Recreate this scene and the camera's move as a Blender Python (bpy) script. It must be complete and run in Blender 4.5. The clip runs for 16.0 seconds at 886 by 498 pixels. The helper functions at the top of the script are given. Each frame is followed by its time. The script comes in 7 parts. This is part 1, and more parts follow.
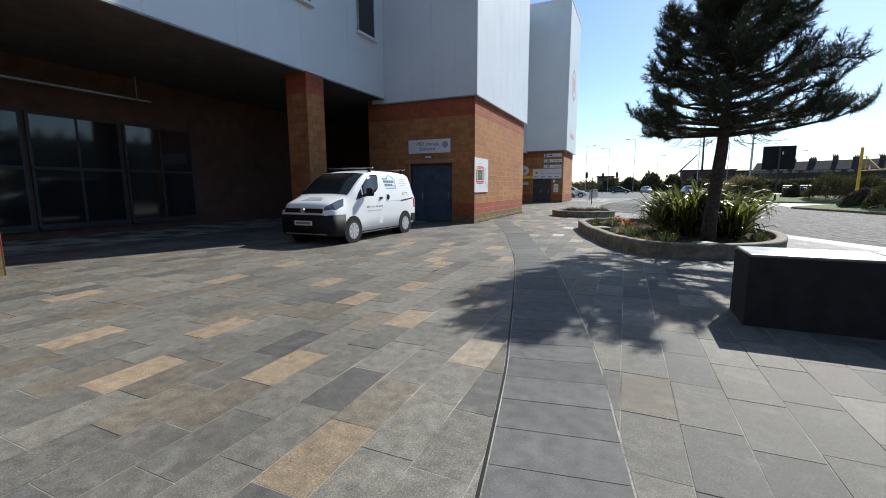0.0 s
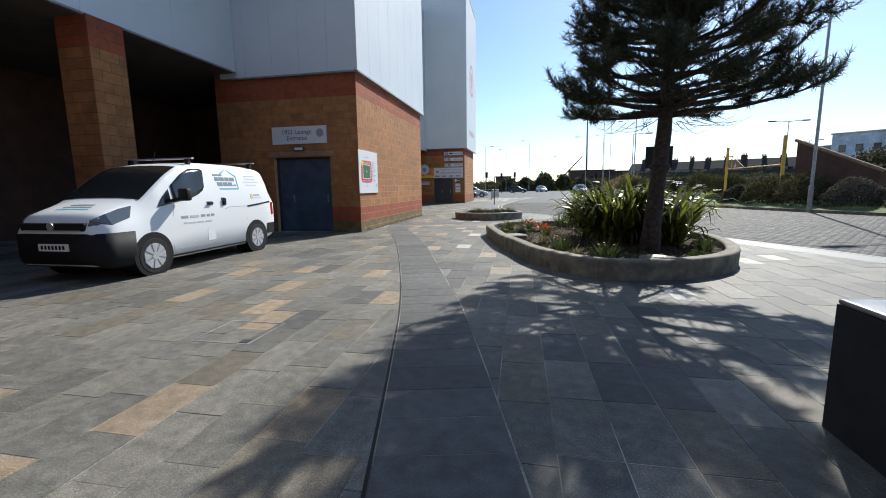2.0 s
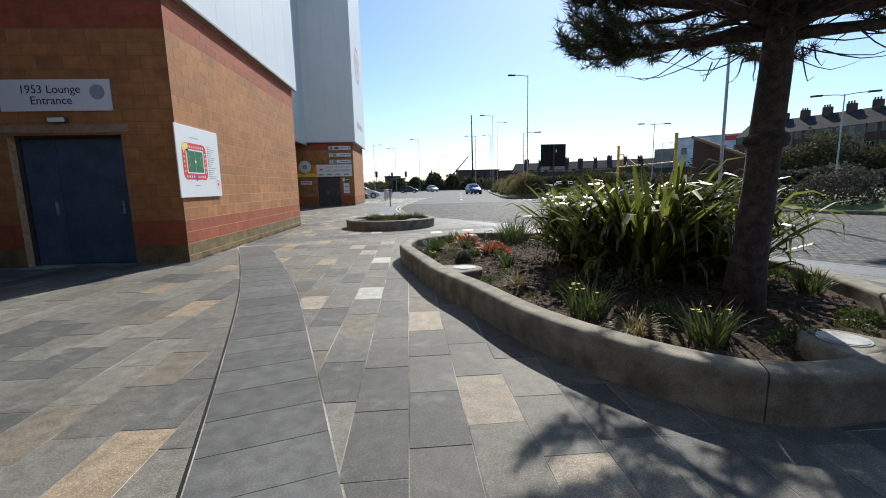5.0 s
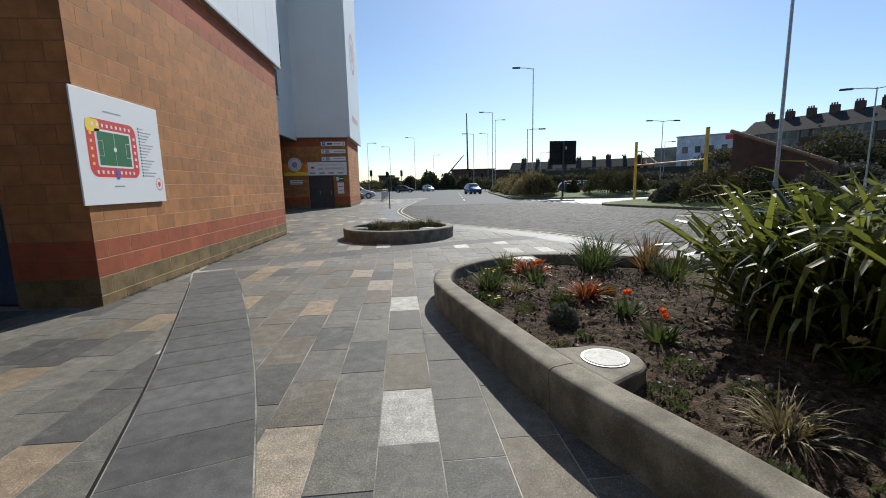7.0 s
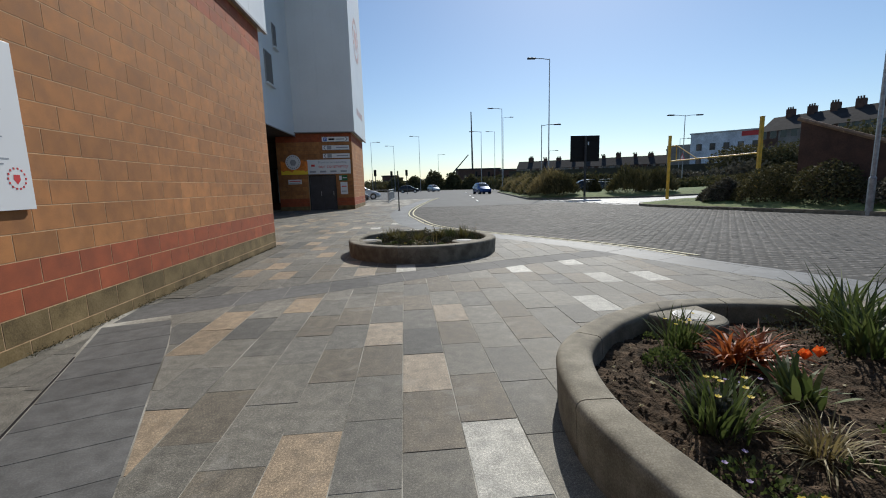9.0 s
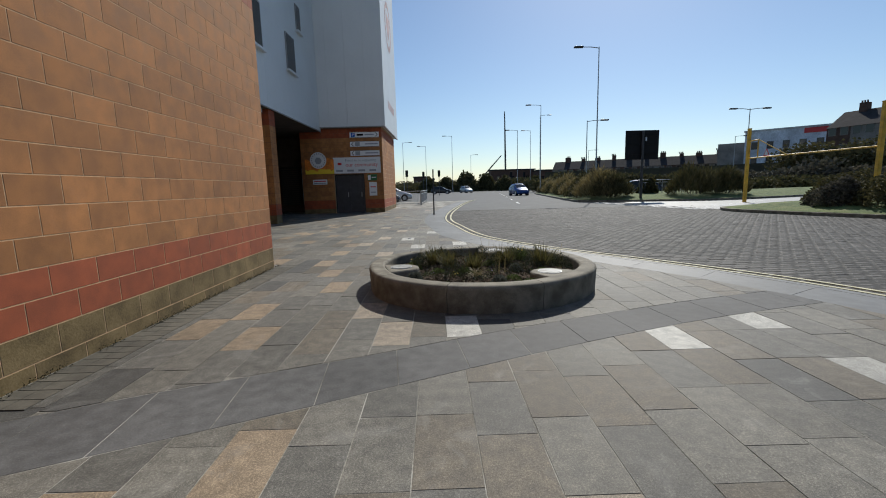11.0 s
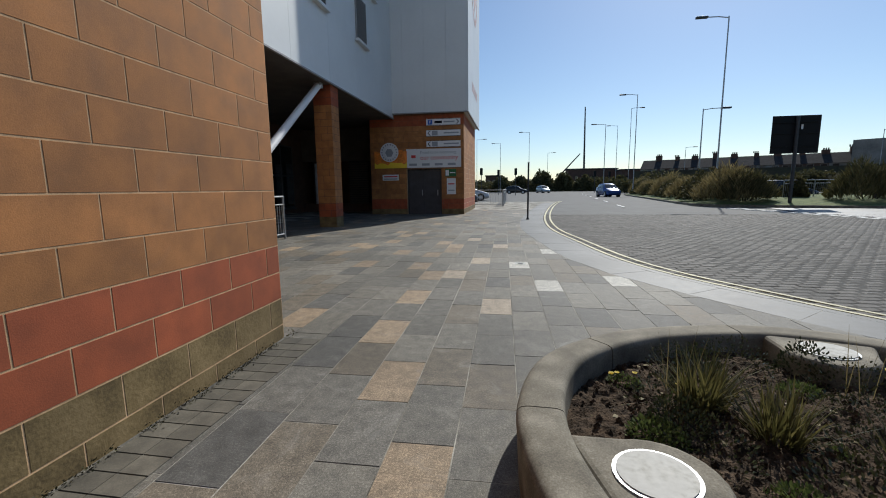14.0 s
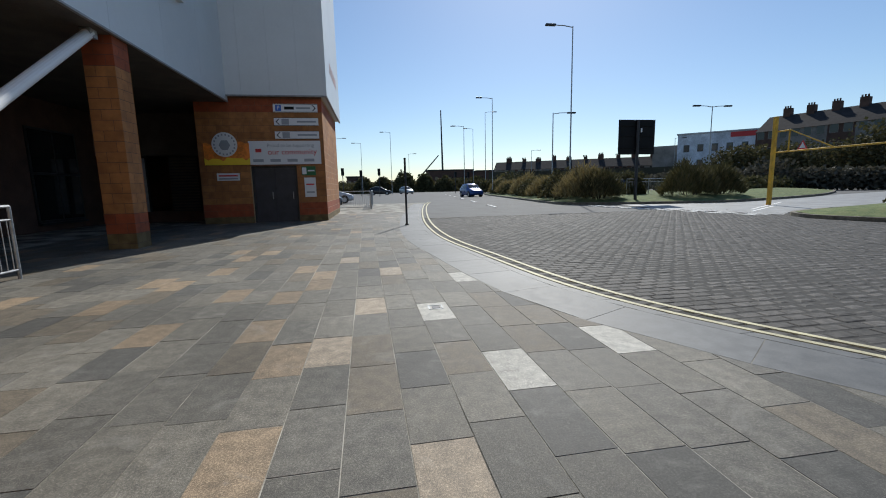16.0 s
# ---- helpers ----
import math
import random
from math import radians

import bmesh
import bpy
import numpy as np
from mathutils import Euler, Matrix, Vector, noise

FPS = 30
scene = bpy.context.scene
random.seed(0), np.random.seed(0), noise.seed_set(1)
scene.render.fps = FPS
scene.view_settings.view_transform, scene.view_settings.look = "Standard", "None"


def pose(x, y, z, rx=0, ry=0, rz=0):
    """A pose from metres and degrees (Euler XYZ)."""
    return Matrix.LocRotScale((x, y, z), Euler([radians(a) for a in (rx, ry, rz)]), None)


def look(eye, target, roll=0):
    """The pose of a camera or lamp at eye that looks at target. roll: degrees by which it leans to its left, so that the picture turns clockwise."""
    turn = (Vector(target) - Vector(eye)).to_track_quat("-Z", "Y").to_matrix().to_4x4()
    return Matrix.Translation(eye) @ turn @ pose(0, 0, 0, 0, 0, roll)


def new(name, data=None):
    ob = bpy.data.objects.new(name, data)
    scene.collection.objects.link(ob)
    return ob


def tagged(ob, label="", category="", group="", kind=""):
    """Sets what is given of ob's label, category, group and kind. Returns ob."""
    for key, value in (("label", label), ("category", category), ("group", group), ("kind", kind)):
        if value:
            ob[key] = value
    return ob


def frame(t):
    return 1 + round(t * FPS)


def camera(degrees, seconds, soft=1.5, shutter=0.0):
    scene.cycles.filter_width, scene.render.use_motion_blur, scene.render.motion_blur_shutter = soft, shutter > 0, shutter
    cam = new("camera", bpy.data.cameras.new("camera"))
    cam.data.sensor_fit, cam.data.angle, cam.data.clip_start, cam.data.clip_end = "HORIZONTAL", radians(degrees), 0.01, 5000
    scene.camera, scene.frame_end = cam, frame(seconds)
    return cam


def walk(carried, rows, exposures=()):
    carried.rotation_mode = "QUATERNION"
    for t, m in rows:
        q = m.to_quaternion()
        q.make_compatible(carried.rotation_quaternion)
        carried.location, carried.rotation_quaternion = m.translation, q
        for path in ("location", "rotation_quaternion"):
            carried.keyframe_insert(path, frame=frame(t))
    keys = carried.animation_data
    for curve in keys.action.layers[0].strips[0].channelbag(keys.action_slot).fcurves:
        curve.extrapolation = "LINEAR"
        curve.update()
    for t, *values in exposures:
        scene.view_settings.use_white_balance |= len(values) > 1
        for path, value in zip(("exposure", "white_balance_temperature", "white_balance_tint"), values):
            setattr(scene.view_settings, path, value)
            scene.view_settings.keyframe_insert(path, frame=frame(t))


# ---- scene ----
cam = camera(93.0, 16.0, 1.0)
PATH = [
    (0, (-1.275, 2.399, 1.414), (-2.087, 4.204, 1.126), -0.2),
    (0.5, (-1.383, 3.245, 1.408), (-2.096, 5.091, 1.118), -0.2),
    (1, (-1.469, 4.061, 1.387), (-1.908, 5.991, 1.099), -0.5),
    (1.5, (-1.672, 4.828, 1.353), (-2.14, 6.751, 1.065), -0.8),
    (2, (-1.817, 5.573, 1.36), (-2.208, 7.513, 1.073), -0.8),
    (2.5, (-2.052, 6.296, 1.368), (-2.436, 8.238, 1.081), -0.9),
    (3, (-2.164, 7.055, 1.35), (-2.452, 9.013, 1.059), -0.9),
    (3.5, (-2.387, 7.773, 1.311), (-2.696, 9.727, 1.02), -1.2),
    (4, (-2.495, 8.504, 1.305), (-2.572, 10.482, 1.014), -1.0),
    (6.5, (-3.037, 12.118, 1.385), (-2.862, 14.087, 1.085), -1.4),
    (7, (-3.221, 12.873, 1.373), (-3.068, 14.845, 1.074), -1.3),
    (7.5, (-3.349, 13.68, 1.366), (-3.119, 15.644, 1.066), -1.3),
    (8, (-3.545, 14.4, 1.333), (-3.348, 16.368, 1.034), -1.4),
    (8.5, (-3.614, 15.159, 1.351), (-3.384, 17.123, 1.049), -1.4),
    (9, (-3.716, 15.837, 1.334), (-3.577, 17.81, 1.036), -1.6),
    (11.5, (-4.142, 19.563, 1.309), (-4.146, 21.542, 1.021), -1.5),
    (12, (-4.324, 20.23, 1.306), (-4.352, 22.209, 1.018), -1.5),
    (12.5, (-4.535, 20.856, 1.307), (-4.838, 22.812, 1.024), -1.3),
    (13, (-4.686, 21.533, 1.273), (-4.973, 23.491, 0.987), -1.1),
    (13.5, (-4.943, 22.181, 1.29), (-5.336, 24.121, 1.005), -0.8),
    (14, (-5.075, 22.901, 1.263), (-5.396, 24.854, 0.977), -0.7),
    (14.5, (-5.28, 23.608, 1.25), (-5.566, 25.567, 0.964), -0.8),
    (15, (-5.382, 24.292, 1.24), (-5.482, 26.269, 0.953), -0.8),
    (15.5, (-5.406, 25.187, 1.246), (-5.312, 27.164, 0.959), -1.2),
    (16, (-5.513, 25.734, 1.238), (-5.199, 27.688, 0.947), -1.3),
]
walk(cam, [(t, look(eye, target, roll)) for t, eye, target, roll in PATH], [(0, 0.3, 6330, 7), (3.5, 0.38, 6360, 7), (7, -0.03, 6420, 7), (11.5, -0.36, 6460, 7), (16, -0.28, 6300, 7)])

# ---- light ----
SUN_EL, SUN_AZ = radians(39), radians(22)
world = bpy.data.worlds.new("sky")
scene.world = world
world.use_nodes = True
wn = world.node_tree.nodes
sky = wn.new("ShaderNodeTexSky")
sky.sky_type, sky.sun_disc = "NISHITA", False
sky.sun_elevation, sky.sun_rotation = SUN_EL, SUN_AZ
sky.air_density, sky.dust_density, sky.ozone_density = 1.0, 0.35, 4.0
world.node_tree.links.new(sky.outputs[0], wn["Background"].inputs[0])
wn["Background"].inputs[1].default_value = 0.124
sun = new("sun", bpy.data.lights.new("sun", "SUN"))
sun.data.energy, sun.data.angle, sun.data.color = 5.6, radians(0.53), (1.0, 0.95, 0.88)
SUN_DIR = Vector((math.sin(SUN_AZ) * math.cos(SUN_EL), math.cos(SUN_AZ) * math.cos(SUN_EL), math.sin(SUN_EL)))
sun.matrix_world = look(SUN_DIR * 60, (0, 0, 0))


# ---- materials ----
def material(name, colours, scale=6.0, fine=120.0, rough=0.8, bump=0.15, metal=0.0, vary="none", spread=0.12, spec=0.5, stain=0.14, fleck=0.0, fine_mix=0.35, depth=0.01, scuff=0.0):
    """Two scales of noise between the given colours; vary: none, object or island brightness changes."""
    m = bpy.data.materials.new(name)
    m.use_nodes = True
    nt = m.node_tree
    n, l = nt.nodes, nt.links
    b = n["Principled BSDF"]
    pos = n.new("ShaderNodeNewGeometry")
    a = n.new("ShaderNodeTexNoise")
    a.inputs["Scale"].default_value, a.inputs["Detail"].default_value = scale, 6
    f = n.new("ShaderNodeTexNoise")
    f.inputs["Scale"].default_value, f.inputs["Detail"].default_value = fine, 3
    l.new(pos.outputs["Position"], a.inputs["Vector"])
    l.new(pos.outputs["Position"], f.inputs["Vector"])
    ramp = n.new("ShaderNodeValToRGB")
    el = ramp.color_ramp.elements
    while len(el) < len(colours):
        el.new(0.5)
    for i, c in enumerate(colours):
        el[i].position = 0.38 + 0.24 * i / max(1, len(colours) - 1)
        el[i].color = (*c, 1)
    mix = n.new("ShaderNodeMix")
    mix.inputs[0].default_value = fine_mix
    l.new(a.outputs[0], mix.inputs[2])
    l.new(f.outputs[0], mix.inputs[3])
    l.new(mix.outputs[0], ramp.inputs[0])
    big = n.new("ShaderNodeTexNoise")
    big.inputs["Scale"].default_value, big.inputs["Detail"].default_value = 0.55, 4
    l.new(pos.outputs["Position"], big.inputs["Vector"])
    br = n.new("ShaderNodeMapRange")
    br.inputs[1].default_value, br.inputs[2].default_value = 0.3, 0.7
    br.inputs[3].default_value, br.inputs[4].default_value = 1 - stain, 1 + stain
    l.new(big.outputs[0], br.inputs[0])
    wide = n.new("ShaderNodeVectorMath")
    wide.operation = "SCALE"
    l.new(ramp.outputs[0], wide.inputs[0])
    l.new(br.outputs[0], wide.inputs["Scale"])
    out = wide.outputs[0]
    if fleck:
        sp = n.new("ShaderNodeTexNoise")
        sp.inputs["Scale"].default_value, sp.inputs["Detail"].default_value, sp.inputs["Roughness"].default_value = 85, 9, 0.85
        l.new(pos.outputs["Position"], sp.inputs["Vector"])
        sr = n.new("ShaderNodeMapRange")
        sr.inputs[1].default_value, sr.inputs[2].default_value = 0.48, 0.72
        sr.inputs[3].default_value, sr.inputs[4].default_value = 1 - 0.35 * fleck, 1 + fleck
        l.new(sp.outputs[0], sr.inputs[0])
        fm = n.new("ShaderNodeVectorMath")
        fm.operation = "SCALE"
        l.new(out, fm.inputs[0])
        l.new(sr.outputs[0], fm.inputs["Scale"])
        out = fm.outputs[0]
    if scuff:
        # pale dusty scuffs in loose patches
        wn_ = n.new("ShaderNodeTexNoise")
        wn_.inputs["Scale"].default_value, wn_.inputs["Detail"].default_value, wn_.inputs["Roughness"].default_value = 3.1, 8, 0.68
        wn_.inputs["Distortion"].default_value = 0.8
        l.new(pos.outputs["Position"], wn_.inputs["Vector"])
        wr_ = n.new("ShaderNodeMapRange")
        wr_.inputs[1].default_value, wr_.inputs[2].default_value = 0.55, 0.72
        wr_.inputs[3].default_value, wr_.inputs[4].default_value = 0.0, scuff
        l.new(wn_.outputs[0], wr_.inputs[0])
        sm_ = n.new("ShaderNodeMix")
        sm_.data_type = "RGBA"
        sm_.inputs[7].default_value = (0.36, 0.35, 0.32, 1)
        l.new(wr_.outputs[0], sm_.inputs[0])
        l.new(out, sm_.inputs[6])
        out = sm_.outputs[2]
    if vary != "none":
        hsv = n.new("ShaderNodeHueSaturation")
        mr = n.new("ShaderNodeMapRange")
        mr.inputs[3].default_value, mr.inputs[4].default_value = 1 - spread, 1 + spread
        if vary == "object":
            l.new(n.new("ShaderNodeObjectInfo").outputs["Random"], mr.inputs[0])
        else:
            l.new(pos.outputs["Random Per Island"], mr.inputs[0])
        l.new(mr.outputs[0], hsv.inputs["Value"])
        l.new(out, hsv.inputs["Color"])
        out = hsv.outputs[0]
    l.new(out, b.inputs["Base Color"])
    b.inputs["Metallic"].default_value = metal
    b.inputs["Specular IOR Level"].default_value = spec
    rr = n.new("ShaderNodeMapRange")
    rr.inputs[3].default_value, rr.inputs[4].default_value = max(0.02, rough - 0.1), min(1, rough + 0.1)
    l.new(a.outputs[0], rr.inputs[0])
    l.new(rr.outputs[0], b.inputs["Roughness"])
    if bump:
        bp = n.new("ShaderNodeBump")
        bp.inputs["Strength"].default_value, bp.inputs["Distance"].default_value = bump, depth
        l.new(mix.outputs[0], bp.inputs["Height"])
        l.new(bp.outputs[0], b.inputs["Normal"])
    return m


def plain(name, colour, rough=0.5, metal=0.0, spec=0.5):
    m = bpy.data.materials.new(name)
    m.use_nodes = True
    b = m.node_tree.nodes["Principled BSDF"]
    b.inputs["Base Color"].default_value = (*colour, 1)
    b.inputs["Roughness"].default_value, b.inputs["Metallic"].default_value = rough, metal
    b.inputs["Specular IOR Level"].default_value = spec
    return m


def shade(v, k):
    return tuple(c * k for c in v)


def tone(name, c, **kw):
    k = kw.pop("range", 0.25)
    return material(name, [shade(c, 1 - k), c, shade(c, 1 + k)], **kw)


# paving stone in its quarry colours, for single pieces and for the joined rest
STONE = {"grey": (0.168, 0.156, 0.13), "mid": (0.138, 0.13, 0.112), "dark": (0.096, 0.093, 0.085), "brown": (0.152, 0.129, 0.097), "tan": (0.275, 0.208, 0.138), "pink": (0.34, 0.28, 0.21), "white": (0.46, 0.445, 0.40)}
stone_one = {k: tone("paving_" + k, v, scale=11, fine=300, stain=0.22, range=0.46, fleck=1.0, scuff=0.26, rough=0.71, spec=0.4, bump=0.9, vary="object", spread=0.13, depth=0.003, fine_mix=0.62) for k, v in STONE.items()}
stone_rest = {k: tone("paving_rest_" + k, v, scale=11, fine=300, stain=0.22, range=0.46, fleck=1.0, scuff=0.26, rough=0.71, spec=0.4, bump=0.9, vary="island", spread=0.13, depth=0.003, fine_mix=0.62) for k, v in STONE.items()}
m_band = tone("slate_band", (0.105, 0.103, 0.1), fleck=0.5, stain=0.22, scale=9, fine=150, rough=0.75, spec=0.3, bump=0.25, vary="island", spread=0.12, depth=0.004)
m_kerbstone = tone("granite_kerb", (0.115, 0.118, 0.12), fleck=0.45, stain=0.24, scale=7, fine=180, rough=0.62, spec=0.4, bump=0.2, vary="island", spread=0.08, depth=0.003)
m_mortar = material("mortar", [(0.07, 0.063, 0.05), (0.24, 0.225, 0.19), (0.45, 0.43, 0.38)], scale=1.3, fine=60, fine_mix=0.25, rough=0.95)
m_asphalt = tone("asphalt", (0.08, 0.081, 0.08), scale=1.2, fine=140, rough=0.85, bump=0.4, depth=0.006)
m_sett = tone("granite_sett", (0.085, 0.079, 0.073), range=0.45, scale=14, fine=150, rough=0.75, spec=0.3, bump=0.5, vary="island", spread=0.38, depth=0.006)
m_paint = tone("road_paint_white", (0.68, 0.68, 0.65), scale=5, fine=90, rough=0.7)
m_yellow = tone("road_paint_yellow", (0.5, 0.46, 0.3), scale=5, fine=70, rough=0.7)
m_block = tone("block_buff", (0.345, 0.146, 0.048), range=0.2, scuff=0.04, scale=5, fine=170, rough=0.85, bump=0.4, vary="object", spread=0.14, depth=0.004)
m_block_rest = tone("block_buff_rest", (0.345, 0.146, 0.048), range=0.2, scuff=0.04, scale=5, fine=170, rough=0.85, bump=0.4, vary="island", spread=0.14, depth=0.004)
m_red = tone("block_red", (0.3, 0.072, 0.027), range=0.2, scale=5, fine=170, rough=0.85, bump=0.4, vary="object", spread=0.12, depth=0.004)
m_red_rest = tone("block_red_rest", (0.3, 0.072, 0.027), range=0.2, scale=5, fine=170, rough=0.85, bump=0.4, vary="island", spread=0.12, depth=0.004)
m_moss = material("block_mossy", [(0.1, 0.068, 0.026), (0.158, 0.11, 0.045), (0.205, 0.145, 0.066)], scale=4, fine=60, rough=0.95, bump=0.6, vary="object", spread=0.15)
m_moss_rest = material("block_mossy_rest", [(0.1, 0.068, 0.026), (0.158, 0.11, 0.045), (0.205, 0.145, 0.066)], scale=4, fine=60, rough=0.95, bump=0.6, vary="island", spread=0.15)
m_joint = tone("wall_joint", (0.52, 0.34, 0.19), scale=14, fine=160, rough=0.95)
# shaded copy of the joint colour, for faces turned from the sun
m_joint_shaded = tone("wall_joint_shaded", (0.2, 0.1, 0.055), scale=14, fine=160, rough=0.95)
m_clad = tone("cladding_pale", (0.62, 0.645, 0.66), scale=0.5, fine=8, rough=0.42, bump=0.0, fine_mix=0.25, stain=0.04)
for e, k in zip(m_clad.node_tree.nodes["Color Ramp"].color_ramp.elements, (0.97, 1.0, 1.02)):
    e.color = (0.62 * k, 0.645 * k, 0.66 * k, 1)
m_flash = tone("flashing_metal", (0.25, 0.25, 0.25), rough=0.5, bump=0.0)
# board colour kept dark to deepen the shade under the overhang
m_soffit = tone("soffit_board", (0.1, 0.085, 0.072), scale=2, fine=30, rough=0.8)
m_concrete = material("planter_concrete", [(0.122, 0.106, 0.078), (0.194, 0.172, 0.13), (0.28, 0.253, 0.2)], scale=6, fine=130, fleck=0.4, spec=0.4, rough=0.85, bump=0.3, depth=0.004)
m_soil = material("soil", [(0.017, 0.012, 0.0075), (0.055, 0.038, 0.025), (0.115, 0.08, 0.054)], scale=16, fine=90, rough=0.95, spec=0.12, bump=1.0, depth=0.03)
m_bark = material("pine_bark", [(0.02, 0.015, 0.012), (0.05, 0.037, 0.03), (0.08, 0.062, 0.052)], scale=14, fine=60, rough=0.95, bump=0.9, depth=0.02)
m_blue_door = tone("door_blue_grey", (0.05, 0.075, 0.115), scale=3, fine=40, rough=0.5, bump=0.05)
m_dark = tone("dark_metal", (0.03, 0.032, 0.036), rough=0.5, bump=0.05)
m_steel = tone("galvanised_steel", (0.35, 0.36, 0.37), scale=9, fine=60, rough=0.45, metal=0.6, bump=0.05)
m_white = plain("white_board", (0.72, 0.73, 0.74), 0.45)
m_text = plain("sign_text_navy", (0.02, 0.03, 0.07), 0.5)
m_black = plain("black_trim", (0.008, 0.008, 0.009), 0.65, 0.0, 0.25)
m_glass = plain("dark_glass", (0.015, 0.018, 0.02), 0.06, 0.0, 0.6)
m_yellowpole = tone("yellow_paint", (0.62, 0.36, 0.03), scale=4, fine=40, rough=0.5)
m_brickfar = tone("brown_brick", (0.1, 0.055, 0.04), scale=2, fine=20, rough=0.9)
m_wallfar = tone("render_grey", (0.25, 0.225, 0.2), scale=0.6, fine=6, rough=0.9)
m_rooffar = tone("slate_roof", (0.05, 0.046, 0.046), scale=1.5, fine=12, rough=0.95, spec=0.1)
m_grass = material("grass_turf", [(0.05, 0.08, 0.02), (0.1, 0.14, 0.035), (0.16, 0.17, 0.06)], scale=3, fine=60, rough=1.0, bump=0.8, depth=0.03)


def leaf_mat(name, a, b, rough=0.5, trans=0.25):
    m = bpy.data.materials.new(name)
    m.use_nodes = True
    n, l = m.node_tree.nodes, m.node_tree.links
    bs = n["Principled BSDF"]
    g = n.new("ShaderNodeNewGeometry")
    r = n.new("ShaderNodeValToRGB")
    r.color_ramp.elements[0].color, r.color_ramp.elements[1].color = (*a, 1), (*b, 1)
    l.new(g.outputs["Random Per Island"], r.inputs[0])
    l.new(r.outputs[0], bs.inputs["Base Color"])
    bs.inputs["Roughness"].default_value = rough
    if trans:
        t = n.new("ShaderNodeBsdfTranslucent")
        mx = n.new("ShaderNodeMixShader")
        mx.inputs[0].default_value = trans
        l.new(r.outputs[0], t.inputs[0])
        l.new(bs.outputs[0], mx.inputs[1])
        l.new(t.outputs[0], mx.inputs[2])
        l.new(mx.outputs[0], n["Material Output"].inputs[0])
    return m


m_needle = leaf_mat("pine_needles", (0.022, 0.035, 0.018), (0.06, 0.07, 0.035), 0.55, 0.12)
m_strap = leaf_mat("strap_leaves", (0.012, 0.019, 0.006), (0.21, 0.23, 0.042), 0.36, 0.42)
m_herb = leaf_mat("herb_leaves", (0.04, 0.065, 0.015), (0.13, 0.16, 0.05), 0.6, 0.3)
m_greyherb = leaf_mat("lavender_leaves", (0.07, 0.078, 0.06), (0.16, 0.17, 0.14), 0.7, 0.2)
m_straw = leaf_mat("dry_grass_leaves", (0.14, 0.11, 0.04), (0.3, 0.24, 0.11), 0.6, 0.3)
m_bronze = leaf_mat("bronze_leaves", (0.07, 0.045, 0.016), (0.3, 0.17, 0.055), 0.5, 0.35)
m_darkherb = leaf_mat("dark_small_leaves", (0.012, 0.018, 0.008), (0.05, 0.06, 0.025), 0.4, 0.2)
m_sedge = leaf_mat("sedge_leaves", (0.05, 0.05, 0.015), (0.16, 0.14, 0.05), 0.5, 0.35)
m_rust = leaf_mat("rust_grass_leaves", (0.16, 0.04, 0.012), (0.42, 0.13, 0.04), 0.5, 0.35)
m_tulip = leaf_mat("orange_petals", (0.75, 0.09, 0.02), (0.9, 0.25, 0.05), 0.5, 0.35)
m_yflower = leaf_mat("yellow_petals", (0.7, 0.5, 0.03), (0.85, 0.68, 0.1), 0.5, 0.3)
m_cream = leaf_mat("cream_petals", (0.7, 0.5, 0.2), (0.8, 0.68, 0.35), 0.5, 0.35)
m_shiny = leaf_mat("shiny_small_leaves", (0.03, 0.036, 0.016), (0.08, 0.09, 0.045), 0.25, 0.1)
m_violet = leaf_mat("violet_petals", (0.1, 0.04, 0.3), (0.5, 0.42, 0.6), 0.5, 0.3)
m_hedge = leaf_mat("hedge_leaves", (0.045, 0.048, 0.018), (0.14, 0.12, 0.05), 0.92, 0.2)
m_shrub = leaf_mat("shrub_leaves", (0.05, 0.05, 0.035), (0.15, 0.135, 0.10), 0.92, 0.2)


# ---- mesh helpers ----
def mesh_of(bm, name, mats, smooth=False):
    me = bpy.data.meshes.new(name)
    bm.to_mesh(me)
    bm.free()
    for m in (mats if isinstance(mats, (list, tuple)) else [mats]):
        me.materials.append(m)
    if smooth:
        for p in me.polygons:
            p.use_smooth = True
    return me


def part(name, bm, mat, parent=None, label="", smooth=False):
    ob = new(name, mesh_of(bm, name, mat, smooth))
    ob.parent = parent
    if label:
        ob["label"] = label
    return ob


def data_part(name, verts, faces, mats, parent=None, idx=None, smooth=False):
    me = bpy.data.meshes.new(name)
    me.from_pydata(verts, [], faces)
    for m in (mats if isinstance(mats, (list, tuple)) else [mats]):
        me.materials.append(m)
    if idx is not None:
        me.polygons.foreach_set("material_index", idx)
    if smooth:
        me.polygons.foreach_set("use_smooth", [True] * len(me.polygons))
    me.update()
    ob = new(name, me)
    ob.parent = parent
    return ob


def box(bm, x0, x1, y0, y1, z0, z1, bevel=0.0):
    vs = [bm.verts.new((x, y, z)) for z in (z0, z1) for x, y in ((x0, y0), (x1, y0), (x1, y1), (x0, y1))]
    fs = [bm.faces.new([vs[i] for i in q]) for q in ((3, 2, 1, 0), (4, 5, 6, 7), (0, 1, 5, 4), (1, 2, 6, 5), (2, 3, 7, 6), (3, 0, 4, 7))]
    if bevel:
        bmesh.ops.bevel(bm, geom=list({e for f in fs for e in f.edges}), offset=bevel, segments=2, affect="EDGES", profile=0.5)
    return bm


def B(*a, **k):
    return box(bmesh.new(), *a, **k)


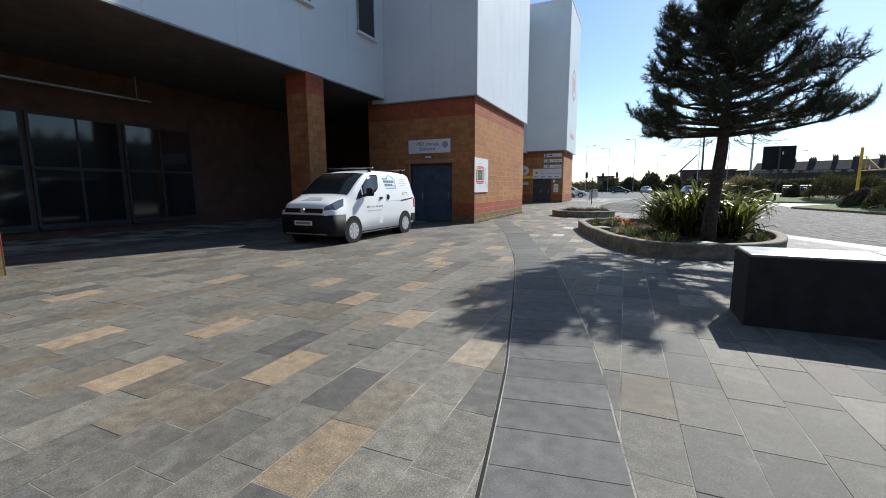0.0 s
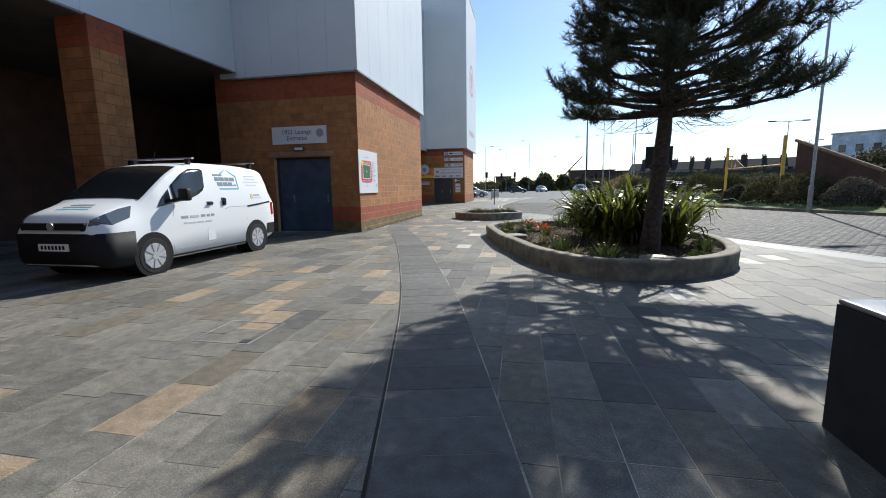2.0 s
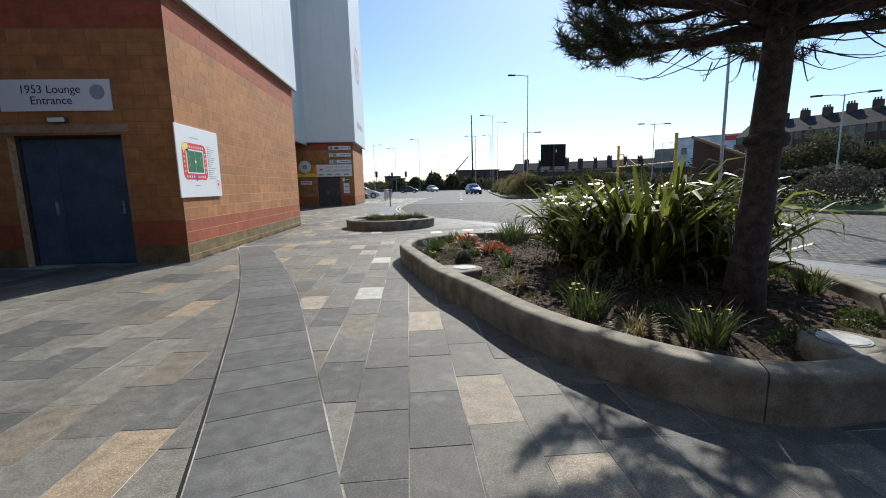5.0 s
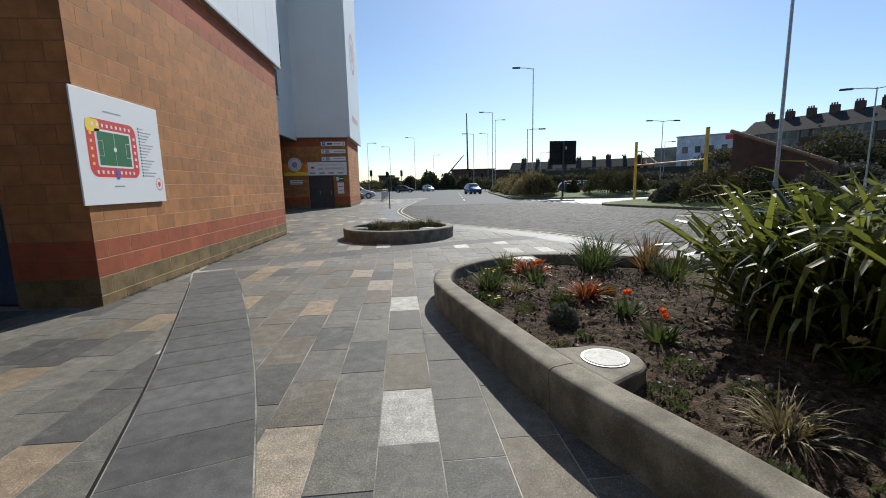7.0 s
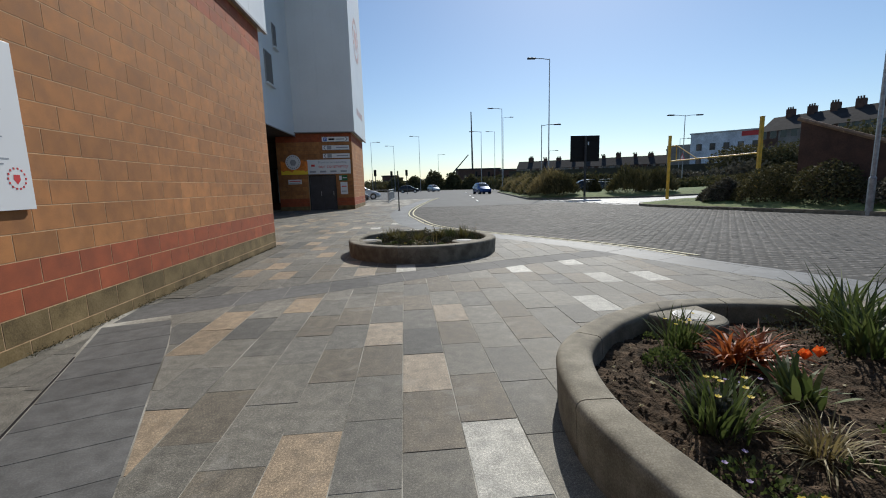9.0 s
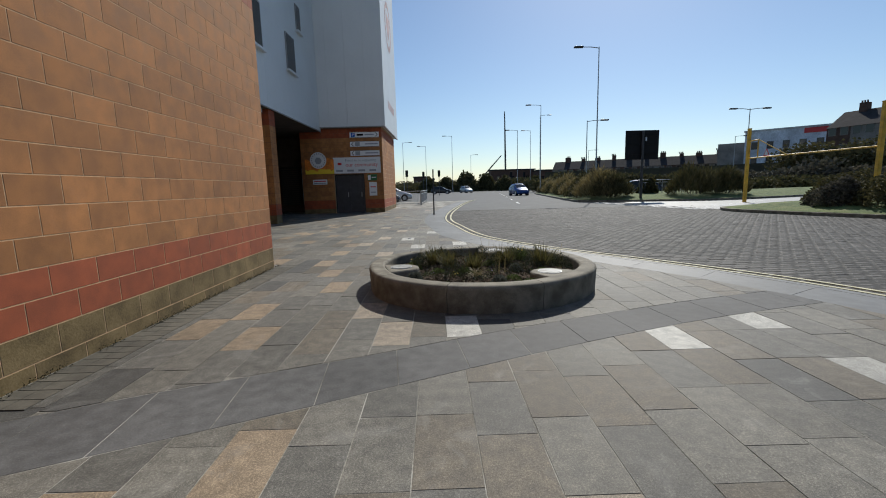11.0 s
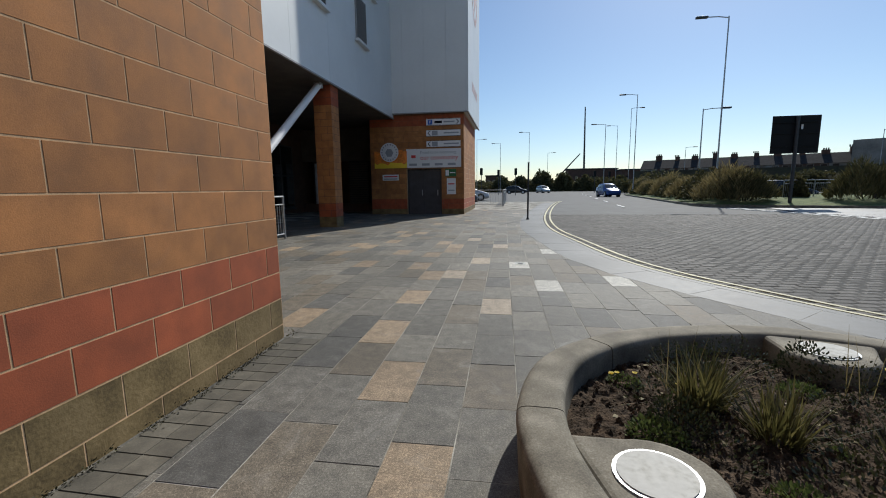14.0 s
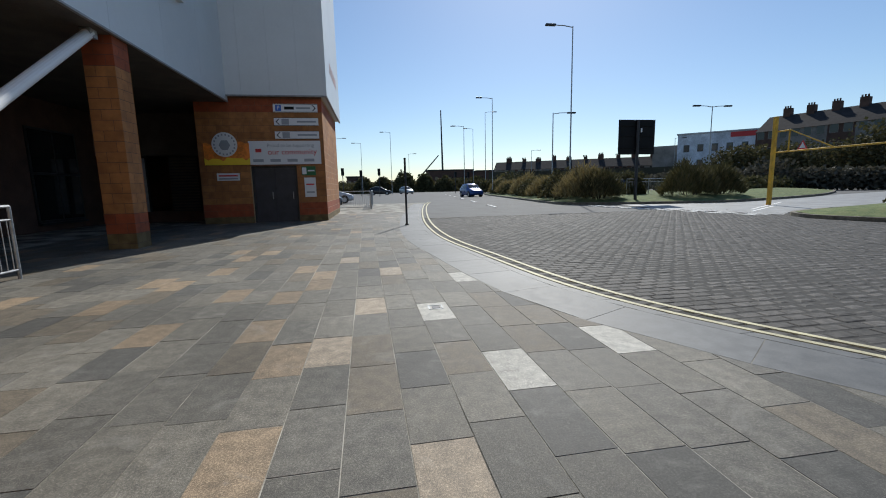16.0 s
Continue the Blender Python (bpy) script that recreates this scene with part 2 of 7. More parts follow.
def tube(bm, pts, radii, sides=10, cap=True):
    rings = []
    pts = [Vector(p) for p in pts]
    for i, p in enumerate(pts):
        d = (pts[min(i + 1, len(pts) - 1)] - pts[max(i - 1, 0)]).normalized()
        u = d.cross(Vector((0, 0, 1)) if abs(d.z) < 0.95 else Vector((1, 0, 0))).normalized()
        v = d.cross(u)
        r = radii[i] if isinstance(radii, (list, tuple)) else radii
        rings.append([bm.verts.new(p + r * (math.cos(2 * math.pi * k / sides) * u + math.sin(2 * math.pi * k / sides) * v)) for k in range(sides)])
    for a, b in zip(rings, rings[1:]):
        for k in range(sides):
            bm.faces.new((a[k], a[(k + 1) % sides], b[(k + 1) % sides], b[k]))
    if cap:
        bm.faces.new(rings[0][::-1])
        bm.faces.new(rings[-1])
    return bm


def T(pts, radii, sides=10):
    return tube(bmesh.new(), pts, radii, sides)


def prism(bm, outline, z0, z1):
    lo = [bm.verts.new((x, y, z0)) for x, y in outline]
    hi = [bm.verts.new((x, y, z1)) for x, y in outline]
    bm.faces.new(hi)
    bm.faces.new(lo[::-1])
    n = len(lo)
    for i in range(n):
        bm.faces.new((lo[i], lo[(i + 1) % n], hi[(i + 1) % n], hi[i]))
    bmesh.ops.recalc_face_normals(bm, faces=bm.faces)
    return bm


def empty(name, at=(0, 0, 0), rz=0.0, **tags):
    ob = new(name)
    ob.matrix_basis = pose(*at, 0, 0, rz)
    return tagged(ob, **tags)


def lettering(name, text, size, m, mat, parent=None, align="CENTER", squash=1.0):
    cu = bpy.data.curves.new(name, "FONT")
    cu.body, cu.size, cu.align_x, cu.align_y, cu.extrude, cu.space_line = text, size, align, "CENTER", 0.0015, 0.95
    tmp = new(name, cu)
    me = bpy.data.meshes.new_from_object(tmp.evaluated_get(bpy.context.evaluated_depsgraph_get()))
    bpy.data.objects.remove(tmp)
    me.materials.clear()
    me.materials.append(mat)
    ob = new(name, me)
    ob.parent = parent
    ob.matrix_basis = m @ Matrix.Diagonal((squash, 1, 1, 1))
    return ob


def catmull(pts, per=8, closed=True):
    out = []
    n = len(pts)
    for i in range(n if closed else n - 1):
        p = [Vector(pts[(i + k - 1) % n] if closed else pts[min(max(i + k - 1, 0), n - 1)]) for k in range(4)]
        for j in range(per):
            t = j / per
            out.append(0.5 * (2 * p[1] + (p[2] - p[0]) * t + (2 * p[0] - 5 * p[1] + 4 * p[2] - p[3]) * t * t + (3 * p[1] - p[0] - 3 * p[2] + p[3]) * t ** 3))
    if not closed:
        out.append(Vector(pts[-1]))
    return out


def line_at(pts):
    ys, xs = np.array([p[1] for p in pts]), np.array([p[0] for p in pts])
    o = np.argsort(ys)
    return lambda y: float(np.interp(y, ys[o], xs[o]))

# ---- large structure: ground, roads, buildings ----
KERB = catmull([(16, -4), (11.5, 4), (8, 9), (5.6, 12.5), (4.2, 15.5), (2.95, 18), (2.0, 20.5), (1.32, 22), (0.5, 24.1), (-0.6, 25.85), (-2.0, 27.8), (-3.1, 30), (-3.6, 33), (-3.95, 37), (-3.5, 44), (-2.0, 56), (0, 67), (4, 90)], 6, False)
DRAIN = catmull([(-0.8, -3), (-1.2, 0), (-1.65, 3), (-2.03, 5.13), (-2.25, 6.13), (-2.82, 8.5), (-3.35, 10.53), (-4.25, 13.37), (-5.1, 15.81), (-6.22, 18.6), (-6.95, 20.3)], 6, False)
BAND = catmull([(-0.1, -3), (-0.5, 0), (-0.95, 3), (-1.23, 4.61), (-1.57, 6.43), (-2.45, 9.91), (-2.95, 11.5), (-4.0, 14.75), (-4.47, 16.1), (-5.14, 17.75), (-5.52, 18.62), (-6.1, 19.95), (-6.98, 21.5)], 6, False)
kerb_x, drain_x, band_x = line_at(KERB), line_at(DRAIN), line_at(BAND)

g = bmesh.new()
bmesh.ops.create_grid(g, x_segments=40, y_segments=40, size=1500)
ground = part("ground", g, m_asphalt)
ground.location.z = -0.03
tagged(ground, "worn grey asphalt road and ground reaching the horizon", "ground", kind="structure")

# bedding under the paving
g = bmesh.new()
edge = [(p.x, p.y) for p in KERB if p.y < 62]
prism(g, [(-17, -8)] + [(14, -8)] + [e for e in edge if e[1] > -3.9] + [(-17, edge[-1][1])], -0.028, -0.0024)
pavement = tagged(part("pavement", g, m_mortar), "paved forecourt of mixed grey, tan and pale stone slabs", "pavement", kind="structure")

TOP, SOFFIT, SOFFIT2, CLAD, CLAD2 = 16.5, 5.08, 4.62, 4.93, 4.53
# the far tower shares the near tower's plan at a slightly larger size
FAR = pose(-4.3, 20.0, 1.3) @ Matrix.Scale(1.1, 4) @ pose(4.3, -20.0, -1.3)


def at_far_tower(ob):
    ob.matrix_basis = FAR @ ob.matrix_basis
    return ob


X0, XF = -7.0, -11.0


def wall(name, x0, x1, y0, y1, z0, z1, mat, label, cat="wall"):
    return tagged(part(name, B(x0, x1, y0, y1, z0, z1), mat), label, cat, kind="structure")




def tower_base(name, xl, x1, y0, y1, z1, ox0, ox1, oz, label):
    """A tower's blockwork base with a door opening in the face towards -y."""
    g = B(xl, x1, y0 + 0.5, y1, -0.02, z1)
    box(g, xl, ox0, y0, y0 + 0.498, -0.02, z1)
    box(g, ox1, x1, y0, y0 + 0.498, -0.02, z1)
    box(g, ox0 + 0.001, ox1 - 0.001, y0, y0 + 0.498, oz, z1)
    ob = part(name, g, [m_joint, m_joint_shaded])
    # faces towards -y get darker joints, their shade put into the colour
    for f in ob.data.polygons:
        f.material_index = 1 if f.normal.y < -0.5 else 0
    return tagged(ob, label, "wall", kind="structure")


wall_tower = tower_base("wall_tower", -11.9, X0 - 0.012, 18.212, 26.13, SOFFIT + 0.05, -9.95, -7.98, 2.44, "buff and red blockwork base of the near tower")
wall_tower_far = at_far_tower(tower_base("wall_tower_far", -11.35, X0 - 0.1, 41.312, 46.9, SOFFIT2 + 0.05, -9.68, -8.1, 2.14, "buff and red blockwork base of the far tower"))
# undercroft walls: part of their shade is put into the dark brick colour
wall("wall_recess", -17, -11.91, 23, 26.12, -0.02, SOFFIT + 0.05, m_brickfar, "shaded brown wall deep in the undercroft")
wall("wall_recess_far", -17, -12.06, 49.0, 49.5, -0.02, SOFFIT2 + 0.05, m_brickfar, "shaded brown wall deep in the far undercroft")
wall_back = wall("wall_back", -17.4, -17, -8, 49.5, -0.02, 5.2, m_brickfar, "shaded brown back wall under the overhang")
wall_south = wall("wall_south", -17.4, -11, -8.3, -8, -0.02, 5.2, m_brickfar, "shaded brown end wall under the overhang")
# unseen wall added behind the camera to hold back the southern sky light
wall("wall_wing", -22, 34, -16, -15.5, -0.02, 13, m_brickfar, "unseen dark wall added to cut sky light on the south faces")
upper = wall("wall_upper", -22, XF - 0.02, -8.3, 26.7, SOFFIT + 0.06, TOP, m_clad, "pale metal clad storey over the undercroft")
wall("wall_upper_far", -22, XF + 0.17, 26.8, 49.6, SOFFIT2 + 0.06, TOP, m_clad, "pale metal clad storey over the far undercroft")
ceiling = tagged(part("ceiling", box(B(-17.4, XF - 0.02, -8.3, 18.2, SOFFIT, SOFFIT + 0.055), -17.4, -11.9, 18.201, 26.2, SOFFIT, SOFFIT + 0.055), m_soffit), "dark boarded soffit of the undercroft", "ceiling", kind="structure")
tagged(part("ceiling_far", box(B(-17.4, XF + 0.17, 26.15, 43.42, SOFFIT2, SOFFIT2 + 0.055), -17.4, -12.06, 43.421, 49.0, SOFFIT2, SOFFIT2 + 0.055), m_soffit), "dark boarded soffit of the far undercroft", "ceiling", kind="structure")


def cladding(name, x0, x1, y0, y1, z0, z1, label):
    """A tower's metal casing: a core with upright sheets on the two faces that show, corner strips and a drip flashing."""
    e = empty(name, (0, 0, 0), label=label, category="cladding", kind="structure")
    part("core", B(x0, x1 - 0.02, y0 + 0.02, y1, z0 + 0.01, z1 - 0.02), m_clad, e)
    n = max(1, round((y1 - y0) / 1.0))
    for i in range(n):
        a, b = y0 + (y1 - y0) * i / n, y0 + (y1 - y0) * (i + 1) / n
        part("panel", B(x1 - 0.018, x1, a + 0.003, b - 0.003, z0, z1), m_clad, e)
    n = max(1, round((x1 - x0) / 1.0))
    for i in range(n):
        a, b = x0 + (x1 - x0) * i / n, x0 + (x1 - x0) * (i + 1) / n
        part("panel", B(a + 0.003, b - 0.003, y0, y0 + 0.018, z0, z1), m_clad, e)
    part("corner_strip", B(x1 - 0.03, x1 + 0.006, y0 - 0.006, y0 + 0.03, z0 - 0.02, z1), m_clad, e)
    part("drip_flashing", B(x1 - 0.06, x1 + 0.012, y0 + 0.04, y1, z0 - 0.05, z0 - 0.004), m_flash, e)
    part("drip_flashing", B(x0 + 0.35, x1 - 0.07, y0 - 0.012, y0 + 0.06, z0 - 0.05, z0 - 0.004), m_flash, e)
    part("roof_edge", B(x0, x1 + 0.03, y0 - 0.03, y1, z1 + 0.002, z1 + 0.12), m_clad, e)
    return e


cladding("tower_cladding", -11.6, -6.9, 18.1, 26.4, CLAD, TOP, "pale grey metal cladding of the near tower")
at_far_tower(cladding("tower_cladding", -11.6, -6.88, 41.1, 47.2, CLAD2, 16.3, "pale grey metal cladding of the far tower"))


def facade(x, y0, y1, z0, z1, label, wins):
    e = empty("facade_cladding", label=label, category="cladding", kind="structure")
    n = round((y1 - y0) / 2.5)
    for i in range(n):
        a, b = y0 + (y1 - y0) * i / n, y0 + (y1 - y0) * (i + 1) / n
        part("panel", B(x - 0.018, x, a + 0.003, b - 0.003, z0, z1), m_clad, e)
    part("drip_flashing", B(x - 0.05, x + 0.02, y0, y1, z0 - 0.045, z0 - 0.003), m_flash, e)
    for y, z, w, h in wins:
        f = part("window", B(x + 0.001, x + 0.05, y - w / 2, y + w / 2, z, z + h), m_flash, e)
        part("pane", B(x + 0.052, x + 0.058, y - w / 2 + 0.06, y + w / 2 - 0.06, z + 0.06, z + h - 0.06), m_glass, f)
        part("sill", B(x + 0.001, x + 0.16, y - w / 2 - 0.1, y + w / 2 + 0.1, z - 0.09, z - 0.002), m_clad, f)
    return e


facade(XF, -8.3, 18.08, SOFFIT + 0.03, TOP - 0.02, "pale blue-grey metal facade over the undercroft", [(16.85, 7.2, 1.1, 1.7), (13.2, 7.2, 1.1, 1.7), (9.0, 7.2, 1.1, 1.7)])
facade(XF + 0.19, 26.42, 43.4, SOFFIT2 + 0.03, TOP - 0.02, "pale blue-grey metal facade over the far undercroft", [(35.4, 6.75, 1.15, 1.7), (39.15, 6.75, 1.1, 1.6), (40.55, 8.95, 0.6, 1.2)])

COL = []


def column(x, y, w, h, label):
    e = empty("column", (x, y, 0), label=label, category="column", group="undercroft columns", kind="structure")
    # core shows as the joints; dark brick paints in the overhang's shade
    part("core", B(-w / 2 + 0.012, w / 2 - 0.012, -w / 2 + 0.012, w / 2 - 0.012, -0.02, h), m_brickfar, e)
    COL.append((e, w, h))
    return e


for cx, cy in ((-11.35, -2.9), (-11.1, 5.25), (-11.35, 13.75)):
    column(cx, cy, 0.85, SOFFIT - 0.002, "square buff and red blockwork column under the overhang")
for cy in (30.0, 36.6):
    column(-11.2, cy, 0.62, SOFFIT2 - 0.002, "square buff blockwork column under the far overhang")

# ---- planters, bench, tree ----
P1 = [(-2.97, 17.6), (-2.9, 18.14), (-2.72, 18.5), (-2.29, 18.91), (-1.7, 19.22), (-1.1, 19.25), (-0.35, 19.0), (0.6, 18.5), (1.5, 17.6), (2.05, 16.3), (2.1, 14.9), (1.75, 13.5), (1.2, 12.62), (0.35, 12.05), (-0.6, 11.92), (-1.2, 12.32), (-1.75, 13.2), (-2.12, 14.3), (-2.44, 15.15), (-2.7, 16.25), (-2.88, 17.05)]
P2 = [(-5.04, 24.5), (-4.78, 23.7), (-4.21, 23.2), (-3.65, 23.05), (-3.05, 23.12), (-2.4, 23.55), (-2.04, 24.25), (-2.15, 25.1), (-2.6, 25.72), (-3.3, 26.03), (-4.09, 25.92), (-4.6, 25.63), (-4.94, 25.2)]
RIM, RIM_W = 0.30, 0.215


m_lens = material("lens_glass", [(0.16, 0.155, 0.13), (0.32, 0.315, 0.29), (0.4, 0.395, 0.37)], scale=7, fine=40, rough=0.55, spec=0.3, bump=0.0)


def loop_offset(pts, d):
    n = len(pts)
    out = []
    for i in range(n):
        t = (pts[(i + 1) % n] - pts[i - 1]).normalized()
        out.append(pts[i] + d * Vector((-t.y, t.x)))
    return out


def soil_height(p, t):
    """Dug soil: a low mound with hollows, lumps and crumbs."""
    q = Vector((p.x, p.y, 0))
    return 0.15 + 0.05 * (1 - t * t) + 0.045 * noise.noise(q * 2.3) + 0.03 * (0.35 - abs(noise.noise(q * 8 + Vector((3, 1, 5))))) + 0.022 * noise.noise(q * 17) + 0.014 * noise.noise(q * 37)


def planter(outline, label, joints, lamps):
    """A cast concrete ring with a rounded rim in segments, soil inside and round lamp housings on the inner side."""
    pts = catmull(outline, 8)
    if sum(a.x * b.y - b.x * a.y for a, b in zip(pts, pts[1:] + pts[:1])) < 0:
        pts = pts[::-1]
    e = empty("planter", label=label, category="planter")
    prof = [(0.015, -0.02), (0.002, RIM - 0.06), (0.0, RIM - 0.045), (0.006, RIM - 0.02), (0.022, RIM - 0.005), (0.045, RIM), (0.06, RIM + 0.001), (RIM_W - 0.05, RIM + 0.001), (RIM_W - 0.035, RIM), (RIM_W - 0.012, RIM - 0.008), (RIM_W, RIM - 0.03), (RIM_W, RIM - 0.045), (RIM_W + 0.01, 0.1)]
    loops = [(loop_offset(pts, d), z) for d, z in prof]
    n = len(pts)
    cuts = sorted({min(range(n), key=lambda i: (pts[i] - Vector(j)).length) for j in joints})
    for a, b in zip(cuts, cuts[1:] + [cuts[0] + n]):
        vs, fs = [], []
        idx = list(range(a, b + 1))
        for k, i in enumerate(idx):
            for lp, z in loops:
                p, q = lp[i % n], lp[(i + 1) % n]
                if k == 0:
                    p = p + (q - p).normalized() * 0.004
                if k == len(idx) - 1:
                    p = p - (q - p).normalized() * 0.004
                vs.append((p.x, p.y, z))
        m = len(loops)
        for k in range(len(idx) - 1):
            for j in range(m - 1):
                fs.append((k * m + j, (k + 1) * m + j, (k + 1) * m + j + 1, k * m + j + 1))
        k0 = len(vs)
        vs += vs[:m] + vs[(len(idx) - 1) * m:len(idx) * m]
        fs += [tuple(range(k0, k0 + m)), tuple(range(k0 + m, k0 + 2 * m))[::-1]]
        o = data_part("rim_segment", vs, fs, m_concrete, e, smooth=False)
        for p in o.data.polygons:
            p.use_smooth = len(p.vertices) == 4
    inner = loop_offset(pts, RIM_W + 0.005)
    # soil: a fine lumpy fan of rings
    c = sum(inner, Vector((0, 0))) / n
    vs, fs = [], []
    inner = [p + (q - p) * (k / 4) for p, q in zip(inner, inner[1:] + inner[:1]) for k in range(4)]
    n = len(inner)
    R = 80
    for r in range(R + 1):
        for i in range(n):
            p = c + (inner[i] - c) * (r / R)
            z = soil_height(p, r / R)
            vs.append((p.x, p.y, z))
    for r in range(R):
        for i in range(n):
            fs.append((r * n + i, (r + 1) * n + i, (r + 1) * n + (i + 1) % n, r * n + (i + 1) % n))
    data_part("soil", vs, fs, m_soil, e, smooth=True)
    # clods, stones and leaf litter on the soil
    rr = random.Random(n)
    cv, cf, ci = [], [], []
    for _ in range(int(3200 * len(outline) / 11)):
        i, t = rr.randrange(n), rr.random() ** 0.5
        p = c + (inner[i] - c) * t * 0.98
        z = soil_height(p, t * 0.98)
        s = 0.005 + 0.02 * rr.random() ** 2.5
        o = len(cv)
        a = rr.uniform(0, 6.28)
        lit = rr.random() < 0.12
        h = s * (0.25 if lit else 0.8)
        for k in range(4):
            cv.append((p.x + s * rr.uniform(0.6, 1.2) * math.cos(a + 1.57 * k), p.y + s * rr.uniform(0.6, 1.2) * math.sin(a + 1.57 * k), z - 0.003 + (h * rr.random() if lit else 0)))
        cv.append((p.x, p.y, z + h))
        cf += [(o + k, o + (k + 1) % 4, o + 4) for k in range(4)]
        ci += [1 if lit else 0] * 4
    tagged(data_part("soil_litter", cv, cf, [m_soil, m_straw], e, ci), kind="stuff")
    for lx, ly in lamps:
        i = min(range(len(pts)), key=lambda k: (pts[k] - Vector((lx, ly))).length)
        p = loop_offset(pts, RIM_W + 0.2)[i]
        q = loop_offset(pts, RIM_W - 0.01)[i]
        dv = (p - q).normalized()
        s = Vector((-dv.y, dv.x))
        out = [q + s * 0.29, q - s * 0.29] + [p - s * 0.235 * math.cos(t) + dv * 0.235 * math.sin(t) for t in [math.pi * k / 14 for k in range(15)]]
        bm = prism(bmesh.new(), [(v.x, v.y) for v in out], 0.1, RIM - 0.012)
        top = [x for x in bm.edges if all(v.co.z > 0.25 for v in x.verts)]
        bmesh.ops.bevel(bm, geom=top, offset=0.03, segments=3, affect="EDGES", profile=0.5)
        h = part("lamp_housing", bm, m_concrete, e)
        part("lamp_ring", T([(p.x, p.y, RIM - 0.03), (p.x, p.y, RIM - 0.006)], 0.142, 28), m_steel, h, "steel ring")
        part("lens", T([(p.x, p.y, RIM - 0.02), (p.x, p.y, RIM - 0.002)], 0.128, 28), m_lens, h, "round frosted pale lens, grimy at the rim")
    return e, pts


planter_1, ring1 = planter(P1, "long concrete planter with rounded rim, full of shrubs", [(-2.96, 17.68), (-2.43, 15.15), (-2.64, 18.6), (-0.75, 11.97), (1.2, 12.6), (2.1, 14.9), (0.6, 18.5), (-1.1, 19.25)], [(-2.43, 15.22), (-1.7, 19.2), (0.28, 12.05)])
planter_2, ring2 = planter(P2, "oval concrete planter with rounded rim and low flowers", [(-4.74, 23.7), (-3.97, 23.12), (-2.95, 23.2), (-2.04, 24.25), (-2.3, 25.4), (-3.64, 25.99), (-4.6, 25.63), (-5.04, 24.7)], [(-4.97, 24.18), (-2.5, 23.45), (-3.15, 26.02)])

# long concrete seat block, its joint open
# sunlit top is paler; sides near-black, their shade put into the colour
m_seat_lit_top = tone("seat_top_lit", (0.2, 0.2, 0.2), scale=6, fine=160, rough=0.35, spec=0.5, bump=0.2, depth=0.003)
bench = empty("seat_block", label="long concrete seat block, sun and shade put into its colours", category="bench")
m_seat_shaded_side = tone("seat_side_shaded", (0.03, 0.031, 0.033), scale=6, fine=160, rough=0.85, spec=0.2, bump=0.3, depth=0.003)
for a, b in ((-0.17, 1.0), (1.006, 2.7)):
    sg = part("segment", B(a, b, 7.48, 8.15, -0.02, 0.712), m_seat_shaded_side, bench)
    part("seat_top", B(a, b, 7.48, 8.15, 0.7125, 0.745, bevel=0.014), m_seat_lit_top, sg, "polished top, coloured paler than the sides for the sun's glare")


CROWN_R = line_at([(2.0, 2.1), (2.25, 2.6), (2.25, 3.1), (2.15, 3.6), (1.85, 4.2), (1.5, 4.8), (1.05, 5.3), (0.4, 5.8)])


def limb_curve(rnd, p, heading, reach, rise, r0, n=6):
    """A limb that runs out flat and turns up towards its tip."""
    pts, rad = [Vector(p)], [r0]
    a = heading
    for k in range(1, n + 1):
        t = k / n
        a += rnd.uniform(-0.16, 0.16)
        step = reach / n
        pts.append(pts[-1] + Vector((math.cos(a) * step, math.sin(a) * step, rise / n * (0.35 + 1.3 * t * t) + rnd.uniform(-0.03, 0.03))))
        rad.append(r0 * (1 - 0.8 * t))
    return pts, rad, a


def tuft(vs, fs, rnd, p, d, n=30, length=0.15):
    """A bottlebrush of needles round the end of a shoot."""
    for _ in range(n):
        o = p - d * rnd.uniform(0, 0.17)
        w = (d * rnd.uniform(0.3, 1.0) + Vector((rnd.gauss(0, 0.55), rnd.gauss(0, 0.55), rnd.gauss(0.12, 0.5)))).normalized()
        s = w.cross(Vector((rnd.uniform(-1, 1), rnd.uniform(-1, 1), rnd.uniform(-1, 1)))).normalized() * 0.0055
        L = length * rnd.uniform(0.65, 1.2)
        k = len(vs)
        vs += [tuple(o - s), tuple(o + s), tuple(o + w * L)]
        fs.append((k, k + 1, k + 2))


